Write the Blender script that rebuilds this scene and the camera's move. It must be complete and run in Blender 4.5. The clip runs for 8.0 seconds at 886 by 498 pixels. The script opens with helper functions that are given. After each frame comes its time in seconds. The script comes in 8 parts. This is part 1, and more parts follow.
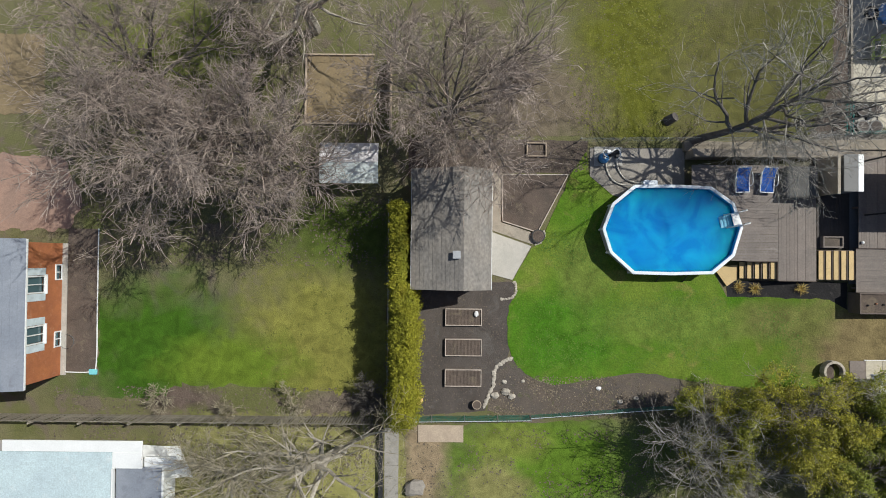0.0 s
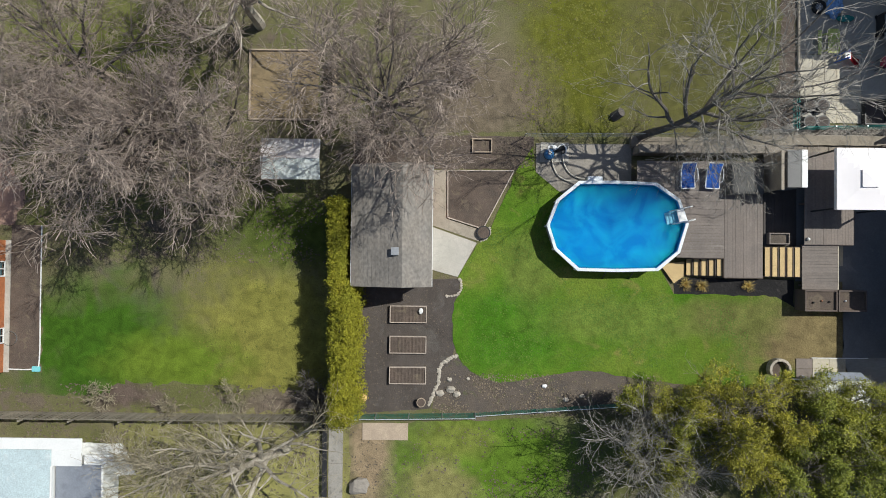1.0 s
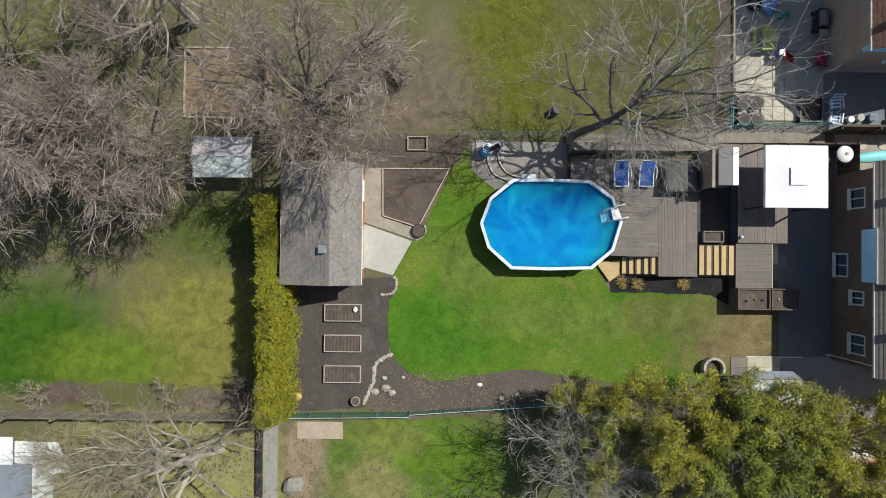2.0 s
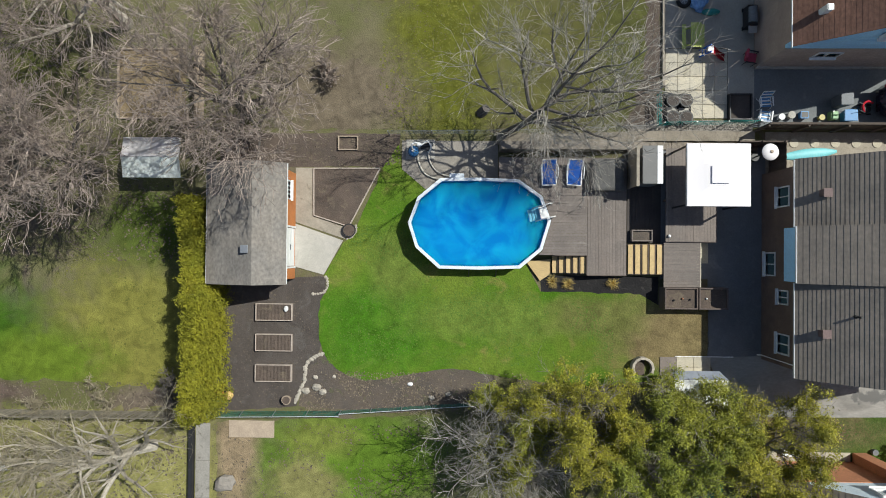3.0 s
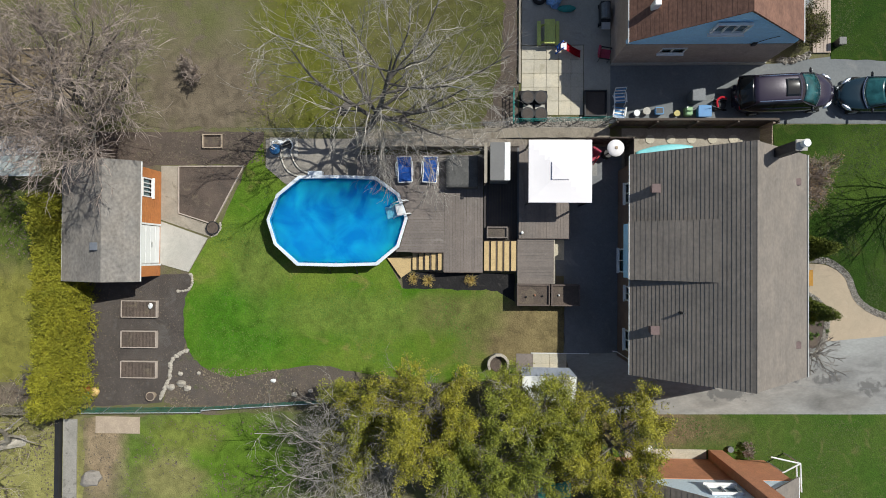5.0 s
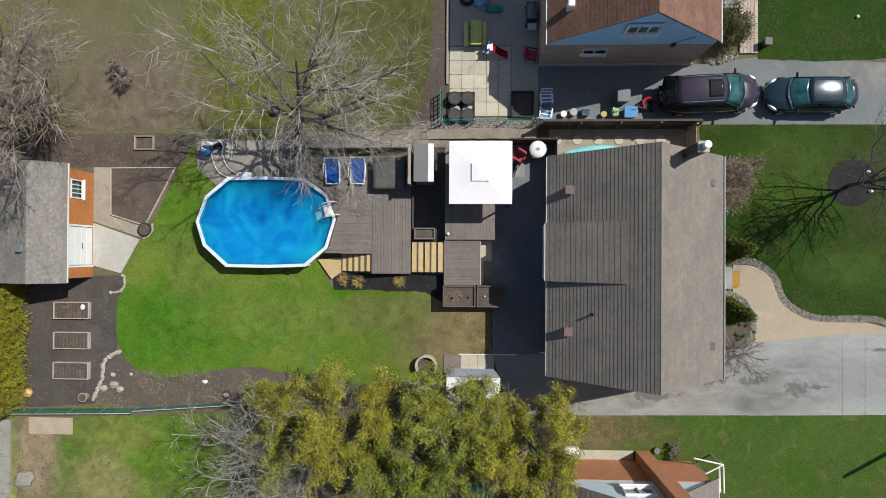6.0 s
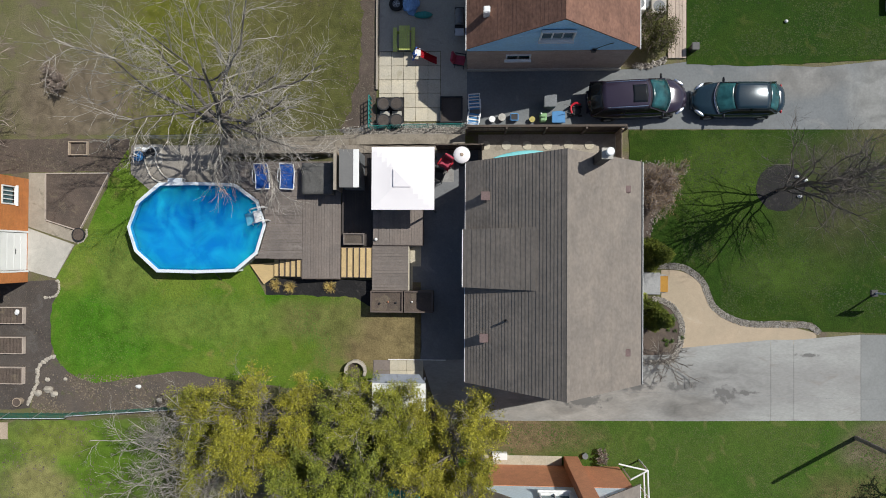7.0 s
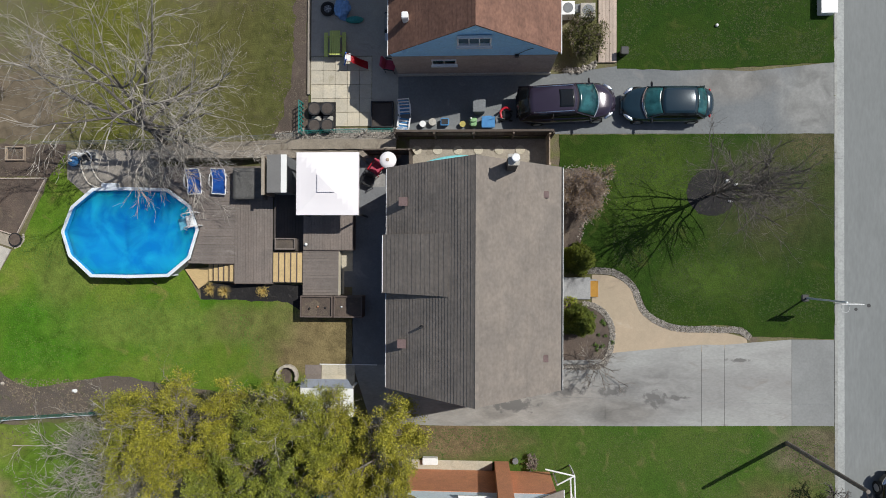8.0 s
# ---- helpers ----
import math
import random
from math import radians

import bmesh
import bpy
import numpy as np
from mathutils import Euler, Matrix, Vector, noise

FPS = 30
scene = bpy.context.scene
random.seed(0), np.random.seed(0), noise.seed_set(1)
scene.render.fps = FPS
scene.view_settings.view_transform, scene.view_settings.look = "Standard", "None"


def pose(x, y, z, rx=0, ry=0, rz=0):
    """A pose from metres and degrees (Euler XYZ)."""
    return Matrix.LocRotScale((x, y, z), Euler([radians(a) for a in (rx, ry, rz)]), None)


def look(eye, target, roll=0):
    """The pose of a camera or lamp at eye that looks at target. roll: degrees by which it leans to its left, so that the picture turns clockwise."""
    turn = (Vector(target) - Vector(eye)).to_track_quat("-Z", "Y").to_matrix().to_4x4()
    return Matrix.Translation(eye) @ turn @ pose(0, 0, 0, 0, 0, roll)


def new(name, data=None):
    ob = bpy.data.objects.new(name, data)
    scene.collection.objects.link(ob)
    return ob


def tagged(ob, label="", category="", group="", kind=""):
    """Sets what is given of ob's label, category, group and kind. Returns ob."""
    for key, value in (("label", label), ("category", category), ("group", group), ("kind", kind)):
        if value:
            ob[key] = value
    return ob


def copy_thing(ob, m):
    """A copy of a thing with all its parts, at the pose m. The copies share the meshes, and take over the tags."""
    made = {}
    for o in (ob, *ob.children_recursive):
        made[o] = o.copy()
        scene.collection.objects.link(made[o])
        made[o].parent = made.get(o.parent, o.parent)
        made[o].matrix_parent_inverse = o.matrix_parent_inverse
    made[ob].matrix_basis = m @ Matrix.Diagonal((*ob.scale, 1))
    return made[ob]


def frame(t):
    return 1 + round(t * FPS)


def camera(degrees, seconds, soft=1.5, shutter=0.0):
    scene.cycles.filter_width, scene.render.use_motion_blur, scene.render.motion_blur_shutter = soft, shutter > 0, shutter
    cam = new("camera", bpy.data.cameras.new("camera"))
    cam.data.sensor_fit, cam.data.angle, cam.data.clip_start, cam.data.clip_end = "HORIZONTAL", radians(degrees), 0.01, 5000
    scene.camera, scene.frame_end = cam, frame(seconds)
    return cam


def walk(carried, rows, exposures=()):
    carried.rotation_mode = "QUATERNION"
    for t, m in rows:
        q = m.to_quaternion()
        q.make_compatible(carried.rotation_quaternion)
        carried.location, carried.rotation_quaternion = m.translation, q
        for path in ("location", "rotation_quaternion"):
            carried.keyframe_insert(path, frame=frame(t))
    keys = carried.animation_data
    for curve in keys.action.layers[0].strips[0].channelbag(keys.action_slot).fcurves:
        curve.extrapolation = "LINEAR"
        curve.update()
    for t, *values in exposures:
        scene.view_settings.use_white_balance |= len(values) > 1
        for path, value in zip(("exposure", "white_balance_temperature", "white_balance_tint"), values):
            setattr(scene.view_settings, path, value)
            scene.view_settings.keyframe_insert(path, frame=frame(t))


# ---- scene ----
cam = camera(73.0, 8.0, soft=0.95)
METRES, EYE, TILT, LEAN, TURN = 31.5, 34.05, -90.0, 0.0, 0.0
ROWS = [
    (0.0, 0.0, 0.0, 0.0, -0.01, 0.91, -0.56),
    (0.5, 0.0495, 0.0029, -0.0017, 0.12, 0.88, -0.58),
    (1.0, 0.1024, 0.008, -0.003, 0.18, 0.81, -0.57),
    (1.5, 0.1573, 0.0107, -0.0028, 0.14, 0.73, -0.57),
    (3.0, 0.3635, 0.0144, -0.0016, 1.35, 0.63, -0.49),
    (3.5, 0.4284, 0.0147, -0.0037, 1.51, 0.66, -0.47),
    (4.0, 0.4924, 0.0163, -0.0048, 1.72, 0.6, -0.42),
    (4.5, 0.5582, 0.0171, -0.0054, 1.93, 0.67, -0.4),
    (6.0, 0.7501, 0.0225, 0.0, 2.31, 0.51, -0.32),
    (6.5, 0.8153, 0.0253, 0.0047, 2.45, 0.52, -0.29),
    (7.0, 0.8756, 0.0273, 0.0094, 2.58, 0.53, -0.29),
    (7.5, 0.9357, 0.0302, 0.0135, 2.69, 0.54, -0.27),
    (8.0, 0.9983, 0.0332, 0.0181, 2.9, 0.53, -0.25),
]
walk(cam, [(t, pose(0, 0, EYE, TILT, LEAN, TURN) @ pose(METRES * x, METRES * y, METRES * z, 90 + pitch, roll, yaw)) for t, x, y, z, yaw, pitch, roll in ROWS],
     [(0.0, -0.03, 6500, 10.0), (1.5, 0.04, 6500, 9.0), (3.5, 0.1, 6500, 8.0), (4.5, 0.05, 6500, 9.0), (6.5, 0.0, 6500, 11.0), (8.0, -0.07, 6500, 12.5)])

# ---- light ----
SUN_ELEVATION, SUN_AZIMUTH = 52.0, 29.0   # azimuth counted from +x towards +y
world = bpy.data.worlds.new("sky")
scene.world = world
world.use_nodes = True
wn = world.node_tree.nodes
sky = wn.new("ShaderNodeTexSky")
sky.sky_type = "NISHITA"
sky.sun_disc = False
sky.sun_elevation = radians(SUN_ELEVATION)
sky.sun_rotation = radians(90 - SUN_AZIMUTH)
world.node_tree.links.new(sky.outputs[0], wn["Background"].inputs[0])
wn["Background"].inputs[1].default_value = 0.079
sun = new("sun", bpy.data.lights.new("sun", "SUN"))
sun.data.energy = 4.38
sun.data.angle = radians(0.55)
sun.data.color = (0.978, 0.978, 0.905)
se, sa = radians(SUN_ELEVATION), radians(SUN_AZIMUTH)
sun.matrix_basis = look((60 * math.cos(se) * math.cos(sa), 60 * math.cos(se) * math.sin(sa), 60 * math.sin(se)), (0, 0, 0))


# ---- materials ----
MATS = {}


def mat(name, a, b=None, rough=0.8, scale=1.5, fine=25.0, bump=0.3, metal=0.0, c=None, spots=0.45, depth=0.01, vary=0.0, stretch=(1, 1, 1), spec=0.4, fine_mix=0.22, patches=()):
    """A surface that drifts between a and b in large blotches, with fine grain, patches of c and a relief."""
    if name in MATS:
        return MATS[name]
    m = MATS[name] = bpy.data.materials.new(name)
    m.use_nodes = True
    nt = m.node_tree
    n, ln = nt.nodes, nt.links.new
    p = n["Principled BSDF"]
    p.inputs["Roughness"].default_value, p.inputs["Metallic"].default_value = rough, metal
    p.inputs["Specular IOR Level"].default_value = spec
    b = b or tuple(v * 0.75 for v in a)
    co = n.new("ShaderNodeTexCoord")
    mp = n.new("ShaderNodeMapping")
    mp.inputs["Scale"].default_value = stretch
    place, shift = n.new("ShaderNodeObjectInfo"), n.new("ShaderNodeVectorMath")
    ln(co.outputs["Object"], shift.inputs[0])
    ln(place.outputs["Location"], shift.inputs[1])
    ln(shift.outputs[0], mp.inputs[0])

    def tex(s, detail, dist=0.0):
        t = n.new("ShaderNodeTexNoise")
        t.inputs["Scale"].default_value, t.inputs["Detail"].default_value, t.inputs["Distortion"].default_value = s, detail, dist
        ln(mp.outputs[0], t.inputs["Vector"])
        return t.outputs["Fac"]

    def ramp(src, lo, hi):
        r = n.new("ShaderNodeMapRange")
        r.inputs[1].default_value, r.inputs[2].default_value = lo, hi
        ln(src, r.inputs[0])
        return r.outputs[0]

    def mix(f, x, y, kind="MIX"):
        k = n.new("ShaderNodeMix")
        k.data_type, k.blend_type = "RGBA", kind
        for s, v in ((k.inputs[0], f), (k.inputs[6], x), (k.inputs[7], y)):
            if isinstance(v, bpy.types.NodeSocket):
                ln(v, s)
            else:
                s.default_value = v if isinstance(v, float) else (*v, 1)
        return k.outputs[2]

    big, small = tex(scale, 5, 0.6), tex(fine, 4)
    col = mix(ramp(big, 0.35, 0.65), a, b)
    if fine_mix:
        col = mix(fine_mix * 0.8, col, mix(ramp(tex(fine / 5, 5, 0.8), 0.3, 0.7), (0.55, 0.55, 0.55), (1.4, 1.4, 1.4)), "MULTIPLY")
    if c:
        col = mix(ramp(tex(scale * 2.3, 6, 1.2), spots + 0.08, spots + 0.22), col, c)
    for (px, py), (rx, ry), tone in patches:
        off, length, edge = n.new("ShaderNodeMapping"), n.new("ShaderNodeVectorMath"), n.new("ShaderNodeMath")
        off.inputs["Location"].default_value = (-px / rx, -py / ry, 0)
        off.inputs["Scale"].default_value = (1 / rx, 1 / ry, 0)
        ln(co.outputs["Object"], off.inputs[0])
        length.operation = "LENGTH"
        ln(off.outputs[0], length.inputs[0])
        edge.operation = "ADD"
        ln(length.outputs["Value"], edge.inputs[0])
        ln(ramp(tex(0.55, 6, 1.0), 0.3, 1.3), edge.inputs[1])
        col = mix(ramp(edge.outputs[0], 1.45, 0.75), col, mix(ramp(tex(fine / 9, 5, 0.8), 0.3, 0.7), tuple(v * 0.72 for v in tone), tuple(v * 1.25 for v in tone)))
    col = mix(fine_mix, col, mix(ramp(small, 0.3, 0.7), (0.35, 0.35, 0.35), (1.65, 1.65, 1.65)), "MULTIPLY") if fine_mix else col
    if vary:
        oi = n.new("ShaderNodeObjectInfo")
        r = n.new("ShaderNodeMapRange")
        r.inputs[3].default_value, r.inputs[4].default_value = 1 - vary, 1 + vary
        ln(oi.outputs["Random"], r.inputs[0])
        col = mix(1.0, col, r.outputs[0], "MULTIPLY")
    ln(col, p.inputs["Base Color"])
    rr = n.new("ShaderNodeMapRange")
    rr.inputs[3].default_value, rr.inputs[4].default_value = max(0.02, rough - 0.12), min(1.0, rough + 0.1)
    ln(small, rr.inputs[0])
    ln(rr.outputs[0], p.inputs["Roughness"])
    if bump:
        bp = n.new("ShaderNodeBump")
        bp.inputs["Strength"].default_value, bp.inputs["Distance"].default_value = bump, depth
        ln(small, bp.inputs["Height"])
        ln(bp.outputs[0], p.inputs["Normal"])
    return m


MOSS, TURF, EARTH = (0.112, 0.118, 0.018), (0.085, 0.15, 0.014), (0.155, 0.125, 0.088)


def dry_ground(name, patches=()):
    """Thin winter grass over earth, with greener or barer patches."""
    return mat(name, (0.158, 0.142, 0.080), (0.115, 0.12, 0.046), 0.95, 0.3, 14, 0.8, c=(0.145, 0.118, 0.088), spots=0.44, depth=0.05, spec=0.1, patches=patches)


DRY = dry_ground("dry_grass", (((-8.5, -13.0), (9.0, 4.2), (0.27, 0.255, 0.09)), ((-16.0, 12.0), (6.0, 4.0), (0.13, 0.14, 0.04))))
LAWN = mat("lawn_grass", (0.066, 0.155, 0.009), (0.135, 0.190, 0.026), 0.9, 0.28, 12, 0.8, c=(0.175, 0.185, 0.045), spots=0.47, fine_mix=0.32, depth=0.05, spec=0.15,
           patches=(((7.0, -4.2), (4.0, 3.0), (0.058, 0.158, 0.009)), ((13.5, -3.6), (5.5, 1.3), (0.125, 0.18, 0.03)), ((23.5, -4.2), (4.0, 2.5), (0.185, 0.145, 0.07)), ((8.0, -0.6), (1.6, 2.2), (0.12, 0.165, 0.03)), ((19.0, -3.4), (2.6, 1.2), (0.145, 0.155, 0.045))))
# patch at (47.3, 3.6): dry soil with the young tree's twig shade painted in
FRONT = mat("front_grass", (0.018, 0.048, 0.004), (0.030, 0.058, 0.006), 0.9, 0.4, 14, 0.8, c=(0.052, 0.068, 0.014), spots=0.50, fine_mix=0.35, depth=0.05, spec=0.15,
            patches=(((40.8, 4.6), (3.0, 2.6), (0.048, 0.084, 0.010)), ((47.3, 3.6), (3.4, 3.4), (0.050, 0.056, 0.020)), ((44.0, -0.6), (3.2, 1.2), (0.045, 0.08, 0.011)), ((49.3, 6.4), (1.6, 1.0), (0.085, 0.078, 0.038))))
SIDELAWN = mat("side_grass", (0.044, 0.094, 0.011), (0.066, 0.104, 0.018), 0.9, 0.4, 14, 0.8, c=(0.105, 0.118, 0.036), spots=0.49, fine_mix=0.35, depth=0.05, spec=0.15,
               patches=(((49.2, -9.6), (2.4, 1.6), (0.115, 0.10, 0.06)), ((29.5, -9.2), (4.5, 1.3), (0.16, 0.12, 0.066)), ((47.5, -12.5), (2.2, 1.6), (0.10, 0.095, 0.035))))
BACKLAWN = dry_ground("back_grass", (((-16.2, -5.2), (5.2, 4.0), (0.045, 0.105, 0.010)), ((-6.5, -4.6), (5.2, 4.6), (0.19, 0.185, 0.045)), ((-12.0, -6.2), (4.0, 2.0), (0.115, 0.17, 0.02)), ((-5.5, 1.4), (4.0, 2.4), (0.078, 0.105, 0.022))))
LOWLAWN = dry_ground("lower_grass", (((5.5, -11.5), (6.5, 3.4), (0.095, 0.165, 0.018)), ((4.0, -10.4), (2.5, 1.2), (0.16, 0.19, 0.04)), ((-0.9, -11.0), (1.3, 3.5), (0.27, 0.205, 0.13)), ((3.0, -13.0), (2.2, 1.6), (0.21, 0.20, 0.075))))
UPLAWN = dry_ground("upper_grass", (((10.8, 11.5), (3.6, 6.5), MOSS), ((17.5, 11.0), (5.0, 5.5), (0.112, 0.108, 0.036)), ((21.2, 10.5), (2.2, 5.5), (0.098, 0.102, 0.032)), ((5.0, 9.0), (4.5, 3.0), EARTH)))
MULCH = mat("dark_mulch", (0.10, 0.085, 0.076), (0.074, 0.062, 0.056), 0.95, 0.6, 22, 1.0, c=(0.11, 0.10, 0.09), spots=0.48, depth=0.03, spec=0.2)
SOIL = mat("garden_soil", (0.125, 0.095, 0.078), (0.095, 0.075, 0.063), 0.95, 0.8, 18, 1.0, c=(0.15, 0.12, 0.09), spots=0.48, depth=0.03, spec=0.2)
BED = mat("planting_bed", (0.13, 0.105, 0.085), (0.10, 0.085, 0.075), 0.95, 0.9, 14, 1.0, c=(0.10, 0.11, 0.05), spots=0.52, depth=0.04, spec=0.2)
CONC = mat("concrete", (0.46, 0.43, 0.385), (0.40, 0.38, 0.34), 0.85, 0.5, 20, 0.2, c=(0.36, 0.33, 0.29), spots=0.52, vary=0.05)
PATIO = mat("grey_concrete", (0.34, 0.34, 0.34), (0.29, 0.29, 0.29), 0.8, 0.6, 18, 0.2, c=(0.24, 0.24, 0.24), spots=0.54)
# asphalt grey set darker, so that its colour deepens the house's shade
YARD = mat("shade_toned_asphalt", (0.185, 0.19, 0.20), (0.155, 0.16, 0.17), 0.85, 0.5, 14, 0.3, c=(0.22, 0.22, 0.22), spots=0.54, fine_mix=0.15)
VENT = mat("vent_metal", (0.17, 0.115, 0.11), (0.14, 0.095, 0.09), 0.7, 2, 14, 0.1)
DRIVE = mat("drive_concrete", (0.315, 0.315, 0.30), (0.25, 0.245, 0.235), 0.85, 0.45, 9, 0.2, patches=(((33.0, -7.2), (5.5, 1.6), (0.29, 0.27, 0.245)), ((41.0, -6.6), (2.4, 1.4), (0.235, 0.23, 0.22)), ((39.3, -7.7), (2.0, 0.8), (0.20, 0.19, 0.175))), c=(0.235, 0.22, 0.205), spots=0.51, vary=0.06, stretch=(0.6, 1.4, 1), fine_mix=0.14)


def stained(m, spots, tone):
    """Adds ragged dark spills to a material: ((x, y), (rx, ry)) each."""
    nt = m.node_tree
    n, ln = nt.nodes, nt.links.new
    p = n["Principled BSDF"]
    for (x, y), (rx, ry) in spots:
        co, mp, le, no, su, ra, mi = (n.new("ShaderNode" + k) for k in ("TexCoord", "Mapping", "VectorMath", "TexNoise", "Math", "MapRange", "Mix"))
        mp.inputs["Location"].default_value = (-x / rx, -y / ry, 0)
        mp.inputs["Scale"].default_value = (1 / rx, 1 / ry, 0)
        le.operation, su.operation, mi.data_type = "LENGTH", "MULTIPLY_ADD", "RGBA"
        no.inputs["Scale"].default_value, no.inputs["Detail"].default_value = 3.2, 6
        su.inputs[1].default_value = 2.6
        ln(co.outputs["Object"], mp.inputs[0])
        ln(mp.outputs[0], le.inputs[0])
        ln(co.outputs["Object"], no.inputs["Vector"])
        ln(no.outputs["Fac"], su.inputs[0])
        ln(le.outputs["Value"], su.inputs[2])
        ra.inputs[1].default_value, ra.inputs[2].default_value, ra.inputs[4].default_value = 2.15, 1.75, 0.85
        ln(su.outputs[0], ra.inputs[0])
        ln(ra.outputs[0], mi.inputs[0])
        ln(p.inputs["Base Color"].links[0].from_socket, mi.inputs[6])
        mi.inputs[7].default_value = (*tone, 1)
        ln(mi.outputs[2], p.inputs["Base Color"])


stained(DRIVE, (((41.0, -7.0), (0.75, 0.55)), ((42.1, -6.9), (0.9, 0.14)), ((45.4, -4.9), (0.9, 0.12)), ((38.8, -6.6), (1.1, 0.3)), ((36.0, -6.6), (1.6, 0.3)), ((33.6, -7.4), (1.4, 0.4))), (0.12, 0.115, 0.11))
APRON = mat("apron_concrete", (0.235, 0.24, 0.235), (0.205, 0.21, 0.205), 0.85, 0.4, 9, 0.2, c=(0.26, 0.26, 0.25), spots=0.54, fine_mix=0.12)
ASPH = mat("asphalt", (0.175, 0.185, 0.19), (0.145, 0.155, 0.16), 0.85, 0.3, 9, 0.3, c=(0.215, 0.215, 0.21), spots=0.52, fine_mix=0.15, patches=(((49.4, 8.9), (1.9, 2.6), (0.23, 0.23, 0.22)), ((45.0, 9.6), (2.5, 0.9), (0.19, 0.185, 0.175))))
ROAD = mat("road_asphalt", (0.205, 0.215, 0.212), (0.185, 0.195, 0.192), 0.85, 0.15, 9, 0.3, c=(0.235, 0.24, 0.235), spots=0.54, stretch=(1, 0.25, 1), fine_mix=0.12)
SLAB = mat("paving_slab", (0.52, 0.46, 0.35), (0.46, 0.42, 0.34), 0.85, 0.9, 18, 0.2, c=(0.40, 0.36, 0.27), spots=0.52, vary=0.1)
SAND = mat("sandy_path", (0.42, 0.33, 0.235), (0.37, 0.30, 0.215), 0.9, 0.7, 20, 0.3, c=(0.45, 0.38, 0.29), spots=0.55, fine_mix=0.12)
TAN = mat("tan_soil", (0.25, 0.185, 0.105), (0.19, 0.145, 0.085), 0.95, 0.4, 14, 0.6, c=(0.18, 0.14, 0.09), spots=0.5)
WALK = mat("beige_paver", (0.36, 0.315, 0.255), (0.30, 0.265, 0.215), 0.9, 0.8, 18, 0.3, c=(0.20, 0.17, 0.13), spots=0.52)
PAD = mat("pool_pad", (0.30, 0.27, 0.23), (0.25, 0.225, 0.2), 0.9, 0.8, 18, 0.3, c=(0.20, 0.18, 0.15), spots=0.52)
GRAVEL = mat("gravel", (0.36, 0.33, 0.29), (0.28, 0.25, 0.22), 0.9, 3.0, 25, 0.6, vary=0.25)
STONE = mat("pale_stone", (0.48, 0.43, 0.36), (0.36, 0.32, 0.27), 0.85, 3.0, 20, 0.5, vary=0.15)
SHINGLE = mat("dark_shingle", (0.222, 0.190, 0.163), (0.18, 0.157, 0.138), 0.9, 0.9, 6.5, 0.5, c=(0.225, 0.195, 0.17), spots=0.52, depth=0.015, vary=0.035, stretch=(1.0, 0.9, 1), fine_mix=0.2)
SHINGLE2 = mat("shed_shingle", (0.24, 0.215, 0.19), (0.20, 0.185, 0.17), 0.9, 0.7, 6.5, 0.5, c=(0.17, 0.155, 0.145), spots=0.52, depth=0.015, vary=0.05, stretch=(1.3, 0.9, 1), fine_mix=0.35)
REDSHINGLE = mat("brown_shingle", (0.20, 0.105, 0.075), (0.165, 0.088, 0.065), 0.9, 0.7, 6.5, 0.5, depth=0.015, vary=0.05, stretch=(1.3, 0.9, 1), fine_mix=0.35)
GREYROOF = mat("grey_roof", (0.24, 0.26, 0.30), (0.20, 0.22, 0.26), 0.85, 0.6, 22, 0.5, c=(0.17, 0.18, 0.21), spots=0.52)
PALEROOF = mat("pale_roof", (0.50, 0.60, 0.62), (0.45, 0.54, 0.57), 0.7, 0.4, 12, 0.2, c=(0.58, 0.65, 0.66), spots=0.52)
BRICK = mat("red_brick", (0.42, 0.15, 0.06), (0.34, 0.12, 0.055), 0.9, 1.2, 18, 0.6, c=(0.46, 0.22, 0.12), spots=0.52)
LOWBRICK = mat("orange_brick", (0.60, 0.265, 0.14), (0.54, 0.235, 0.13), 0.9, 1.0, 18, 0.6, c=(0.48, 0.22, 0.12), spots=0.52)
TAUPE = mat("taupe_brick", (0.46, 0.36, 0.30), (0.40, 0.31, 0.26), 0.9, 1.0, 18, 0.6)
BROWNWALL = mat("brown_brick", (0.19, 0.13, 0.10), (0.16, 0.11, 0.09), 0.9, 1.0, 18, 0.6)
BLUESIDE = mat("blue_siding", (0.42, 0.73, 0.97), (0.38, 0.69, 0.95), 0.6, 0.6, 10, 0.1, fine_mix=0.12)
# the same blue paint in a paler copy, with sunlight put into its colour
SUNSIDE = mat("sunlit_siding", (0.74, 0.86, 0.94), (0.70, 0.82, 0.91), 0.6, 0.6, 10, 0.1, fine_mix=0.12)
SHUTTER = mat("shutter_paint", (0.66, 0.74, 0.78), None, 0.6, 2, 10, 0.05, fine_mix=0.08)
ORANGE = mat("orange_cladding", (0.50, 0.19, 0.06), (0.43, 0.16, 0.055), 0.8, 1.2, 20, 0.3, c=(0.36, 0.15, 0.07), spots=0.54)
WHITE = mat("white_paint", (0.80, 0.80, 0.79), (0.76, 0.76, 0.75), 0.5, 0.8, 14, 0.05, fine_mix=0.06)
CANVAS = mat("white_canvas", (0.85, 0.81, 0.82), (0.81, 0.77, 0.785), 0.7, 0.5, 30, 0.0, fine_mix=0.0)
VINYL = mat("pool_rim", (0.74, 0.78, 0.82), (0.66, 0.71, 0.76), 0.45, 0.8, 14, 0.05, fine_mix=0.1)
LINER = mat("pool_liner", (0.012, 0.28, 0.58), (0.02, 0.38, 0.68), 0.5, 0.45, 6, 0.1, c=(0.05, 0.48, 0.74), spots=0.5, fine_mix=0.1)
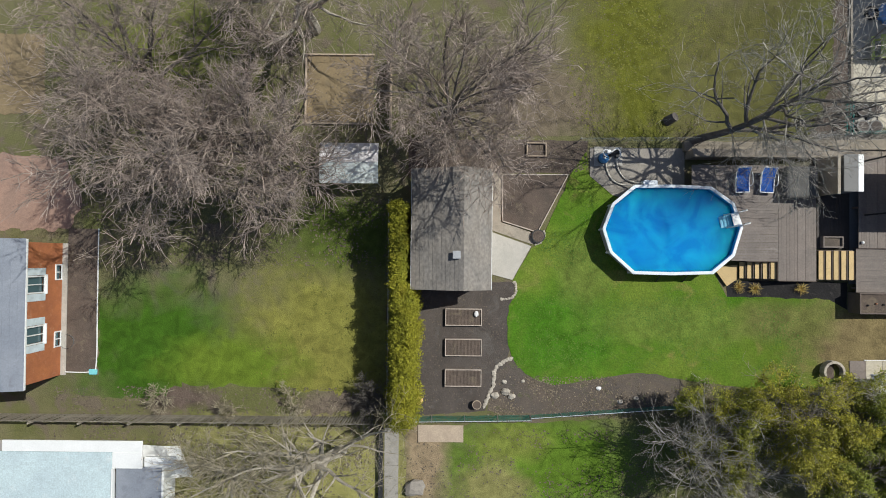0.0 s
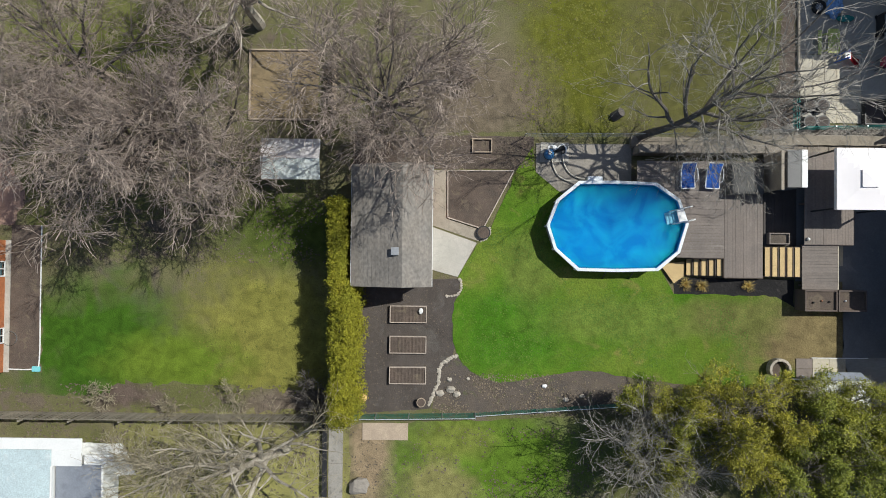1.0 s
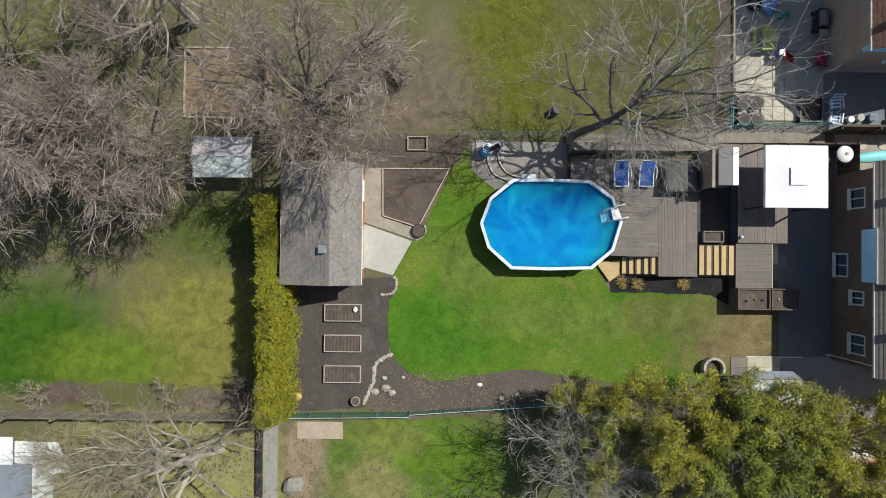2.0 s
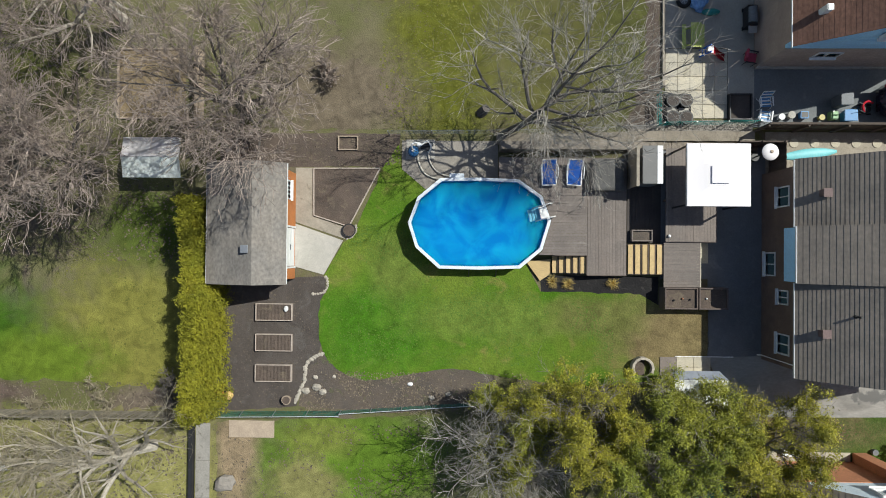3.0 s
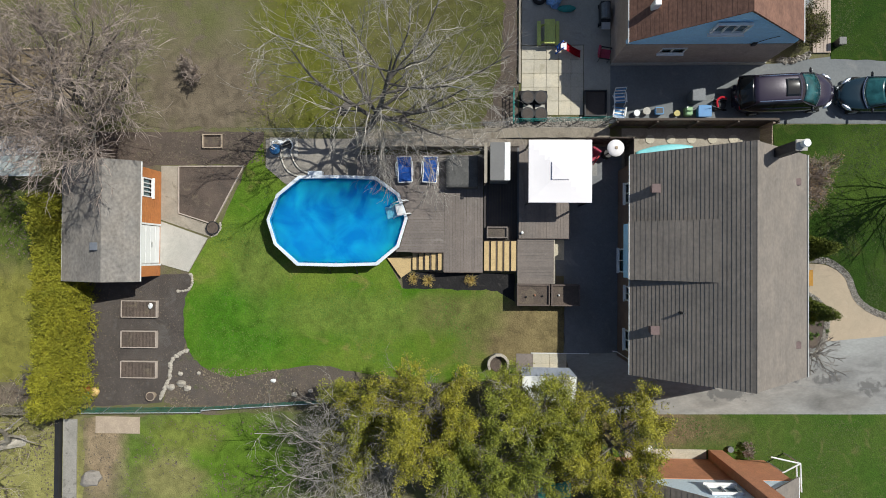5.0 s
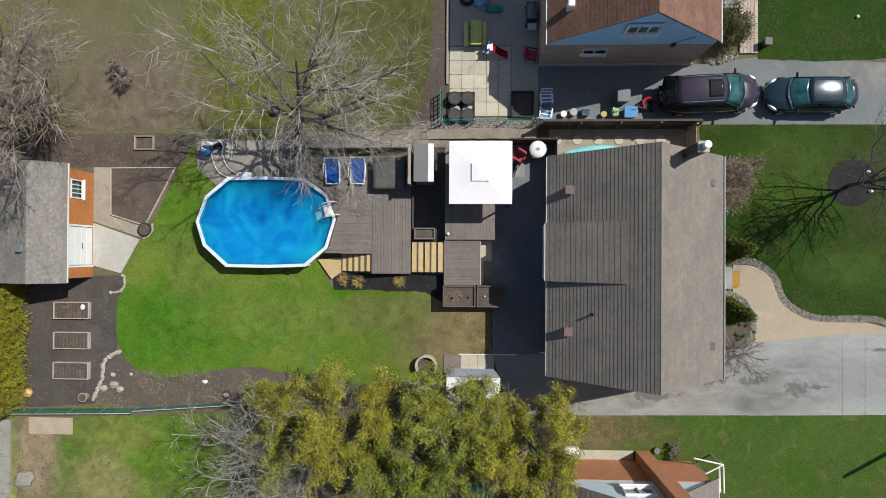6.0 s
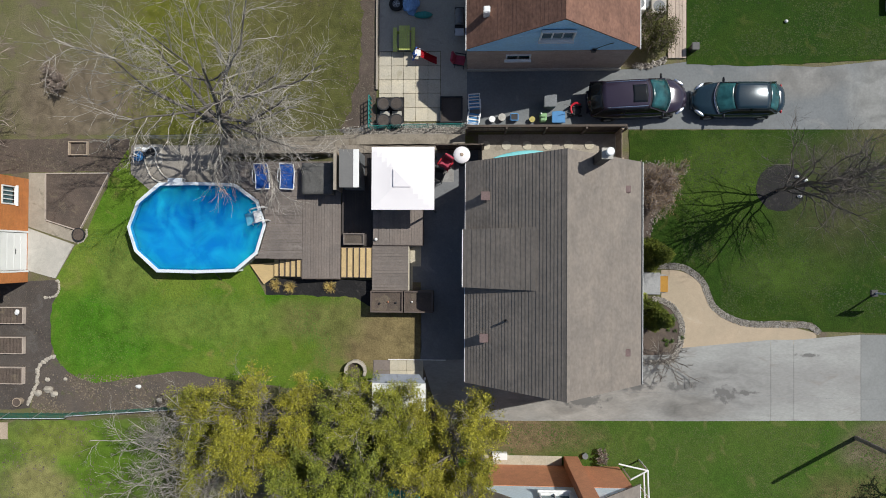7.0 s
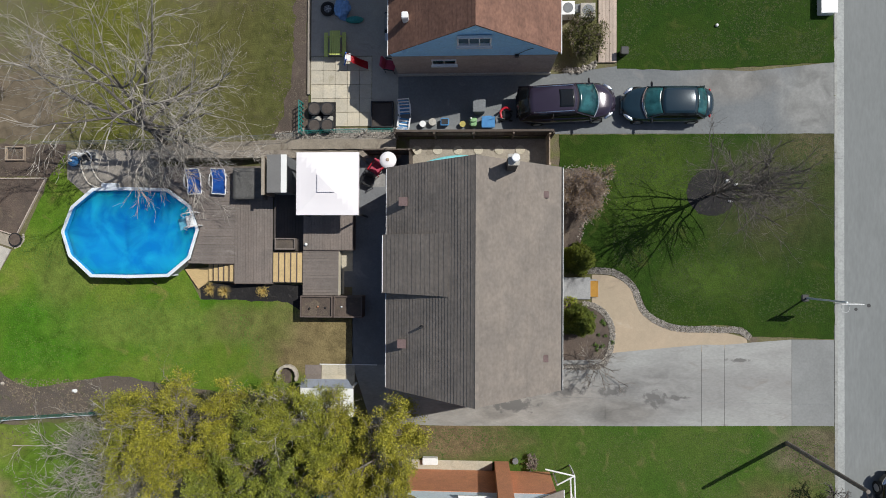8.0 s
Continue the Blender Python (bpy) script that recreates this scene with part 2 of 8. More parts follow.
POOLWALL = mat("pool_wall", (0.40, 0.42, 0.45), (0.34, 0.36, 0.4), 0.5, 1, 10, 0.05)
DECK = mat("deck_boards", (0.20, 0.165, 0.145), (0.17, 0.145, 0.13), 0.75, 0.5, 12, 0.4, c=(0.23, 0.20, 0.18), spots=0.52, vary=0.08)
PLANTER = mat("planter_wood", (0.15, 0.115, 0.098), (0.12, 0.092, 0.08), 0.8, 1.0, 14, 0.4)
TREAD = mat("tan_tread", (0.55, 0.40, 0.20), (0.50, 0.36, 0.18), 0.8, 1.0, 16, 0.2, vary=0.06)
FENCE = mat("fence_wood", (0.12, 0.095, 0.078), (0.095, 0.075, 0.063), 0.9, 1.0, 16, 0.5, vary=0.2)
PALEWOOD = mat("pale_wood", (0.44, 0.35, 0.26), (0.38, 0.30, 0.23), 0.85, 1.0, 16, 0.4, vary=0.1)
BARK = mat("grey_bark", (0.17, 0.15, 0.135), (0.11, 0.098, 0.09), 0.95, 3.0, 30, 0.8, spec=0.1)
MIDBARK = mat("weathered_bark", (0.27, 0.24, 0.21), (0.17, 0.15, 0.13), 0.95, 2.0, 24, 0.6, spec=0.1)
PALEBARK = mat("pale_bark", (0.52, 0.47, 0.40), (0.30, 0.265, 0.22), 0.9, 1.0, 20, 0.4, spec=0.1)
HEDGE = mat("cedar_leaves", (0.27, 0.255, 0.024), (0.18, 0.185, 0.02), 0.7, 0.5, 4, 0.0, c=(0.30, 0.27, 0.028), spots=0.5, fine_mix=0.5, spec=0.2)
SHRUB = mat("shrub_leaves", (0.12, 0.14, 0.016), (0.065, 0.085, 0.012), 0.7, 0.8, 5, 0.0, fine_mix=0.5, spec=0.2)
BLACK = mat("black_plastic", (0.02, 0.02, 0.022), (0.03, 0.03, 0.032), 0.5, 1, 20, 0.1)
GREY = mat("grey_plastic", (0.17, 0.18, 0.19), (0.15, 0.16, 0.17), 0.6, 1, 12, 0.1)
TARP = mat("grey_cover", (0.18, 0.178, 0.175), (0.165, 0.162, 0.16), 0.7, 1.5, 10, 0.15, fine_mix=0.08)
BLUE = mat("blue_fabric", (0.015, 0.11, 0.50), (0.02, 0.14, 0.56), 0.7, 2, 20, 0.1, fine_mix=0.15)
LIGHTBLUE = mat("blue_plastic", (0.05, 0.20, 0.45), (0.06, 0.24, 0.5), 0.5, 2, 12, 0.05, fine_mix=0.1)
TEAL = mat("teal_plastic", (0.02, 0.22, 0.20), (0.03, 0.26, 0.23), 0.6, 1, 12, 0.1)
STRAWBLADE = mat("straw_blades", (0.62, 0.46, 0.15), (0.46, 0.34, 0.11), 0.9, 2, 14, 0.1)
# dark mulch colour, lowered further for the twig shade on the tree ring
SHADEMULCH = mat("shade_toned_mulch", (0.030, 0.028, 0.028), (0.022, 0.021, 0.022), 0.95, 0.8, 9, 1.0, c=(0.055, 0.05, 0.048), spots=0.52, depth=0.03, spec=0.2)
NETTING = mat("green_netting", (0.012, 0.14, 0.10), (0.02, 0.17, 0.12), 0.6, 1, 12, 0.1)
TURQ = mat("turquoise_sheet", (0.22, 0.62, 0.66), (0.18, 0.55, 0.60), 0.5, 1, 12, 0.1, fine_mix=0.1)
GREEN = mat("green_plastic", (0.24, 0.42, 0.20), (0.20, 0.36, 0.17), 0.5, 1, 12, 0.1)
YELLOW = mat("yellow_green_paint", (0.50, 0.55, 0.15), (0.44, 0.49, 0.13), 0.6, 1, 14, 0.2, vary=0.06)
RED = mat("red_plastic", (0.50, 0.015, 0.03), (0.42, 0.012, 0.025), 0.4, 1, 12, 0.05, fine_mix=0.1)
PINK = mat("pink_cushion", (0.45, 0.06, 0.10), (0.38, 0.05, 0.09), 0.8, 2, 16, 0.2)
TERRA = mat("terracotta", (0.42, 0.20, 0.12), (0.36, 0.17, 0.10), 0.85, 2, 16, 0.2)
OCHRE = mat("ochre_mat", (0.42, 0.22, 0.04), (0.36, 0.18, 0.035), 0.9, 2, 20, 0.3)
CHROME = mat("bright_metal", (0.75, 0.76, 0.78), (0.7, 0.71, 0.73), 0.25, 1, 10, 0.0, metal=1.0, fine_mix=0.05)
STEEL = mat("galvanised_steel", (0.5, 0.51, 0.52), (0.42, 0.43, 0.44), 0.45, 2, 12, 0.05, metal=0.8, fine_mix=0.1)
RUBBER = mat("tyre_rubber", (0.015, 0.015, 0.015), (0.02, 0.02, 0.02), 0.85, 2, 20, 0.2)
TENT = mat("tent_sheet", (0.88, 0.92, 0.91), (0.84, 0.88, 0.88), 0.6, 1.2, 10, 0.2, c=(0.66, 0.72, 0.72), spots=0.52)


def paint(name, colour, rough=0.16, metal=0.15):
    m = mat(name, colour, tuple(v * 0.9 for v in colour), rough, 1.0, 60, 0.0, metal=metal, fine_mix=0.1)
    m.node_tree.nodes["Principled BSDF"].inputs["Coat Weight"].default_value = 0.8
    m.node_tree.nodes["Principled BSDF"].inputs["Coat Roughness"].default_value = 0.05
    return m


VANPAINT = paint("plum_paint", (0.034, 0.025, 0.044))
CARPAINT = paint("slate_paint", (0.014, 0.034, 0.05))
DARKPAINT = paint("black_paint", (0.012, 0.012, 0.014))


def glassy(name, tint, through_part=0.0, rough=0.05):
    """Dark glazing: a glossy pane, partly see-through when asked."""
    m = bpy.data.materials.new(name)
    m.use_nodes = True
    p = m.node_tree.nodes["Principled BSDF"]
    p.inputs["Base Color"].default_value = (*tint, 1)
    p.inputs["Roughness"].default_value = rough
    p.inputs["Transmission Weight"].default_value = through_part
    return m


GLASS = glassy("window_glass", (0.065, 0.12, 0.135))
# the teal is the sky's reflection, painted into the base colour
CARGLASS = mat("car_glass", (0.028, 0.12, 0.13), (0.008, 0.04, 0.048), 0.12, 1.6, 5, 0.0, spec=0.5)
DARKGLASS = glassy("dark_car_glass", (0.008, 0.010, 0.012))


def island_material(name, low, high, rough=0.9):
    """Each loose piece of a joined mesh takes a shade of its own."""
    m = bpy.data.materials.new(name)
    m.use_nodes = True
    nt = m.node_tree
    g, r = nt.nodes.new("ShaderNodeNewGeometry"), nt.nodes.new("ShaderNodeMix")
    r.data_type = "RGBA"
    r.inputs[6].default_value, r.inputs[7].default_value = (*low, 1), (*high, 1)
    nt.links.new(g.outputs["Random Per Island"], r.inputs[0])
    nt.links.new(r.outputs[2], nt.nodes["Principled BSDF"].inputs["Base Color"])
    nt.nodes["Principled BSDF"].inputs["Roughness"].default_value = rough
    return m


def water_material():
    m = bpy.data.materials.new("pool_water")
    m.use_nodes = True
    nt = m.node_tree
    n, ln = nt.nodes, nt.links.new
    n.remove(n["Principled BSDF"])
    tr, gl, mx, fr = (n.new(k) for k in ("ShaderNodeBsdfTransparent", "ShaderNodeBsdfGlossy", "ShaderNodeMixShader", "ShaderNodeFresnel"))
    tr.inputs[0].default_value = (0.6, 0.93, 0.99, 1)
    gl.inputs["Roughness"].default_value = 0.06
    fr.inputs[0].default_value = 1.33
    no, bp = n.new("ShaderNodeTexNoise"), n.new("ShaderNodeBump")
    no.inputs["Scale"].default_value = 3.0
    bp.inputs["Strength"].default_value, bp.inputs["Distance"].default_value = 0.25, 0.03
    ln(no.outputs[0], bp.inputs["Height"])
    ln(bp.outputs[0], gl.inputs["Normal"])
    # half of the light scatters in the treated water, half passes to the liner
    body, half = n.new("ShaderNodeBsdfPrincipled"), n.new("ShaderNodeMixShader")
    cloud, tone = n.new("ShaderNodeTexNoise"), n.new("ShaderNodeMix")
    cloud.inputs["Scale"].default_value, cloud.inputs["Detail"].default_value, cloud.inputs["Distortion"].default_value = 0.55, 5, 1.0
    co, spread = n.new("ShaderNodeTexCoord"), n.new("ShaderNodeMapRange")
    ln(co.outputs["Object"], cloud.inputs["Vector"])
    spread.inputs[1].default_value, spread.inputs[2].default_value = 0.36, 0.66
    ln(cloud.outputs["Fac"], spread.inputs[0])
    tone.data_type = "RGBA"
    tone.inputs[6].default_value, tone.inputs[7].default_value = (0.004, 0.29, 0.74, 1), (0.015, 0.55, 0.95, 1)
    ln(spread.outputs[0], tone.inputs[0])
    ln(tone.outputs[2], body.inputs["Base Color"])
    body.inputs["Roughness"].default_value = 0.3
    body.inputs["Specular IOR Level"].default_value = 0.0
    body.inputs["Subsurface Weight"].default_value = 1.0
    body.inputs["Subsurface Radius"].default_value = (0.5, 0.9, 1.2)
    body.inputs["Subsurface Scale"].default_value = 1.3
    half.inputs[0].default_value = 0.62
    ln(tr.outputs[0], half.inputs[1])
    ln(body.outputs[0], half.inputs[2])
    ln(fr.outputs[0], mx.inputs[0])
    ln(half.outputs[0], mx.inputs[1])
    ln(gl.outputs[0], mx.inputs[2])
    ln(mx.outputs[0], n["Material Output"].inputs[0])
    return m


def leaf_material(name, low, high):
    """Leaves shaded singly and by the clump that they sit in."""
    m = island_material(name, low, high, 0.65)
    nt = m.node_tree
    mixer = next(k for k in nt.nodes if k.bl_idname == "ShaderNodeMix")
    geo = next(k for k in nt.nodes if k.bl_idname == "ShaderNodeNewGeometry")
    co, no, ra, av = (nt.nodes.new(k) for k in ("ShaderNodeTexCoord", "ShaderNodeTexNoise", "ShaderNodeMapRange", "ShaderNodeMath"))
    no.inputs["Scale"].default_value, no.inputs["Detail"].default_value = 2.4, 4
    ra.inputs[1].default_value, ra.inputs[2].default_value = 0.36, 0.64
    nt.links.new(co.outputs["Object"], no.inputs["Vector"])
    nt.links.new(no.outputs["Fac"], ra.inputs[0])
    av.operation = "MULTIPLY_ADD"
    av.inputs[1].default_value = 0.45
    half = nt.nodes.new("ShaderNodeMath")
    half.operation = "MULTIPLY"
    half.inputs[1].default_value = 0.55
    nt.links.new(ra.outputs[0], half.inputs[0])
    nt.links.new(geo.outputs["Random Per Island"], av.inputs[0])
    nt.links.new(half.outputs[0], av.inputs[2])
    nt.links.new(av.outputs[0], mixer.inputs[0])
    return m


TWIG = leaf_material("brown_twigs", (0.105, 0.078, 0.066), (0.45, 0.365, 0.31))
GREYTWIG = leaf_material("grey_twigs", (0.11, 0.10, 0.088), (0.50, 0.455, 0.40))
PALETWIG = leaf_material("straw_twigs", (0.14, 0.115, 0.075), (0.48, 0.42, 0.30))
WATER = water_material()


# ---- building helpers ----
def smooth(a, b, v):
    k = min(1.0, max(0.0, (v - a) / (b - a)))
    return k * k * (3 - 2 * k)


def ground_z(x):
    """The lot rises from the back garden to the house and falls a little to the street."""
    return smooth(15.5, 23.0, x) - 0.3 * smooth(37.0, 50.0, x)


def mesh_object(name, bm, material, smooth_faces=False):
    me = bpy.data.meshes.new(name)
    bm.normal_update()
    bm.to_mesh(me)
    bm.free()
    me.materials.append(material)
    if smooth_faces:
        me.polygons.foreach_set("use_smooth", [True] * len(me.polygons))
    return new(name, me)


def part(name, bm, material, parent, label="", smooth_faces=False):
    ob = mesh_object(name, bm, material, smooth_faces)
    ob.parent = parent
    ob.matrix_parent_inverse = parent.matrix_basis.inverted()
    if label:
        tagged(ob, label)
    return ob


def piece(name, me, parent, m):
    """One of many alike pieces on shared mesh data."""
    ob = new(name, me)
    ob.parent = parent
    ob.matrix_parent_inverse = parent.matrix_basis.inverted()
    ob.matrix_basis = m
    return ob


def thing(name, label, category, at=(0, 0, 0), group="", kind=""):
    ob = new(name)
    ob.location = at
    ob.empty_display_size = 0.2
    return tagged(ob, label, category, group, kind)


def single(name, bm, material, label, category, group="", kind="", smooth_faces=False):
    return tagged(mesh_object(name, bm, material, smooth_faces), label, category, group, kind)


def box(x0, x1, y0, y1, z0, z1, bevel=0.0, bm=None):
    own = bmesh.new()
    bmesh.ops.create_cube(own, size=1)
    for v in own.verts:
        v.co = Vector(((x0 + x1) / 2 + v.co.x * (x1 - x0), (y0 + y1) / 2 + v.co.y * (y1 - y0), (z0 + z1) / 2 + v.co.z * (z1 - z0)))
    if bevel:
        bmesh.ops.bevel(own, geom=own.edges[:], offset=bevel, segments=2, affect="EDGES")
    return join(bm, own)


def join(bm, own):
    if bm is None:
        return own
    me = bpy.data.meshes.new("joining")
    own.to_mesh(me)
    own.free()
    bm.from_mesh(me)
    bpy.data.meshes.remove(me)
    return bm


def rod(p, q, r0, r1=None, sides=8, bm=None, caps=True):
    own = bmesh.new()
    p, q = Vector(p), Vector(q)
    r1 = r0 if r1 is None else r1
    bmesh.ops.create_cone(own, cap_ends=caps, segments=sides, radius1=r0, radius2=max(r1, 1e-4), depth=(q - p).length)
    own.transform(Matrix.Translation((p + q) / 2) @ (q - p).to_track_quat("Z", "Y").to_matrix().to_4x4())
    return join(bm, own)


def ball(c, r, sub=2, squash=(1, 1, 1), rough=0.0, bm=None):
    own = bmesh.new()
    bmesh.ops.create_icosphere(own, subdivisions=sub, radius=1)
    for v in own.verts:
        k = 1 + rough * noise.noise(v.co * 1.7 + Vector(c))
        v.co = Vector((c[0] + v.co.x * r * squash[0] * k, c[1] + v.co.y * r * squash[1] * k, c[2] + v.co.z * r * squash[2] * k))
    return join(bm, own)


def prism(pts, z0, z1, bm=None):
    """A plate with the outline pts between two heights; z1 may be a list, one height a corner."""
    own = bmesh.new()
    low = [own.verts.new((x, y, z0)) for x, y in pts]
    top = [own.verts.new((x, y, z1 if isinstance(z1, (int, float)) else z1[i])) for i, (x, y) in enumerate(pts)]
    own.faces.new(top)
    own.faces.new(low[::-1])
    for i in range(len(pts)):
        j = (i + 1) % len(pts)
        own.faces.new((low[i], low[j], top[j], top[i]))
    bmesh.ops.recalc_face_normals(own, faces=own.faces[:])
    return join(bm, own)


def sheet(pts, lift, thick=0.06, wobble=0.0, step=0.5):
    """A thin layer with that outline, draped over the ground. wobble: how ragged its rim is."""
    ring = []
    for i, (x, y) in enumerate(pts):
        u, v = pts[(i + 1) % len(pts)]
        k = max(1, int(math.hypot(u - x, v - y) / 0.3)) if wobble else 1
        for s in range(k):
            a, b = x + (u - x) * s / k, y + (v - y) * s / k
            w = Vector((noise.noise((a * 1.9, b * 1.9, 3)), noise.noise((a * 1.9, b * 1.9, 8)))) * wobble
            ring.append((a + w.x, b + w.y))
    bm = bmesh.new()
    f = bm.faces.new([bm.verts.new((x, y, 0)) for x, y in ring])
    f.normal_update()
    if f.normal.z < 0:
        f.normal_flip()
    xs = [p[0] for p in pts]
    x = math.floor(min(xs) / step) * step
    while x < max(xs):
        x += step
        if 15 < x < 51:
            bmesh.ops.bisect_plane(bm, geom=bm.verts[:] + bm.edges[:] + bm.faces[:], plane_co=(x, 0, 0), plane_no=(1, 0, 0))
    rim = bmesh.ops.extrude_face_region(bm, geom=bm.faces[:])
    for v in [g for g in rim["geom"] if isinstance(g, bmesh.types.BMVert)]:
        v.co.z = 1
    for v in bm.verts:
        v.co.z = ground_z(v.co.x) + (lift if v.co.z > 0.5 else lift - thick)
    bmesh.ops.recalc_face_normals(bm, faces=bm.faces[:])
    return bm


def layer(name, pts, lift, material, label, category, wobble=0.0, thick=0.06):
    return single(name, sheet(pts, lift, thick, wobble), material, label, category, kind="structure")


def rect(x0, x1, y0, y1):
    return [(x0, y0), (x1, y0), (x1, y1), (x0, y1)]


def along(points, count_per):
    """A soft line through the points."""
    out = []
    n = len(points)
    for i in range(n - 1):
        p0, p1, p2, p3 = (Vector(points[max(0, min(n - 1, k))]) for k in (i - 1, i, i + 1, i + 2))
        for s in range(count_per):
            t = s / count_per
            out.append(tuple(0.5 * ((2 * p1) + (p2 - p0) * t + (2 * p0 - 5 * p1 + 4 * p2 - p3) * t * t + (3 * p1 - p0 - 3 * p2 + p3) * t ** 3)))
    out.append(tuple(points[-1]))
    return out


def tube(points, r, sides=6, bm=None):
    """One bent rod through the points."""
    bm = bm or bmesh.new()
    pts = [Vector(p) for p in points]
    rings = []
    for i, p in enumerate(pts):
        d = (pts[min(i + 1, len(pts) - 1)] - pts[max(i - 1, 0)]).normalized()
        u = d.cross(Vector((0, 0, 1)))
        u = u.normalized() if u.length > 0.05 else Vector((1, 0, 0))
        v = d.cross(u)
        rings.append([bm.verts.new(p + u * r * math.cos(2 * math.pi * k / sides) + v * r * math.sin(2 * math.pi * k / sides)) for k in range(sides)])
    for a, b in zip(rings, rings[1:]):
        for k in range(sides):
            bm.faces.new((a[k], a[(k + 1) % sides], b[(k + 1) % sides], b[k]))
    bm.faces.new(rings[0][::-1])
    bm.faces.new(rings[-1])
    bmesh.ops.recalc_face_normals(bm, faces=bm.faces[:])
    return bm


# ---- ground ----
def ground_sheet():
    xs = [-2500, -600, -150, -60] + [i * 0.5 for i in range(-60, 101)] + [50.39, 50.43, 62, 150, 600, 2500]
    ys = [-2500, -600, -150, -40] + list(range(-20, 22, 2)) + [40, 150, 600, 2500]
    bm = bmesh.new()
    rows = [[bm.verts.new((x, y, ground_z(x) - (0.2 if x > 50.41 else 0))) for x in xs] for y in ys]
    for a, b in zip(rows, rows[1:]):
        for i in range(len(xs) - 1):
            bm.faces.new((a[i], a[i + 1], b[i + 1], b[i]))
    return single("ground", bm, DRY, "patchy dry grass and bare earth of the yards", "ground", kind="structure")


ground_sheet()
LAWN_EDGE = along([(3.69, -3.6), (3.81, -5.19), (4.75, -6.45), (6.36, -7.07), (8.74, -6.72), (11.28, -6.37), (13.5, -6.7), (18, -7.2), (22.0, -6.7), (22.6, -6.5)], 5)
layer("lawn_pool_yard", [(24.95, -5.4), (24.95, -2.6), (22.3, -2.6), (21.4, -2.05), (16.1, -2.0), (15.3, -0.4), (13.5, 2.0), (9.6, 3.7), (8.32, 4.78), (8.1, 6.2), (7.2, 4.85),
                         (5.65, 1.2), (5.0, 0.6), (3.95, -1.2), (4.2, -1.6), (4.1, -2.1), (3.75, -2.7)] + LAWN_EDGE, 0.03, LAWN, "bright green mown lawn round the pool", "lawn", 0.12)
layer("mulch_yard", [(-2.2, -1.4), (4.1, -1.3), (3.9, -2.6), (3.7, -3.6), (3.8, -5.2), (3.6, -6.1), (2.9, -6.6), (2.5, -8.6), (-1.6, -8.9)], 0.015, MULCH, "dark mulch ground round the raised beds", "mulch", 0.08)
layer("planting_bed", [(2.6, -8.6), (2.9, -6.4), (3.9, -5.5), (4.7, -6.35), (6.3, -6.95), (8.7, -6.6), (11.3, -6.2), (13.4, -6.6), (14.5, -8.2), (8, -8.9)], 0.01, BED, "bare brown planting bed along the fence", "planting bed", 0.1)
layer("soil_strip", [(-2.0, 4.6), (2.3, 4.9), (7.3, 4.95), (8.2, 6.3), (8.2, 6.8), (-2.0, 6.8)], 0.012, SOIL, "bare brown soil strip behind the shed", "soil", 0.1)
layer("back_lawn", [(-26.0, -7.5), (-19.4, -8.0), (-6, -8.4), (-3.2, -8.6), (-3.2, 3.0), (-7, 3.6), (-12, 1.0), (-19.5, -1.0), (-19.5, -6.7), (-26.0, -6.7)], 0.012, BACKLAWN, "patchy yellow-green lawn of the rear yard", "lawn", 0.3)
layer("lower_lawn", [(-2.0, -9.5), (13, -8.9), (22, -9.2), (22, -20), (-2.0, -20)], 0.014, LOWLAWN, "green and straw lawn of the next yard", "lawn", 0.2)
layer("upper_lawn", [(-2.0, 7.0), (21.9, 7.0), (22.3, 20), (-2.0, 20)], 0.012, UPLAWN, "mossy yellow-green grass of the upper yard", "lawn", 0.3)
layer("front_lawn", along([(36.0, 5.0), (36.0, 6.95), (50.28, 7.0)], 1) + [(50.28, -3.75), (45.9, -3.65)] + along([(45.6, -3.2), (44.2, -3.05), (42, -3.2), (40.7, -2.5), (40.0, -1.0), (38.9, -0.3), (37.9, -0.2), (36.0, 0.0)], 3), 0.03, FRONT, "deep green front lawn", "lawn", 0.06)
layer("far_front_lawn", [(39.0, 10.45), (42.2, 10.35), (50.28, 10.75), (50.28, 24), (39.0, 24)], 0.03, FRONT, "deep green lawn beside the upper drive", "lawn", 0.06)
layer("side_lawn", [(27, -8.6), (50.28, -8.2), (50.28, -24), (27, -24)], 0.03, SIDELAWN, "green lawn below the concrete drive", "lawn", 0.06)

# ---- paths, drives, street ----
layer("shed_apron", [(2.3, 1.69), (5.02, 0.75), (3.95, -1.18), (2.3, -0.74)], 0.05, CONC, "pale concrete apron before the shed door", "apron")
layer("garden_walk", [(2.3, 4.85), (3.3, 4.85), (3.32, 2.1), (5.3, 1.45), (5.7, 1.3), (5.1, 0.85), (2.3, 1.78)], 0.03, WALK, "worn beige walk beside the shed", "path")
layer("pool_pad", [(8.31, 6.4), (8.32, 4.78), (9.61, 3.70), (12, 3.0), (13.7, 3.0), (13.7, 6.4)], 0.045, PAD, "beige paved pad beside the pool", "pad")
layer("house_patio", [(22.4, 6.0), (22.4, -1.2), (24.95, -1.2), (24.95, -5.35), (28.0, -5.35), (28.0, 6.0)], 0.03, YARD, "grey asphalt yard behind the house, toned darker for shade", "patio")
layer("pale_landing", [(24.37, 0.74), (24.37, -1.6), (24.5, -1.6), (24.5, -0.35), (24.95, -0.35), (24.95, 0.74)], 0.05, SLAB, "pale slab beside the upper deck", "slab")
layer("side_path", [(28.0, 4.0), (35.3, 4.0), (35.3, 6.75), (28.0, 6.75)], 0.02, WALK, "beige paved side path along the fence", "path")
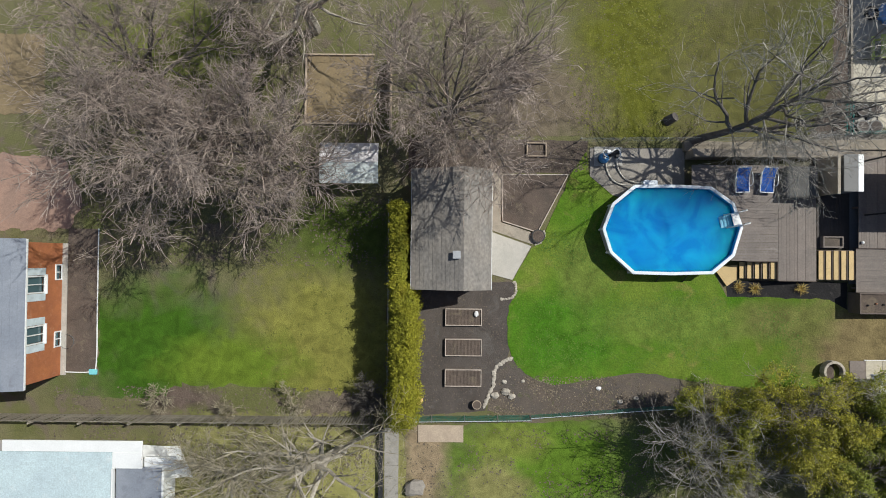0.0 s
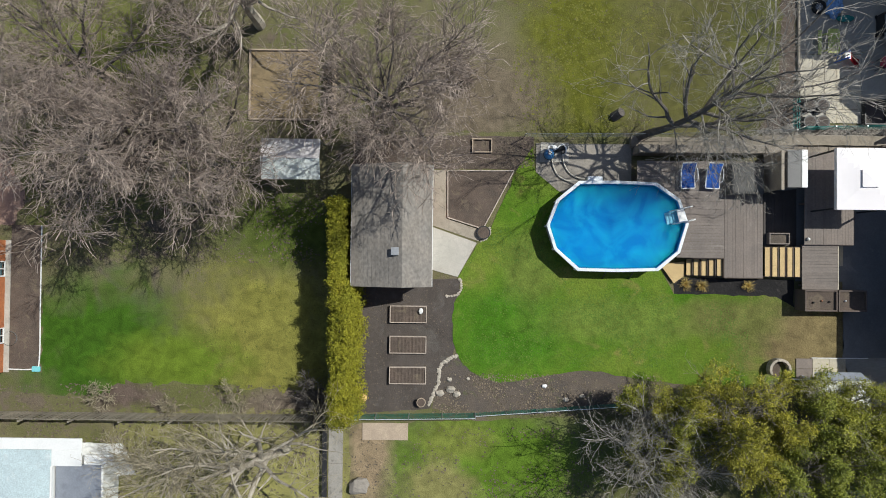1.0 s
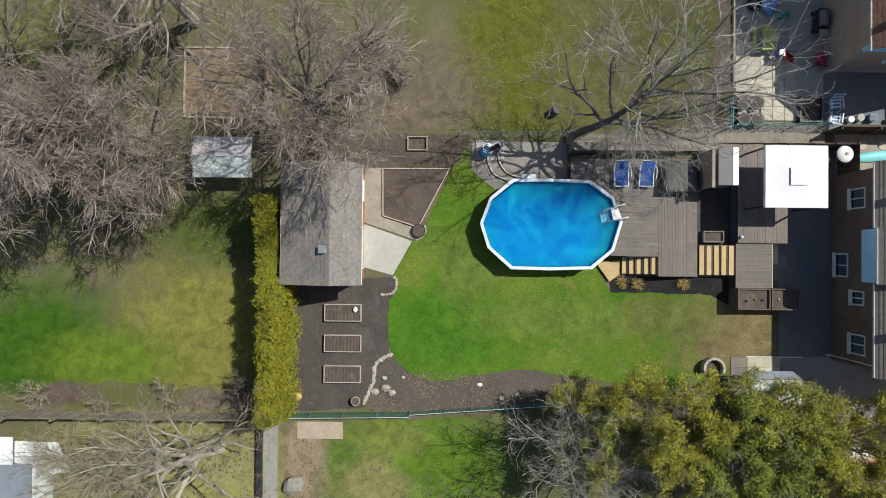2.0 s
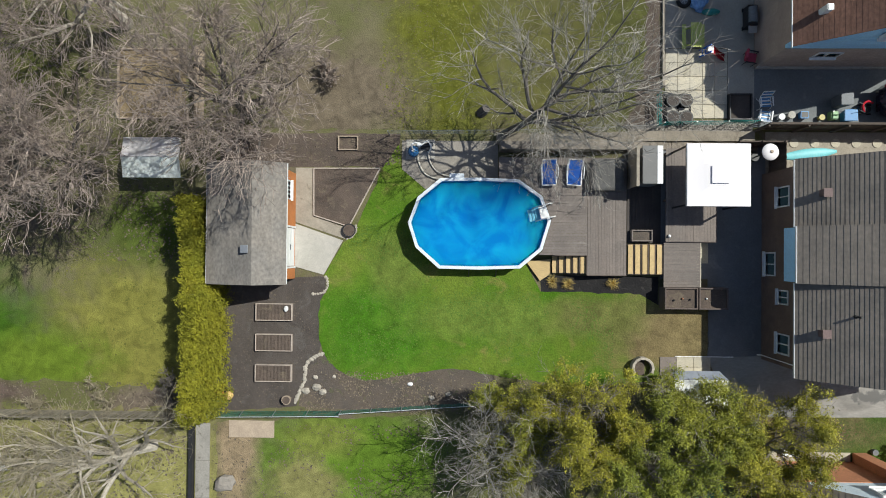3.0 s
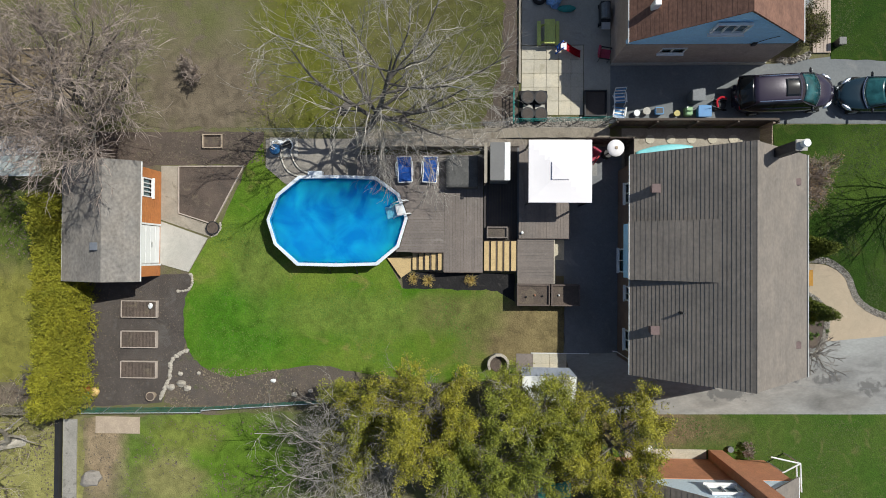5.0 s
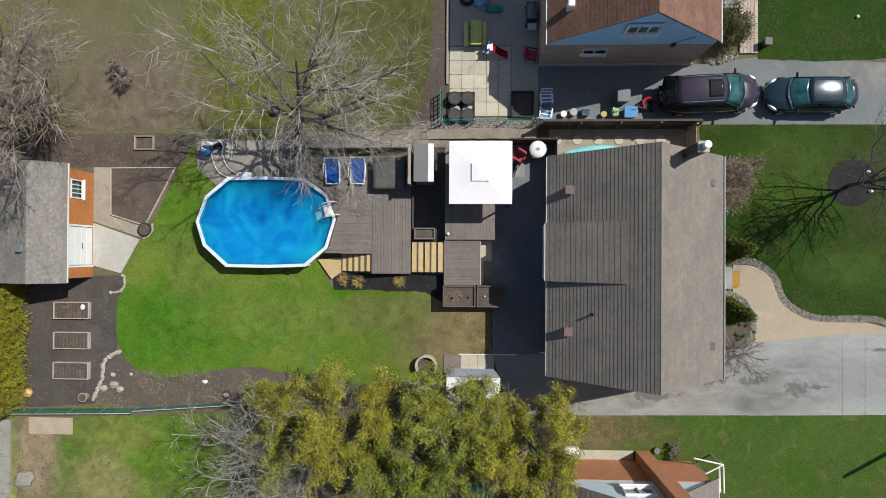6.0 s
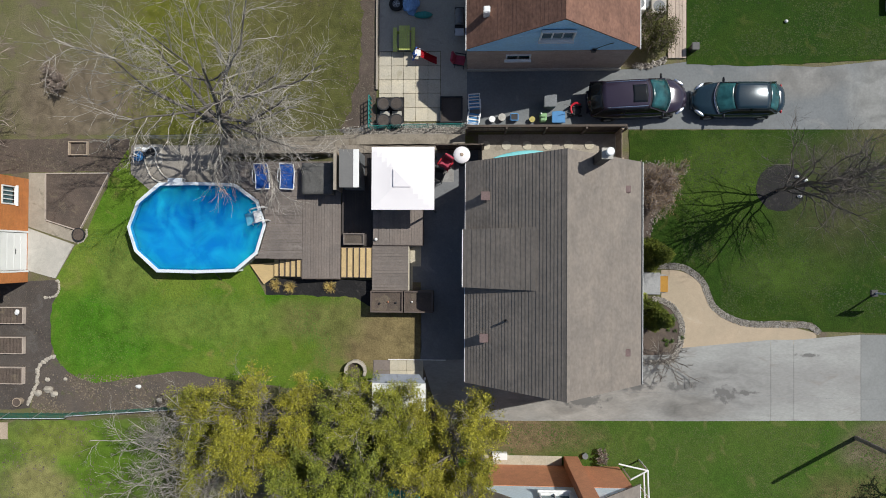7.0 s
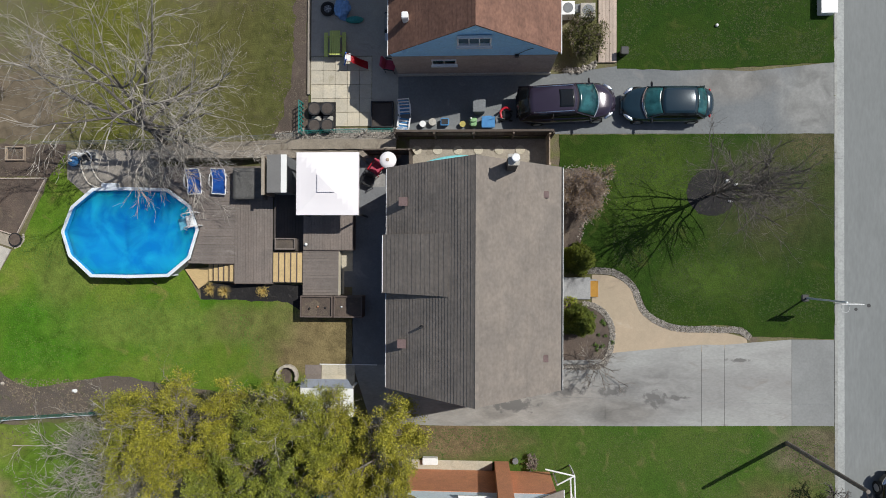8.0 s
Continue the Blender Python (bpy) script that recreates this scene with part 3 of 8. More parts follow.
layer("house_drive_ground", [(25.0, -5.4), (26, -8.5), (30, -8.55), (39.0, -8.40), (39.0, -4.9)], 0.040, DRIVE, "stained concrete side of the drive", "drive")
layer("upper_drive", along([(27.3, 10.15), (27.3, 7.0), (50.28, 7.0), (50.28, 10.75), (46, 10.3), (42.2, 10.45), (39.2, 10.6), (36.0, 10.2)], 1), 0.02, ASPH, "grey asphalt drive with parked cars", "drive")
layer("house_path", along([(37.7, -0.45), (38.8, -0.55), (39.75, -1.2), (40.35, -2.5), (41.9, -3.35), (44.2, -3.4), (45.8, -3.75)], 4) + [(45.8, -4.2), (40, -4.9), (38.4, -5.4)] + along([(38.5, -4.6), (38.75, -3.5), (38.45, -2.5), (37.7, -2.0)], 4), 0.04, SAND, "sandy front path curving to the porch", "path")
DRIVE_CUTS = [38.42, 43.42, 44.62, 48.1, 50.26]


def drive_panels():
    drive = thing("concrete_drive", "pale concrete drive in large panels, stained", "drive", (44, -6, ground_z(44)), kind="structure")
    for a, b in zip(DRIVE_CUTS, DRIVE_CUTS[1:]):
        low = lambda x: -8.42 + 0.012 * (x - 38.4)
        top = lambda x: -4.1 + (0.3 if x > 45 else 0.0)
        bm = sheet([(a + 0.008, low(a)), (b - 0.008, low(b)), (b - 0.008, top(b)), (a + 0.008, top(a) - 0.5 * (a < 40))], 0.045)
        part("drive_panel", bm, DRIVE if a < 48 else APRON, drive)


drive_panels()
single("road", box(50.465, 70, -300, 300, 0.35, 0.6), ROAD, "worn grey asphalt street", "road", kind="structure")


def kerb_stones():
    kerb = thing("kerb", "pale concrete kerb along the street", "kerb", (50.5, 0, 0.6), kind="structure")
    me = bpy.data.meshes.new("kerb_stone")
    bm = box(-0.24, -0.06, -1.49, 1.49, -0.3, 0.0, 0.02)
    bm.to_mesh(me)
    bm.free()
    me.materials.append(mat("kerb_concrete", (0.33, 0.33, 0.31), (0.28, 0.28, 0.265), 0.85, 0.6, 9, 0.3, c=(0.24, 0.235, 0.22), spots=0.52, vary=0.05))
    for i in range(-9, 9):
        dropped = 7.0 < i * 3 + 1.5 < 10.8 or -8.2 < i * 3 + 1.5 < -3.7
        piece("kerb_stone", me, kerb, pose(50.52, i * 3.0 + 1.5, 0.725 if dropped else 0.745))


kerb_stones()
single("gutter_pan", box(50.47, 50.86, -40, 40, 0.4, 0.612, 0.004), mat("gutter_concrete", (0.36, 0.37, 0.36), (0.31, 0.32, 0.31), 0.85, 0.5, 8, 0.2, c=(0.24, 0.235, 0.225), spots=0.56), "pale concrete gutter strip along the street", "gutter", kind="structure")
for x, y, r in ((51.45, -2.2, 0.09), (52.1, -2.0, 0.1)):
    single("valve_cover", rod((x, y, 0.59), (x, y, 0.606), r, r, 12), BLACK, "small dark valve cover in the street", "cover")
single("road_crack", tube([(53.75 + 0.03 * math.sin(i * 1.7), -20 + i * 2.0, 0.58) for i in range(21)], 0.012, 4), BLACK, "thin dark sealed crack along the street", "crack", kind="structure")


# ---- houses ----
def wall_with_openings(axis, at, thick, a0, a1, z0, z1, holes):
    """A straight wall; holes: (a, b, low, high) along it."""
    us = sorted({a0, a1, *[h[0] for h in holes], *[h[1] for h in holes]})
    vs = sorted({z0, z1, *[h[2] for h in holes], *[h[3] for h in holes]})
    solid = lambda i, j: 0 <= i < len(us) - 1 and 0 <= j < len(vs) - 1 and not any(h[0] <= us[i] and us[i + 1] <= h[1] and h[2] <= vs[j] and vs[j + 1] <= h[3] for h in holes)
    bm = bmesh.new()
    made = {}

    def vert(i, j, k):
        if (i, j, k) not in made:
            d = at + thick * k
            made[i, j, k] = bm.verts.new((d, us[i], vs[j]) if axis == "x" else (us[i], d, vs[j]))
        return made[i, j, k]
    for i in range(len(us) - 1):
        for j in range(len(vs) - 1):
            if not solid(i, j):
                continue
            for k in (0, 1):
                bm.faces.new([vert(i, j, k), vert(i + 1, j, k), vert(i + 1, j + 1, k), vert(i, j + 1, k)])
            for di, dj, p, q in ((-1, 0, (i, j), (i, j + 1)), (1, 0, (i + 1, j), (i + 1, j + 1)), (0, -1, (i, j), (i + 1, j)), (0, 1, (i, j + 1), (i + 1, j + 1))):
                if not solid(i + di, j + dj):
                    bm.faces.new([vert(*p, 0), vert(*q, 0), vert(*q, 1), vert(*p, 1)])
    bmesh.ops.recalc_face_normals(bm, faces=bm.faces[:])
    return bm


def window_on(parent, axis, at, out, a, b, lo, hi, frame_mat=WHITE, bars=1, sill=True):
    """A window in the wall plane at; out: +1 or -1, the side that faces outdoors."""
    def cuboid(d0, d1, u0, u1, v0, v1):
        d0, d1 = sorted((at + out * d0, at + out * d1))
        return box(d0, d1, u0, u1, v0, v1, 0.004) if axis == "x" else box(u0, u1, d0, d1, v0, v1, 0.004)
    pane = part("window", cuboid(-0.10, -0.08, a, b, lo, hi), GLASS, parent, "dark window glass")
    w = 0.07
    for args in ((a - w, b + w, hi, hi + w), (a - w, b + w, lo - w, lo), (a - w, a, lo, hi), (b, b + w, lo, hi)):
        part("window_frame", cuboid(-0.08, 0.05, *args), frame_mat, pane, "white window frame")
    for i in range(bars):
        u = a + (b - a) * (i + 1) / (bars + 1)
        part("mullion", cuboid(-0.075, 0.02, u - 0.025, u + 0.025, lo, hi), frame_mat, pane)
    if sill:
        part("window_sill", cuboid(0.0, 0.14, a - 0.12, b + 0.12, lo - 0.14, lo - w - 0.003), frame_mat, pane)
    return pane


def roof_slope(parent, xe, ze, xr, zr, y0, y1, material, courses=20, thick=0.16, butt=0.017):
    """One slope from the eave (xe, ze) to the ridge (xr, zr): a deck and shingle courses that overlap."""
    side = 1 if xr > xe else -1
    run, rise = abs(xr - xe), zr - ze
    slope = math.hypot(run, rise)
    ux, uz = side * run / slope, rise / slope
    nz = run / slope
    nx = -uz if side > 0 else uz
    bm = bmesh.new()
    base = []
    for y in (y0, y1):
        base.append([bm.verts.new(c) for c in ((xe, y, ze), (xr, y, zr), (xr, y, zr - thick), (xe, y, ze - thick * 0.6))])
    for i in range(4):
        j = (i + 1) % 4
        bm.faces.new((base[0][i], base[0][j], base[1][j], base[1][i]))
    bm.faces.new(base[0][::-1])
    bm.faces.new(base[1])
    bmesh.ops.recalc_face_normals(bm, faces=bm.faces[:])
    deck = part("roof", bm, material, parent)
    step = slope / courses
    nseg = max(2, int((y1 - y0) / 0.22))
    variants = []
    for k in range(9):
        rnd = random.Random(k + 7)
        bm = bmesh.new()
        rings = []
        for i in range(nseg + 1):
            y = y0 - 0.02 + (y1 - y0 + 0.04) * min(1.0, max(0.0, (i + (rnd.uniform(-0.42, 0.42) if 0 < i < nseg else 0)) / nseg))
            d = rnd.uniform(-1, 1) * butt * 0.06
            prof = ((0.0, 0.002), (0.0, butt), (step * 1.04, butt * 0.3))
            rings.append([bm.verts.new(((u + (d if j < 2 else 0)) * ux + w * nx, y, (u + (d if j < 2 else 0)) * uz + w * nz)) for j, (u, w) in enumerate(prof)])
        for p, q in zip(rings, rings[1:]):
            for j in range(2):
                bm.faces.new((p[j], p[j + 1], q[j + 1], q[j]))
        bmesh.ops.recalc_face_normals(bm, faces=bm.faces[:])
        me = bpy.data.meshes.new("shingle_course")
        bm.to_mesh(me)
        bm.free()
        me.materials.append(material)
        variants.append(me)
    rnd = random.Random(int(abs(xe) * 10))
    for i in range(courses):
        piece("shingle_course", rnd.choice(variants), deck, pose(xe + ux * step * i, 0, ze + uz * step * i))
    return deck


def gutter(parent, x, y0, y1, z, out, material=WHITE):
    bm = box(min(x, x + out * 0.04), max(x, x + out * 0.04), y0, y1, z - 0.12, z - 0.005, 0.008)
    return part("gutter", bm, material, parent, "white gutter")


def main_house():
    g = 1.0
    h = thing("house", "one-and-a-half storey house with a dark shingle gable roof", "house", (31.4, -0.6, g))
    wx0, wx1, wy0, wy1, top = 27.8, 35.1, -5.45, 4.45, 5.0
    back = [(2.6, 3.5, 2.7, 3.7), (-0.9, 0.2, 1.5, 2.4), (-2.3, -1.7, 2.8, 3.6), (-4.8, -3.9, 2.7, 3.7)]
    part("back_wall", wall_with_openings("x", wx0, 0.2, wy0, wy1, g - 0.4, top, back), BROWNWALL, h)
    for a, b, lo, hi in back:
        window_on(h, "x", wx0, -1, a, b, lo, hi)
    part("front_wall", wall_with_openings("x", wx1 - 0.2, 0.2, wy0, wy1, g - 0.4, top, [(-1.7, -0.7, 1.2, 3.3), (1.6, 3.4, 2.2, 3.6), (-4.6, -2.9, 2.2, 3.6)]), BROWNWALL, h)
    for a, b in ((1.6, 3.4), (-4.6, -2.9)):
        window_on(h, "x", wx1, 1, a, b, 2.2, 3.6, bars=2)
    part("front_door", box(wx1 - 0.12, wx1 - 0.07, -1.68, -0.72, 1.2, 3.28, 0.01), WHITE, h)
    for y in (wy0, wy1 - 0.2):
        bm = bmesh.new()
        pts = [(wx0 + 0.2, g - 0.4), (wx1 - 0.2, g - 0.4), (wx1 - 0.2, top + 0.05), (31.45, 8.3), (wx0 + 0.2, top + 0.05)]
        a = [bm.verts.new((x, y, z)) for x, z in pts]
        b = [bm.verts.new((x, y + 0.2, z)) for x, z in pts]
        bm.faces.new(a)
        bm.faces.new(b[::-1])
        for i in range(5):
            j = (i + 1) % 5
            bm.faces.new((a[i], b[i], b[j], a[j]))
        bmesh.ops.recalc_face_normals(bm, faces=bm.faces[:])
        part("gable_wall", bm, BROWNWALL, h)
    roof_slope(h, 27.37, 5.0, 31.5, 8.55, -5.68, 4.64, SHINGLE, 30, butt=0.023)
    roof_slope(h, 35.52, 5.0, 31.5, 8.55, -5.68, 4.64, SHINGLE, 22, butt=0.003)
    bm = bmesh.new()
    for s in (-1, 1):
        own = box(0, 0.2, -5.70, 4.66, 0, 0.055)
        own.transform(Matrix.Translation((31.5, 0, 8.575)) @ pose(0, 0, 0, 0, 41 if s > 0 else 139, 0))
        bm = join(bm, own)
    part("ridge_cap", bm, SHINGLE, h)
    gutter(h, 27.37, -5.68, -1.2, 5.02, -1)
    gutter(h, 27.37, 1.45, 4.6, 5.02, -1)
    part("gutter", box(35.52, 35.59, -5.68, 4.64, 4.9, 5.0, 0.008), BLACK, h, "dark gutter with a white lip")
    part("gutter_lip", box(35.593, 35.618, -5.68, 4.64, 4.95, 5.01, 0.004), WHITE, h, "white gutter lip")
    part("downpipe", tube([(27.35, -5.22, 4.9), (27.5, -5.22, 4.72), (27.73, -5.22, 4.45), (27.74, -5.22, 4.2), (27.74, -5.22, 1.15), (27.55, -5.22, 1.06)], 0.035, 8), WHITE, h, "white downpipe")
    # the raised part of the back slope
    bm = bmesh.new()
    d = [(27.3, 5.0), (27.3, 5.35), (30.35, 7.42), (30.35, 7.2)]
    a = [bm.verts.new((x, -1.16, z)) for x, z in d]
    b = [bm.verts.new((x, 1.42, z)) for x, z in d]
    bm.faces.new(a)
    bm.faces.new(b[::-1])
    for i in range(4):
        bm.faces.new((a[i], b[i], b[(i + 1) % 4], a[(i + 1) % 4]))
    bmesh.ops.recalc_face_normals(bm, faces=bm.faces[:])
    part("dormer_side", bm, SHINGLE, h)
    roof_slope(h, 27.25, 5.37, 30.4, 7.66, -1.2, 1.46, SHINGLE, 15, 0.1)
    gutter(h, 27.25, -1.2, 1.46, 5.4, -1)
    part("dormer_face", box(27.28, 27.36, -1.15, 1.41, 4.2, 5.3), BLUESIDE, h, "blue clad strip under the raised roof")
    for x, y, z in ((28.26, 2.96, 5.75), (28.22, -3.47, 5.75)):
        v = part("roof_vent", box(x - 0.16, x + 0.16, y - 0.16, y + 0.16, z - 0.2, z + 0.28, 0.02), VENT, h, "square reddish roof vent")
        part("vent_cap", box(x - 0.2, x + 0.2, y - 0.2, y + 0.2, z + 0.283, z + 0.33, 0.01), VENT, v)
    for x, y, z in ((34.7, 3.3, 5.65), (34.7, -4.1, 5.65)):
        part("roof_vent", box(x - 0.14, x + 0.14, y - 0.16, y + 0.16, z - 0.1, z + 0.16, 0.02), VENT, h, "low reddish roof vent")
    p = part("vent_pipe", rod((29.2, -2.62, 6.4), (29.2, -2.62, 6.95), 0.05), BLACK, h, "thin dark vent pipe")
    part("vent_pipe_collar", rod((29.2, -2.62, 6.5), (29.2, -2.62, 6.62), 0.11, 0.07), BLACK, p)
    c = part("chimney", box(32.84, 33.24, 4.16, 4.56, 6.3, 9.05, 0.015), mat("dark_brick", (0.075, 0.068, 0.064), (0.055, 0.05, 0.048), 0.85, 1.2, 14, 0.4), h, "square dark chimney")
    part("chimney_cap", box(32.81, 33.27, 4.13, 4.59, 9.05, 9.12, 0.01), CONC, c)
    part("chimney_pot", rod((33.1, 4.4, 9.12), (33.1, 4.4, 9.36), 0.14, 0.12, 16), WHITE, c)
    part("pot_cowl", rod((33.1, 4.4, 9.36), (33.1, 4.4, 9.40), 0.17, 0.14, 16), WHITE, c)
    s = part("porch", box(35.1, 37.6, -1.75, -0.6, g - 0.3, g + 0.2, 0.02), PATIO, h, "grey concrete porch slab")
    part("porch_step", box(37.6, 37.95, -1.65, -0.7, g - 0.3, g + 0.1, 0.02), PATIO, s)


def upper_house():
    """The house above the upper drive: blue gable, brown walls and roof."""
    g = 1.0
    h = thing("house", "one-and-a-half storey house with a blue gable and brown roof", "house", (31.4, 15, g))
    x0, x1, y0, y1 = 27.4, 35.45, 10.2, 20.0
    part("brick_wall", wall_with_openings("y", y0, 0.2, x0, x1, g - 0.4, 4.05, [(29.4, 30.5, 2.9, 3.5)]), TAUPE, h)
    part("plinth", box(x0 - 0.03, x1 + 0.03, y0 - 0.06, y0 - 0.003, g - 0.4, g + 0.35, 0.01), CONC, h, "pale concrete plinth")
    window_on(h, "y", y0, -1, 29.4, 30.5, 2.9, 3.5)
    bm = bmesh.new()
    edge = ((x0, 4.053), (x1, 4.053), (x1, 4.753), (31.45, 8.35), (x0, 4.753))
    a = [bm.verts.new((x, y0 + 0.04, z)) for x, z in edge]
    b = [bm.verts.new((x, y0 + 0.2, z)) for x, z in edge]
    bm.faces.new(a)
    bm.faces.new(b[::-1])
    for i in range(5):
        bm.faces.new((a[i], b[i], b[(i + 1) % 5], a[(i + 1) % 5]))
    bmesh.ops.recalc_face_normals(bm, faces=bm.faces[:])
    part("gable", bm, BLUESIDE, h, "pale blue clad gable")
    for i in range(11):
        z = 4.07 + i * 0.36
        k = min(1.0, (8.0 - z) / 3.6)
        part("cladding_board", box(31.45 - 4.0 * k, 31.45 + 4.0 * k, y0 + 0.012, y0 + 0.037, z, z + 0.35, 0.004), BLUESIDE, h)
    window_on(h, "y", y0 - 0.12, -1, 30.75, 32.15, 5.9, 6.8, bars=2)
    for xa in (x0, x1 - 0.2):
        part("side_wall", box(xa, xa + 0.2, y0 + 0.2, y1, g - 0.4, 4.75), TAUPE, h)
    part("far_wall", box(x0 + 0.2, x1 - 0.2, y1 - 0.2, y1, g - 0.4, 6.5), TAUPE, h)
    roof_slope(h, 27.36, 4.8, 31.5, 8.4, 10.07, 20.2, REDSHINGLE, 26, butt=0.008)
    roof_slope(h, 35.52, 4.8, 31.5, 8.4, 10.07, 20.2, REDSHINGLE, 22, butt=0.003)
    # unseen block and roof, added to throw shade on the slab patio
    part("rear_dormer", box(27.6, 31.3, 13.9, 20.0, 4.9, 8.2, 0.02), TAUPE, h)
    part("dormer_roof", box(27.45, 31.5, 13.75, 20.1, 8.2, 8.36, 0.02), REDSHINGLE, h)
    gutter(h, 27.36, 10.0, 20.2, 4.82, -1)
    gutter(h, 35.52, 10.0, 20.2, 4.82, 1)
    part("roof_vent", box(28.15, 28.45, 11.25, 11.55, 5.3, 6.2, 0.03), WHITE, h, "square pale roof vent")
    m = part("meter_box", box(33.4, 33.6, y0 - 0.1, y0 - 0.003, 4.0, 4.3, 0.01), BLACK, h)
    part("cable", tube(along([(34.2, y0 - 0.05, 5.2), (33.8, y0 - 0.05, 4.8), (33.5, y0 - 0.05, 4.3)], 5), 0.015, 5), BLACK, m)


def lower_house():
    g = 0.95
    h = thing("house", "orange brick house with a pale blue gable and brick chimney", "house", (31.4, -15, g))
    x0, x1, y1, y0, top = 27.55, 35.5, -10.88, -20.0, 3.95
    part("brick_wall", wall_with_openings("y", y1 - 0.2, 0.2, x0, x1, g - 0.4, top, []), LOWBRICK, h, "orange-brown brick wall")
    for xa in (x0, x1 - 0.2):
        part("side_wall", box(xa, xa + 0.2, y0, y1 - 0.2, g - 0.4, top), LOWBRICK, h)
    bm = bmesh.new()
    tri = ((x0, top + 0.003), (x1, top + 0.003), (31.5, 7.35))
    a = [bm.verts.new((x, y1 - 0.02, z)) for x, z in tri]
    b = [bm.verts.new((x, y1 - 0.2, z)) for x, z in tri]
    bm.faces.new(a[::-1])
    bm.faces.new(b)
    for i in range(3):
        bm.faces.new((a[(i + 1) % 3], b[(i + 1) % 3], b[i], a[i]))
    bmesh.ops.recalc_face_normals(bm, faces=bm.faces[:])
    part("gable", bm, SUNSIDE, h, "pale blue clad gable")
    window_on(h, "y", y1 + 0.09, 1, 30.9, 32.2, 5.1, 5.85)
    roof_slope(h, 27.2, 3.75, 31.5, 7.5, -20, y1 + 0.1, SHINGLE, 22)
    roof_slope(h, 35.85, 3.75, 31.5, 7.5, -20, y1 + 0.1, SHINGLE, 22, butt=0.003)
    gutter(h, 35.85, -20, y1 + 0.1, 3.77, 1)
    gutter(h, 27.2, -20, y1 + 0.1, 3.77, -1)
    c = part("chimney", box(32.6, 33.35, y1 + 0.002, y1 + 0.5, g - 0.4, 8.3, 0.015), LOWBRICK, h, "orange-brown brick chimney")
    part("chimney_cap", box(32.52, 33.43, y1 - 0.06, y1 + 0.58, 8.3, 8.4, 0.01), CONC, c)
    part("plinth", box(28.2, 32.5, y1 + 0.003, y1 + 0.5, g - 0.4, g + 0.12, 0.01), SLAB, h, "pale paved ledge along the wall")


def rear_house():
    h = thing("house", "red brick bungalow with a grey roof", "house", (-24, -3, 0))
    holes = [(-2.0, -1.2, 1.6, 2.9), (-4.7, -3.85, 1.6, 2.9), (-1.35, -0.6, 0.15, 0.6), (-5.1, -4.35, 0.15, 0.6)]
    part("wall", wall_with_openings("x", -21.8, 0.2, -6.8, 0.65, -0.3, 3.4, holes), BRICK, h, "red brick wall")
    for a, b, lo, hi in holes[:2]:
        window_on(h, "x", -21.6, 1, a, b, lo, hi, bars=1)
        for u, v in ((a - 0.48, a - 0.09), (b + 0.09, b + 0.48)):
            part("shutter", box(-21.598, -21.55, u, v, lo - 0.1, hi + 0.15, 0.01), SHUTTER, h, "pale blue-white window shutter")
    for a, b, lo, hi in holes[2:]:
        window_on(h, "x", -21.6, 1, a, b, lo, hi, sill=False)
    for y in (-6.8, 0.45):
        part("end_wall", box(-32, -21.8, y, y + 0.2, -0.3, 3.4), BRICK, h)
    part("plinth", box(-21.6, -21.3, -6.8, 0.65, -0.3, 0.06, 0.01), CONC, h, "pale concrete plinth")
    roof_slope(h, -21.33, 3.4, -26.5, 4.9, -6.95, 0.8, GREYROOF, 16)
    roof_slope(h, -31.8, 3.4, -26.5, 4.9, -6.95, 0.8, GREYROOF, 16)
    gutter(h, -21.33, -6.95, 0.8, 3.42, 1)
    w = part("window_well", rod((-21.25, -4.9, -0.1), (-21.25, -4.9, 0.12), 0.4, 0.4, 16, caps=False), STEEL, h, "round steel window well")
    layer("rear_house_bed", [(-21.3, -6.6), (-19.75, -6.6), (-19.55, -6.2), (-19.55, 1.5), (-21.3, 1.5)], 0.02, SOIL, "bare brown bed along the brick house", "planting bed")
    edge = thing("bed_edging", "white and turquoise garden edging round the bare bed", "edging", (-19.6, -6.6, 0))
    part("edging_rail", tube(along([(-19.55, 1.5, 0.08), (-19.55, -3, 0.08), (-19.55, -6.1, 0.08), (-19.85, -6.6, 0.08), (-21.3, -6.62, 0.08)], 4), 0.035, 6), WHITE, edge)
    part("edging_corner", box(-19.95, -19.5, -6.75, -6.45, 0, 0.14, 0.03), TURQ, edge, "turquoise edging corner")


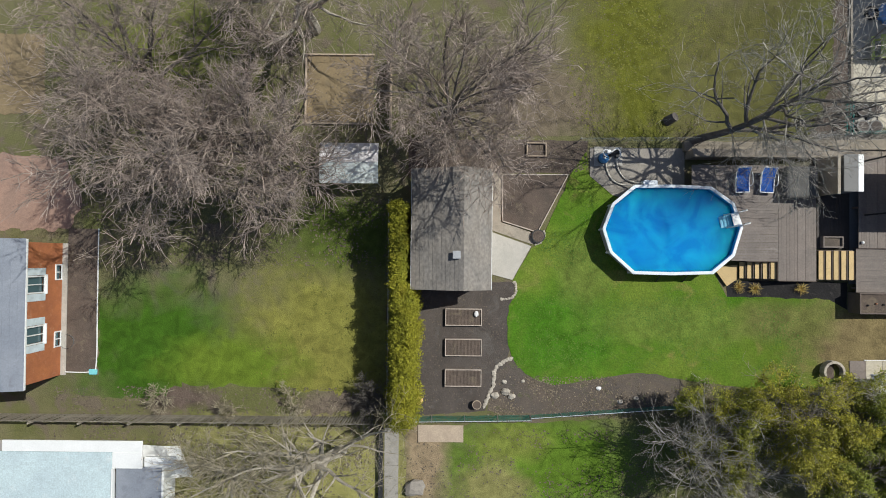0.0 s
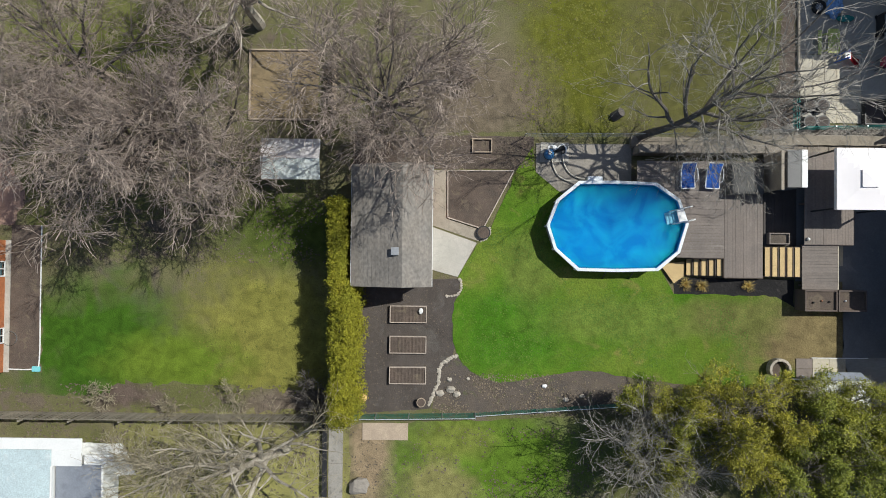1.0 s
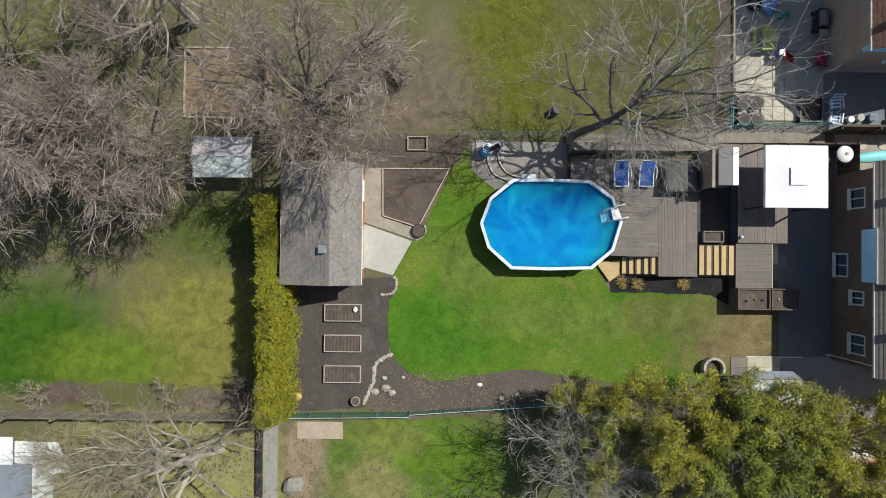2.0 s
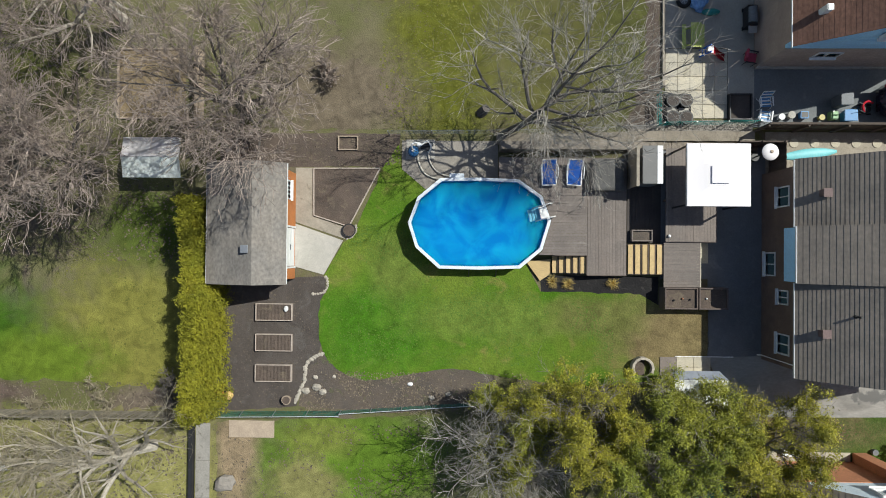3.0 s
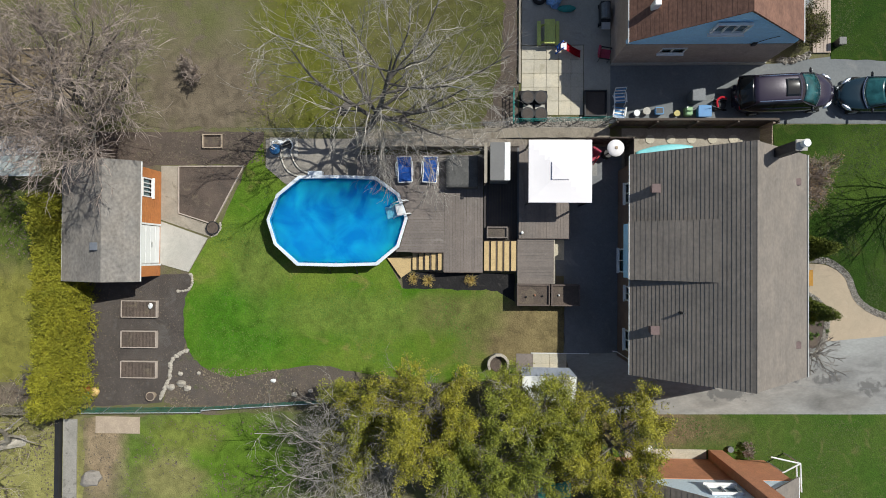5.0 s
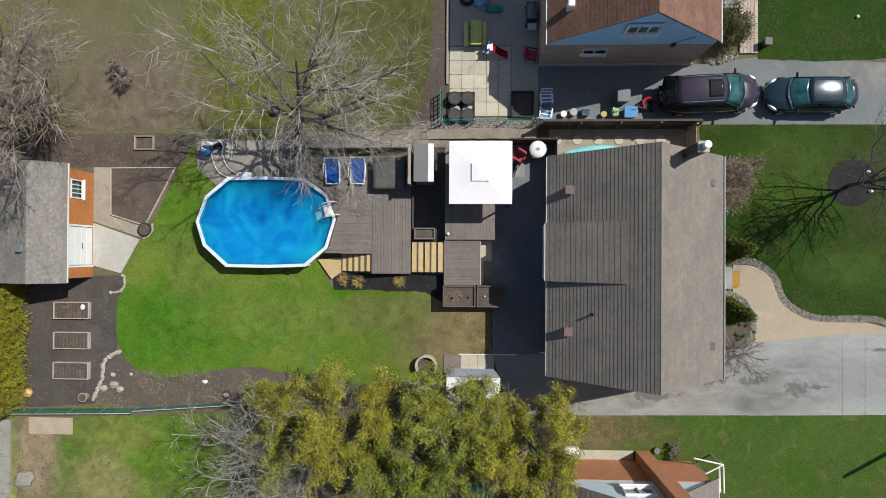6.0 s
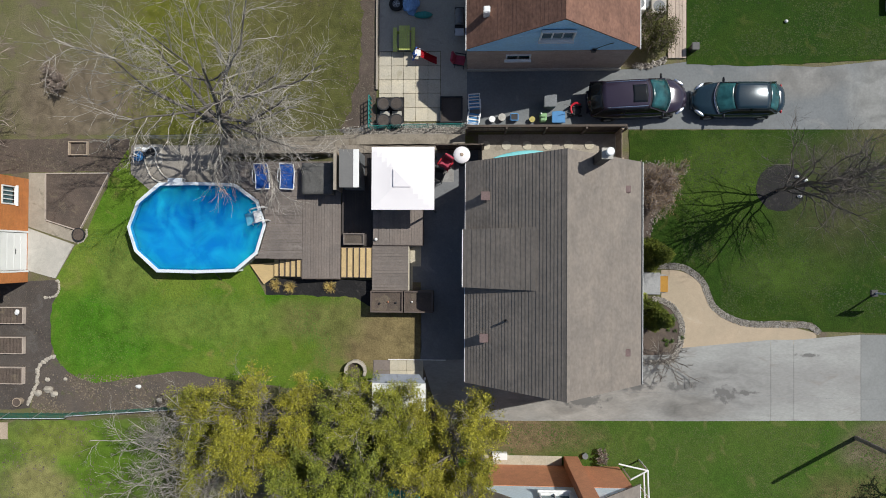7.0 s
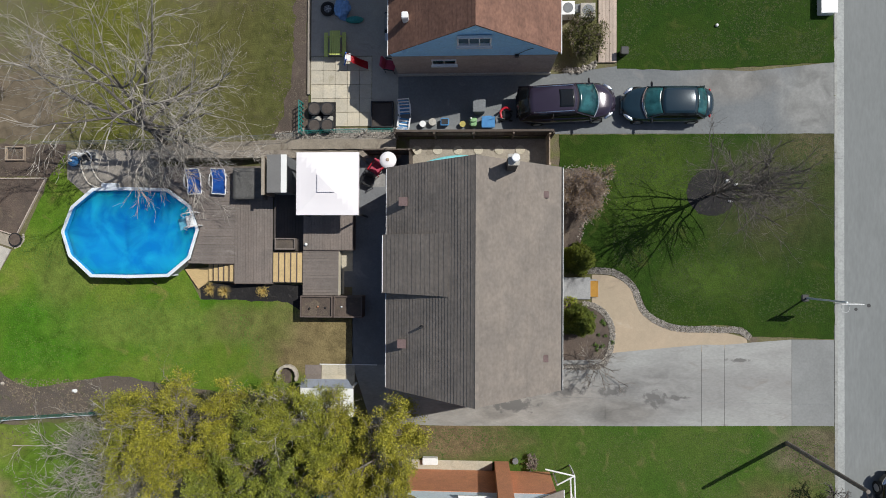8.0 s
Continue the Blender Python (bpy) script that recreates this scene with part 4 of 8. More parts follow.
def corner_house():
    """The low house with a pale flat roof."""
    h = thing("house", "low house with a pale flat roof and white terrace", "house", (-22, -13, 0))
    part("wall", box(-32, -17.6, -20, -10.5, -0.3, 2.0), WHITE, h, "white plastered wall")
    part("flat_roof", box(-32.3, -17.45, -20, -10.45, 2.0, 2.16, 0.03), PALEROOF, h, "pale blue-grey flat roof")
    part("white_eave", box(-23.3, -15.85, -10.44, -9.85, 2.02, 2.13, 0.02), WHITE, h, "broad white painted eave")
    part("white_eave", box(-17.44, -15.85, -11.3, -10.443, 2.02, 2.13, 0.02), WHITE, h, "broad white painted eave")
    part("eave_step", box(-15.84, -14.2, -11.3, -10.75, 1.7, 1.95, 0.04), WHITE, h, "lower white eave")
    part("roof_edge", box(-17.445, -17.36, -20, -11.304, 1.95, 2.22, 0.02), WHITE, h)
    part("annexe", box(-17.35, -15.0, -20, -11.5, -0.3, 1.75), WHITE, h)
    part("annexe_roof", box(-17.35, -14.9, -20, -11.31, 1.75, 1.9, 0.02), GREYROOF, h, "grey flat annexe roof")
    part("annexe_edge", box(-14.89, -14.78, -20, -11.31, 1.7, 1.95, 0.02), WHITE, h)
    layer("corner_terrace", [(-24.5, -10.7), (-23, -10.6), (-17.3, -10.6), (-17.3, -10.7), (-14.8, -10.75), (-14.0, -12.5), (-17.5, -12.5), (-24.5, -12)], 0.04, WHITE, "white painted concrete terrace", "terrace", 0.05)


main_house()
upper_house()
lower_house()
rear_house()
corner_house()


def shed():
    h = thing("shed", "garden shed with orange cladding and weathered shingle roof", "shed", (0.4, 1.5, 0))
    x0, x1, y0, y1 = -1.45, 2.3, -1.4, 4.5
    holes = [(-0.72, 1.42, 0.05, 2.1), (3.0, 3.9, 1.1, 1.95)]
    part("front_wall", wall_with_openings("x", x1 - 0.12, 0.12, y0, y1, -0.2, 2.55, holes), ORANGE, h, "orange-brown clad front wall")
    part("back_wall", box(x0, x0 + 0.12, y0, y1, -0.2, 2.55), ORANGE, h)
    for y in (y0, y1 - 0.12):
        bm = bmesh.new()
        pts = [(x0 + 0.12, -0.2), (x1 - 0.12, -0.2), (x1 - 0.12, 2.6), (1.06, 3.45), (x0 + 0.12, 2.6)]
        a = [bm.verts.new((x, y, z)) for x, z in pts]
        b = [bm.verts.new((x, y + 0.12, z)) for x, z in pts]
        bm.faces.new(a)
        bm.faces.new(b[::-1])
        for i in range(5):
            bm.faces.new((a[i], b[i], b[(i + 1) % 5], a[(i + 1) % 5]))
        bmesh.ops.recalc_face_normals(bm, faces=bm.faces[:])
        part("gable_wall", bm, ORANGE, h)
    for i in range(12):
        z = 0.05 + i * 0.205
        if z > 2.1:
            spans = ((y0, y1),)
        elif z > 0.9 and z < 2.0:
            spans = ((y0, -0.82), (1.52, 2.9), (4.0, y1))
        else:
            spans = ((y0, -0.82), (1.52, y1))
        for a, b in spans:
            part("cladding_board", box(x1 + 0.001, x1 + 0.025, a, b, z, z + 0.195, 0.004), ORANGE, h)
    d = part("garage_door", box(x1 - 0.08, x1 - 0.03, -0.70, 1.40, 0.06, 2.08, 0.01), WHITE, h, "white up-and-over door")
    for i in range(4):
        part("door_panel", box(x1 - 0.03, x1 - 0.012, -0.66, 1.36, 0.1 + i * 0.5, 0.56 + i * 0.5, 0.008), WHITE, d)
    part("door_handle", rod((x1 - 0.0, 0.2, 0.95), (x1 - 0.0, 0.5, 0.95), 0.02), BLACK, d)
    for a, b, lo, hi in ((-0.82, -0.72, 0, 2.2), (1.42, 1.52, 0, 2.2), (-0.72, 1.42, 2.1, 2.2)):
        part("door_trim", box(x1 - 0.02, x1 + 0.04, a, b, lo, hi, 0.006), WHITE, d)
    window_on(h, "x", x1, 1, 3.0, 3.9, 1.1, 1.95, bars=3)
    roof_slope(h, -1.66, 2.6, 1.06, 3.6, -1.62, 4.7, SHINGLE2, 12, 0.1)
    roof_slope(h, 2.55, 2.6, 1.06, 3.6, -1.62, 4.7, SHINGLE2, 7, 0.1, 0.008)
    v = part("roof_vent", box(0.55, 0.85, 0.05, 0.35, 3.25, 3.62, 0.02), STEEL, h, "square galvanised roof vent")
    part("vent_cap", box(0.50, 0.90, 0.0, 0.40, 3.623, 3.67, 0.01), STEEL, v)
    part("drip_edge", box(-1.69, -1.66, -1.62, 4.7, 2.52, 2.60), WHITE, h)
    part("drip_edge", box(2.55, 2.58, -1.62, 4.7, 2.52, 2.60), WHITE, h)


shed()


# ---- pool and decks ----
POOL_C, RIM, DECK_Z = (12.63, 1.72), 1.16, 1.06
POOL_RING = [(3.82, 0.15), (3.36, 1.45), (2.1, 2.34), (0, 2.42), (-2.1, 2.38), (-3.3, 1.38), (-3.82, 0.0), (-3.4, -1.3), (-2.15, -2.42), (0, -2.46), (2.2, -2.38), (3.36, -1.4)]


def ring_at(k, c=POOL_C):
    return [(c[0] + x * (1 + k / 3.8), c[1] + y * (1 + k / 2.45)) for x, y in POOL_RING]


def band(outer, inner, z0, z1):
    bm = bmesh.new()
    n = len(outer)
    v = [[bm.verts.new((*p, z)) for p in ring] for ring, z in ((outer, z0), (outer, z1), (inner, z1), (inner, z0))]
    for a, b in zip(v, v[1:] + v[:1]):
        for i in range(n):
            bm.faces.new((a[i], a[(i + 1) % n], b[(i + 1) % n], b[i]))
    bmesh.ops.recalc_face_normals(bm, faces=bm.faces[:])
    return bm


def pool():
    p = thing("pool", "oval above-ground pool with white rim and blue water", "pool", (*POOL_C, 0))
    part("pool_wall", band(ring_at(-0.06), ring_at(-0.1), 0.0, RIM - 0.06), POOLWALL, p, "grey ribbed steel pool wall")
    part("liner_wall", band(ring_at(-0.103), ring_at(-0.12), 0.05, RIM - 0.05), LINER, p, "blue vinyl liner")
    part("liner_floor", prism(ring_at(-0.11), 0.03, 0.06), LINER, p, "blue vinyl liner floor")
    out, inn = ring_at(0.06), ring_at(-0.115)
    for i in range(12):
        j = (i + 1) % 12
        bm = prism([out[i], out[j], inn[j], inn[i]], RIM - 0.06, RIM)
        bmesh.ops.bevel(bm, geom=bm.edges[:], offset=0.015, segments=1, affect="EDGES")
        part("rim_rail", bm, VINYL, p, "white vinyl top rail")
        a = Vector(out[i]) + (Vector(POOL_C) - Vector(out[i])).normalized() * 0.11
        part("rim_cap", box(a.x - 0.085, a.x + 0.085, a.y - 0.085, a.y + 0.085, RIM - 0.08, RIM + 0.015, 0.03), VINYL, p)
        part("upright", rod((*a, 0), (*a, RIM - 0.1), 0.06, 0.06, 6), VINYL, p)
    for x in (12.1, 13.6):
        part("buttress", rod((x, -0.75, 0.9), (x, -1.2, 0.02), 0.035, 0.035, 6), BLACK, p, "dark steel buttress")
    part("water", prism(ring_at(-0.125), 0.08, 0.88), WATER, p, "clear blue pool water")


POOLSTEP = mat("pool_step", (0.16, 0.50, 0.66), (0.13, 0.44, 0.6), 0.5, 2, 12, 0.05)


def pool_ladder():
    l = thing("pool_ladder", "white plastic pool steps with curved hand rails", "ladder", (16.0, 2.3, RIM))
    spin = Matrix.Translation((16.0, 2.3, 0)) @ pose(0, 0, 0, 0, 0, 14)
    for y in (-0.36, 0.36):
        pts = [spin @ Vector(c) for c in along([(0.62, y, DECK_Z), (0.6, y, 1.6), (0.35, y, 1.9), (0.0, y, 1.85), (-0.25, y, 1.4), (-0.45, y, 0.5), (-0.5, y, 0.1)], 4)]
        part("hand_rail", tube(pts, 0.035, 8), WHITE, l, "white tubular hand rail")
    for i, (x, z) in enumerate(((0.12, 1.2), (-0.24, 0.99), (-0.42, 0.93), (-0.60, 0.885), (-0.76, 0.45))):
        bm = box(x - (0.25 if i == 0 else 0.1), x + 0.13, -0.32, 0.32, z, z + 0.05, 0.012)
        bm.transform(spin)
        part("tread", bm, WHITE if i == 0 else POOLSTEP, l, "" if i == 0 else "pale teal plastic step")


def boards(x0, x1, y0, y1, z, parent, along_x=True, pitch=0.146, skip=None, board=DECK):
    """Deck boards with open joints, cut round the pool where asked."""
    a0, a1 = (y0, y1) if along_x else (x0, x1)
    n = max(1, round((a1 - a0) / pitch))
    w = (a1 - a0) / n
    rnd = random.Random(3)
    for i in range(n):
        lo, hi = a0 + i * w + 0.004, a0 + (i + 1) * w - 0.004
        s, e = (x0, x1) if along_x else (y0, y1)
        if skip:
            s = max(s, skip((lo + hi) / 2))
        dz = rnd.uniform(-0.004, 0.004)
        part("deck_board", box(s, e, lo, hi, z - 0.035 + dz, z + dz) if along_x else box(lo, hi, s, e, z - 0.035 + dz, z + dz), board, parent)


def pool_edge_x(y):
    """The pool's outer side towards the deck at that y."""
    ring = ring_at(0.09)
    best = POOL_C[0]
    for (ax, ay), (bx, by) in zip(ring, ring[1:] + ring[:1]):
        if min(ay, by) <= y <= max(ay, by) and abs(ay - by) > 1e-6:
            best = max(best, ax + (bx - ax) * (y - ay) / (by - ay))
    top = max(p[1] for p in ring)
    return best if y < top else 13.7


# deck boards in a darker copy: the gazebo's shadow is put into their colour
SHADEDECK = mat("shade_dark_boards", (0.062, 0.052, 0.047), (0.048, 0.04, 0.037), 0.75, 0.6, 12, 0.4, vary=0.1)


def decks():
    d = thing("pool_deck", "weathered brown timber pool deck in two board directions", "deck", (18, 2.5, 0.4))
    boards(13.7, 18.48, 0.03, 5.32, DECK_Z, d, True, skip=pool_edge_x)
    boards(18.49, 20.58, -1.03, 5.32, DECK_Z, d, False)
    part("fascia", box(18.49, 20.6, -1.07, -1.033, 0.75, DECK_Z + 0.003), PLANTER, d)
    part("fascia", box(18.45, 18.485, -1.03, 0.03, 0.3, DECK_Z), PLANTER, d)
    part("fascia", box(16.7, 18.45, 0.0, 0.028, 0.2, DECK_Z), PLANTER, d)
    for x in (16.8, 18.6, 20.4):
        for y in (0.15, 3.0, 5.2):
            part("post", box(x - 0.05, x + 0.05, y - 0.05, y + 0.05, ground_z(x) - 0.3, DECK_Z - 0.04), PLANTER, d)
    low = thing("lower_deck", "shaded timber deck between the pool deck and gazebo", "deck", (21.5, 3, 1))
    boards(20.62, 22.42, 0.72, 5.95, DECK_Z - 0.02, low, False, board=SHADEDECK)
    u = thing("upper_deck", "weathered brown timber deck under the gazebo", "deck", (23.7, 2, 1))
    boards(22.45, 25.08, 0.80, 5.75, 1.72, u, False)
    boards(22.40, 24.32, -1.62, 0.78, 1.60, u, True)
    part("fascia", box(22.45, 25.1, 0.765, 0.797, 1.3, 1.725), PLANTER, u)
    part("fascia", box(24.322, 24.36, -1.62, 0.76, 1.1, 1.605), SLAB, u, "pale edge board")
    part("fascia", box(25.083, 25.12, 0.80, 5.75, 1.1, 1.725), PLANTER, u)
    for x in (22.6, 24.2):
        for y in (-1.4, 0.6, 3.0, 5.5):
            part("post", box(x - 0.05, x + 0.05, y - 0.05, y + 0.05, 0.7, 1.56), PLANTER, u)


def stairs(name, label, x0, x1, y0, y1, z0, z1, n):
    s = thing(name, label, "stairs", (x0, y0, z0 - 0.2))
    w = (x1 - x0) / n
    for i in range(n):
        z = z0 + (z1 - z0) * (i + 1) / (n + 1)
        part("tread", box(x0 + i * w + 0.05, x0 + (i + 1) * w - 0.02, y0 + 0.03, y1 - 0.03, z - 0.04, z, 0.006), TREAD, s, "tan timber tread")
        part("riser", box(x0 + (i + 1) * w - 0.02, x0 + (i + 1) * w + 0.01, y0 + 0.03, y1 - 0.03, z - 0.04, z + (z1 - z0) / (n + 1) - 0.045), PLANTER, s)
    for y in (y0, y1 - 0.03):
        part("stringer", prism([(x0, y), (x1, y), (x1, y + 0.03), (x0, y + 0.03)], z0 - 0.25, [z0 + 0.02, z1 - 0.12, z1 - 0.12, z0 + 0.02]), PLANTER, s)
    return s


def landing():
    l = thing("landing", "triangular tan timber landing beside the pool", "landing", (16.2, -0.6, 0))
    part("landing_top", prism([(15.28, -0.32), (16.07, -1.41), (16.66, -0.99), (16.66, -0.20)], 0.13, 0.18), TREAD, l, "tan timber boards")
    part("landing_base", prism([(15.36, -0.34), (16.08, -1.33), (16.62, -0.95), (16.62, -0.24)], -0.1, 0.128), PLANTER, l)


def planter(x0, x1, y0, y1, z0, z1, label, wood=PLANTER, fill=SOIL, tall=0.12):
    p = thing("planter", label, "planter", ((x0 + x1) / 2, (y0 + y1) / 2, z0))
    t = 0.07
    for a in ((x0, x1, y0, y0 + t), (x0, x1, y1 - t, y1), (x0, x0 + t, y0 + t, y1 - t), (x1 - t, x1, y0 + t, y1 - t)):
        part("plank", box(*a, z0, z1, 0.008), wood, p)
    part("soil", box(x0 + t, x1 - t, y0 + t, y1 - t, z0, z1 - tall), fill, p, "bare dark soil")
    return p


pool()
pool_ladder()
decks()
stairs("stairs", "short tan timber steps down to the landing", 16.66, 18.46, -0.98, 0.0, 0.18, DECK_Z, 5)
stairs("stairs", "wide tan timber steps between the decks", 20.6, 22.38, -0.98, 0.66, DECK_Z, 1.60, 5)
landing()
planter(22.36, 24.08, -2.76, -1.63, 0.7, 1.95, "dark-stained timber planter with bare soil and stumps")
planter(24.14, 25.65, -2.76, -1.63, 0.8, 1.95, "dark-stained timber planter in the shade")
planter(20.78, 21.9, 0.80, 1.42, 0.9, 1.35, "small timber planter with dry stems", DECK, BED)
for i, (x, y) in enumerate(((22.85, -2.3), (23.3, -2.2), (23.7, -2.25), (24.55, -2.2))):
    single("flower_stub", ball((x, y, 1.87), 0.06, 1, (1, 1, 1.4), 0.3), (BLACK, TERRA, BLACK, WHITE)[i], "withered stub standing in the planter soil", "plant stub", "plant stubs")
layer("mulch_strip", [(16.1, -1.1), (22.3, -1.1), (22.3, -2.65), (21.4, -2.1), (16.15, -2.05)], 0.02, SHADEMULCH, "black mulch strip under the stairs", "mulch", 0.08)


def gazebo():
    g = thing("gazebo", "square gazebo with a white canopy and vented top", "gazebo", (24.36, 4.06, 1.72))
    cx, cy, half, z0, z1 = 24.27, 4.03, 1.545, 3.95, 4.25
    bm = bmesh.new()
    n = 13
    top, under = [], []
    for i in range(n):
        row, low = [], []
        for j in range(n):
            u, v = -1 + 2 * i / (n - 1), -1 + 2 * j / (n - 1)
            m = max(abs(u), abs(v), 0.22)
            z = z0 + (z1 - z0) * (1 - m) - 0.03 * math.sin(m * math.pi) - 0.006 * math.cos(u * 7) * math.cos(v * 7) * m
            row.append(bm.verts.new((cx + half * u, cy + half * v, z)))
            low.append(bm.verts.new((cx + half * u, cy + half * v, z - 0.012)))
        top.append(row)
        under.append(low)
    for i in range(n - 1):
        for j in range(n - 1):
            bm.faces.new((top[i][j], top[i + 1][j], top[i + 1][j + 1], top[i][j + 1]))
            bm.faces.new((under[i][j], under[i][j + 1], under[i + 1][j + 1], under[i + 1][j]))
    part("canopy", bm, CANVAS, g, "white canvas canopy")
    bm = bmesh.new()
    h = 0.44
    corners = ((-1, -1), (1, -1), (1, 1), (-1, 1))
    low, v = [[bm.verts.new((cx + h * a, cy + h * b, z1 - dz)) for a, b in corners] for dz in (0.055, 0.035)]
    top = bm.verts.new((cx, cy, z1 + 0.03))
    for i in range(4):
        bm.faces.new((v[i], v[(i + 1) % 4], top))
        bm.faces.new((low[i], low[(i + 1) % 4], v[(i + 1) % 4], v[i]))
    bm.faces.new(low[::-1])
    bmesh.ops.recalc_face_normals(bm, faces=bm.faces[:])
    part("vent_top", bm, CANVAS, g, "small raised canvas vent")
    for a, b in ((-1, -1), (1, -1), (1, 1), (-1, 1)):
        x, y = cx + a * (half - 0.08), cy + b * (half - 0.08)
        part("leg", box(x - 0.04, x + 0.04, y - 0.04, y + 0.04, 1.0 if x > 25.08 else 1.724, z0 - 0.01), BLACK, g)
    for a, b, c, d in ((-1, -1, 1, -1), (1, -1, 1, 1), (1, 1, -1, 1), (-1, 1, -1, -1)):
        part("valance", prism([(cx + a * half, cy + b * half), (cx + c * half, cy + d * half), (cx + c * (half - 0.02), cy + d * (half - 0.02)), (cx + a * (half - 0.02), cy + b * (half - 0.02))], z0 - 0.2, z0 - 0.004), CANVAS, g)


gazebo()


# ---- cars ----
def car(name, label, at, turn, length, width, height, paintwork, profile, cabin, roof_rails=False):
    """profile: (x, z) from tail to nose of the body; cabin: (x, z) of the glasshouse, tail to nose, in fractions."""
    c = thing(name, label, "car")
    half = width / 2

    def loft(stations):
        bm = bmesh.new()
        rings = []
        for x, z, w, low in stations:
            pts = [(-w, low), (-w, (low + z) * 0.52), (-w * 0.97, z - 0.10), (-w * 0.86, z), (-w * 0.4, z + 0.025), (w * 0.4, z + 0.025), (w * 0.86, z), (w * 0.97, z - 0.10), (w, (low + z) * 0.52), (w, low)]
            rings.append([bm.verts.new((x, y, zz)) for y, zz in pts])
        for p, q in zip(rings, rings[1:]):
            for i in range(9):
                bm.faces.new((p[i], q[i], q[i + 1], p[i + 1]))
        bm.faces.new(rings[0])
        bm.faces.new(rings[-1][::-1])
        bmesh.ops.recalc_face_normals(bm, faces=bm.faces[:])
        bmesh.ops.bevel(bm, geom=[e for e in bm.edges if len(e.link_faces) == 2 and e.calc_face_angle(0) > 0.6], offset=0.03, segments=2, affect="EDGES")
        return bm
    stations = []
    for i in range(29):
        u = 0.4995 * math.sin(math.pi * (i / 28 - 0.5))
        for (xa, za, _), (xb, zb, _) in zip(profile, profile[1:]):
            if xa <= u <= xb or (xa == profile[0][0] and u < xa):
                z = za + (zb - za) * (u - xa) / (xb - xa)
                break
        e = abs(2 * u)
        w = (1 - e ** (4.0 if u > 0 else 5.0)) ** (0.44 if u > 0 else 0.40)
        stations.append((u * length, z, half * max(0.32, w), 0.22 + 0.08 * e ** 8))
    part("body", loft(stations), paintwork, c, "", True)
    (a0, z0), (a1, z1), (a2, z2), (a3, z3) = cabin
    L = length
    wb, wt = half * 0.90, half * 0.74

    def surf(s, g, lift=0.0):
        """The cabin's skin: s runs rear glass, roof, windshield in thirds of 0 to 3, g across."""
        k = min(2, int(s))
        f = s - k
        a = (a0, a1, a2, a3)
        zz = (z0, z1, z2, z3)
        bow = (-0.16, -0.07, 0.13, 0.27)
        ww = (wb, wt, wt, wb)
        x = (a[k] + (a[k + 1] - a[k]) * f) * L + (bow[k] + (bow[k + 1] - bow[k]) * f) * (1 - g * g)
        z = zz[k] + (zz[k + 1] - zz[k]) * f + (0.05 * (1 - g * g) + 0.035 * math.sin(f * math.pi) if k == 1 else 0.05 * (1 - g * g) + 0.05 * math.sin(f * math.pi))
        return (x, (ww[k] + (ww[k + 1] - ww[k]) * f) * g, z + lift)

    def patch(s0, s1, g0, g1, lift, thick):
        bm = bmesh.new()
        rows = [[bm.verts.new(surf(s0 + (s1 - s0) * i / 8, g0 + (g1 - g0) * j / 8, lift)) for j in range(9)] for i in range(9)]
        for p, q in zip(rows, rows[1:]):
            for j in range(8):
                bm.faces.new((p[j], q[j], q[j + 1], p[j + 1]))
        bmesh.ops.recalc_face_normals(bm, faces=bm.faces[:])
        bmesh.ops.solidify(bm, geom=bm.faces[:], thickness=thick)
        return bm
    bm = bmesh.new()
    rows = []
    for i in range(25):
        s = i / 8
        ring = [surf(s, g / 4) for g in range(-4, 5)]
        zb = z0 + (z3 - z0) * min(1.0, max(0.0, (ring[0][0] / L - a0) / (a3 - a0))) - 0.12
        rows.append([bm.verts.new(q) for q in [(ring[0][0], -wb, zb)] + ring + [(ring[-1][0], wb, zb)]])
    for p, q in zip(rows, rows[1:]):
        for j in range(10):
            bm.faces.new((p[j], q[j], q[j + 1], p[j + 1]))
    bmesh.ops.recalc_face_normals(bm, faces=bm.faces[:])
    part("glasshouse", bm, DARKGLASS, c, "dark car windows", True)
    part("windshield", patch(2.06, 2.93, -0.93, 0.93, 0.016, 0.01), CARGLASS, c, "glass toned teal for reflected sky", True)
    part("rear_window", patch(0.08, 0.92, -0.88, 0.88, 0.016, 0.01), DARKGLASS if roof_rails else CARGLASS, c, "toned rear glass", True)
    part("roof", patch(0.96, 2.02, -1.0, 1.0, 0.03, 0.02), paintwork, c, "", True)
    if roof_rails:
        part("sunroof", patch(1.62, 1.92, -0.62, 0.62, 0.042, 0.012), DARKGLASS, c, "dark glass sunroof", True)
    part("cowl", patch(2.95, 3.0, -0.98, 0.98, 0.03, 0.012), CHROME, c, "bright strip under the windshield")
    for s in (-1, 1):
        for p, q in (((a0, z0), (a1, z1)), ((a3, z3), (a2, z2)), (((a1 + a2) / 2, (z0 + z3) / 2), ((a1 + a2) / 2, z1))):
            part("pillar", rod((p[0] * L, s * wb * 0.995, p[1]), (q[0] * L, s * wt * 1.0, q[1] + 0.02), 0.035, 0.03, 6), paintwork, c)
        x = a3 * L - 0.22
        part("wing_mirror", ball((x, s * half * 1.02, z3 + 0.08), 0.11, 2, (0.6, 1.5, 0.7)), DARKPAINT, c, "", True)
        own = ball((0, 0, 0), 0.24, 3, (1.25, 0.42, 0.35))
        own.transform(pose(L * 0.425, s * half * 0.76, 0.70, 0, 0, -s * 34))
        part("headlight", own, CHROME, c, "clear headlight", True)
        part("tail_light", ball((-L * 0.455, s * half * 0.70, 0.76), 0.13, 2, (0.4, 0.9, 0.7)), RED, c, "red tail light", True)
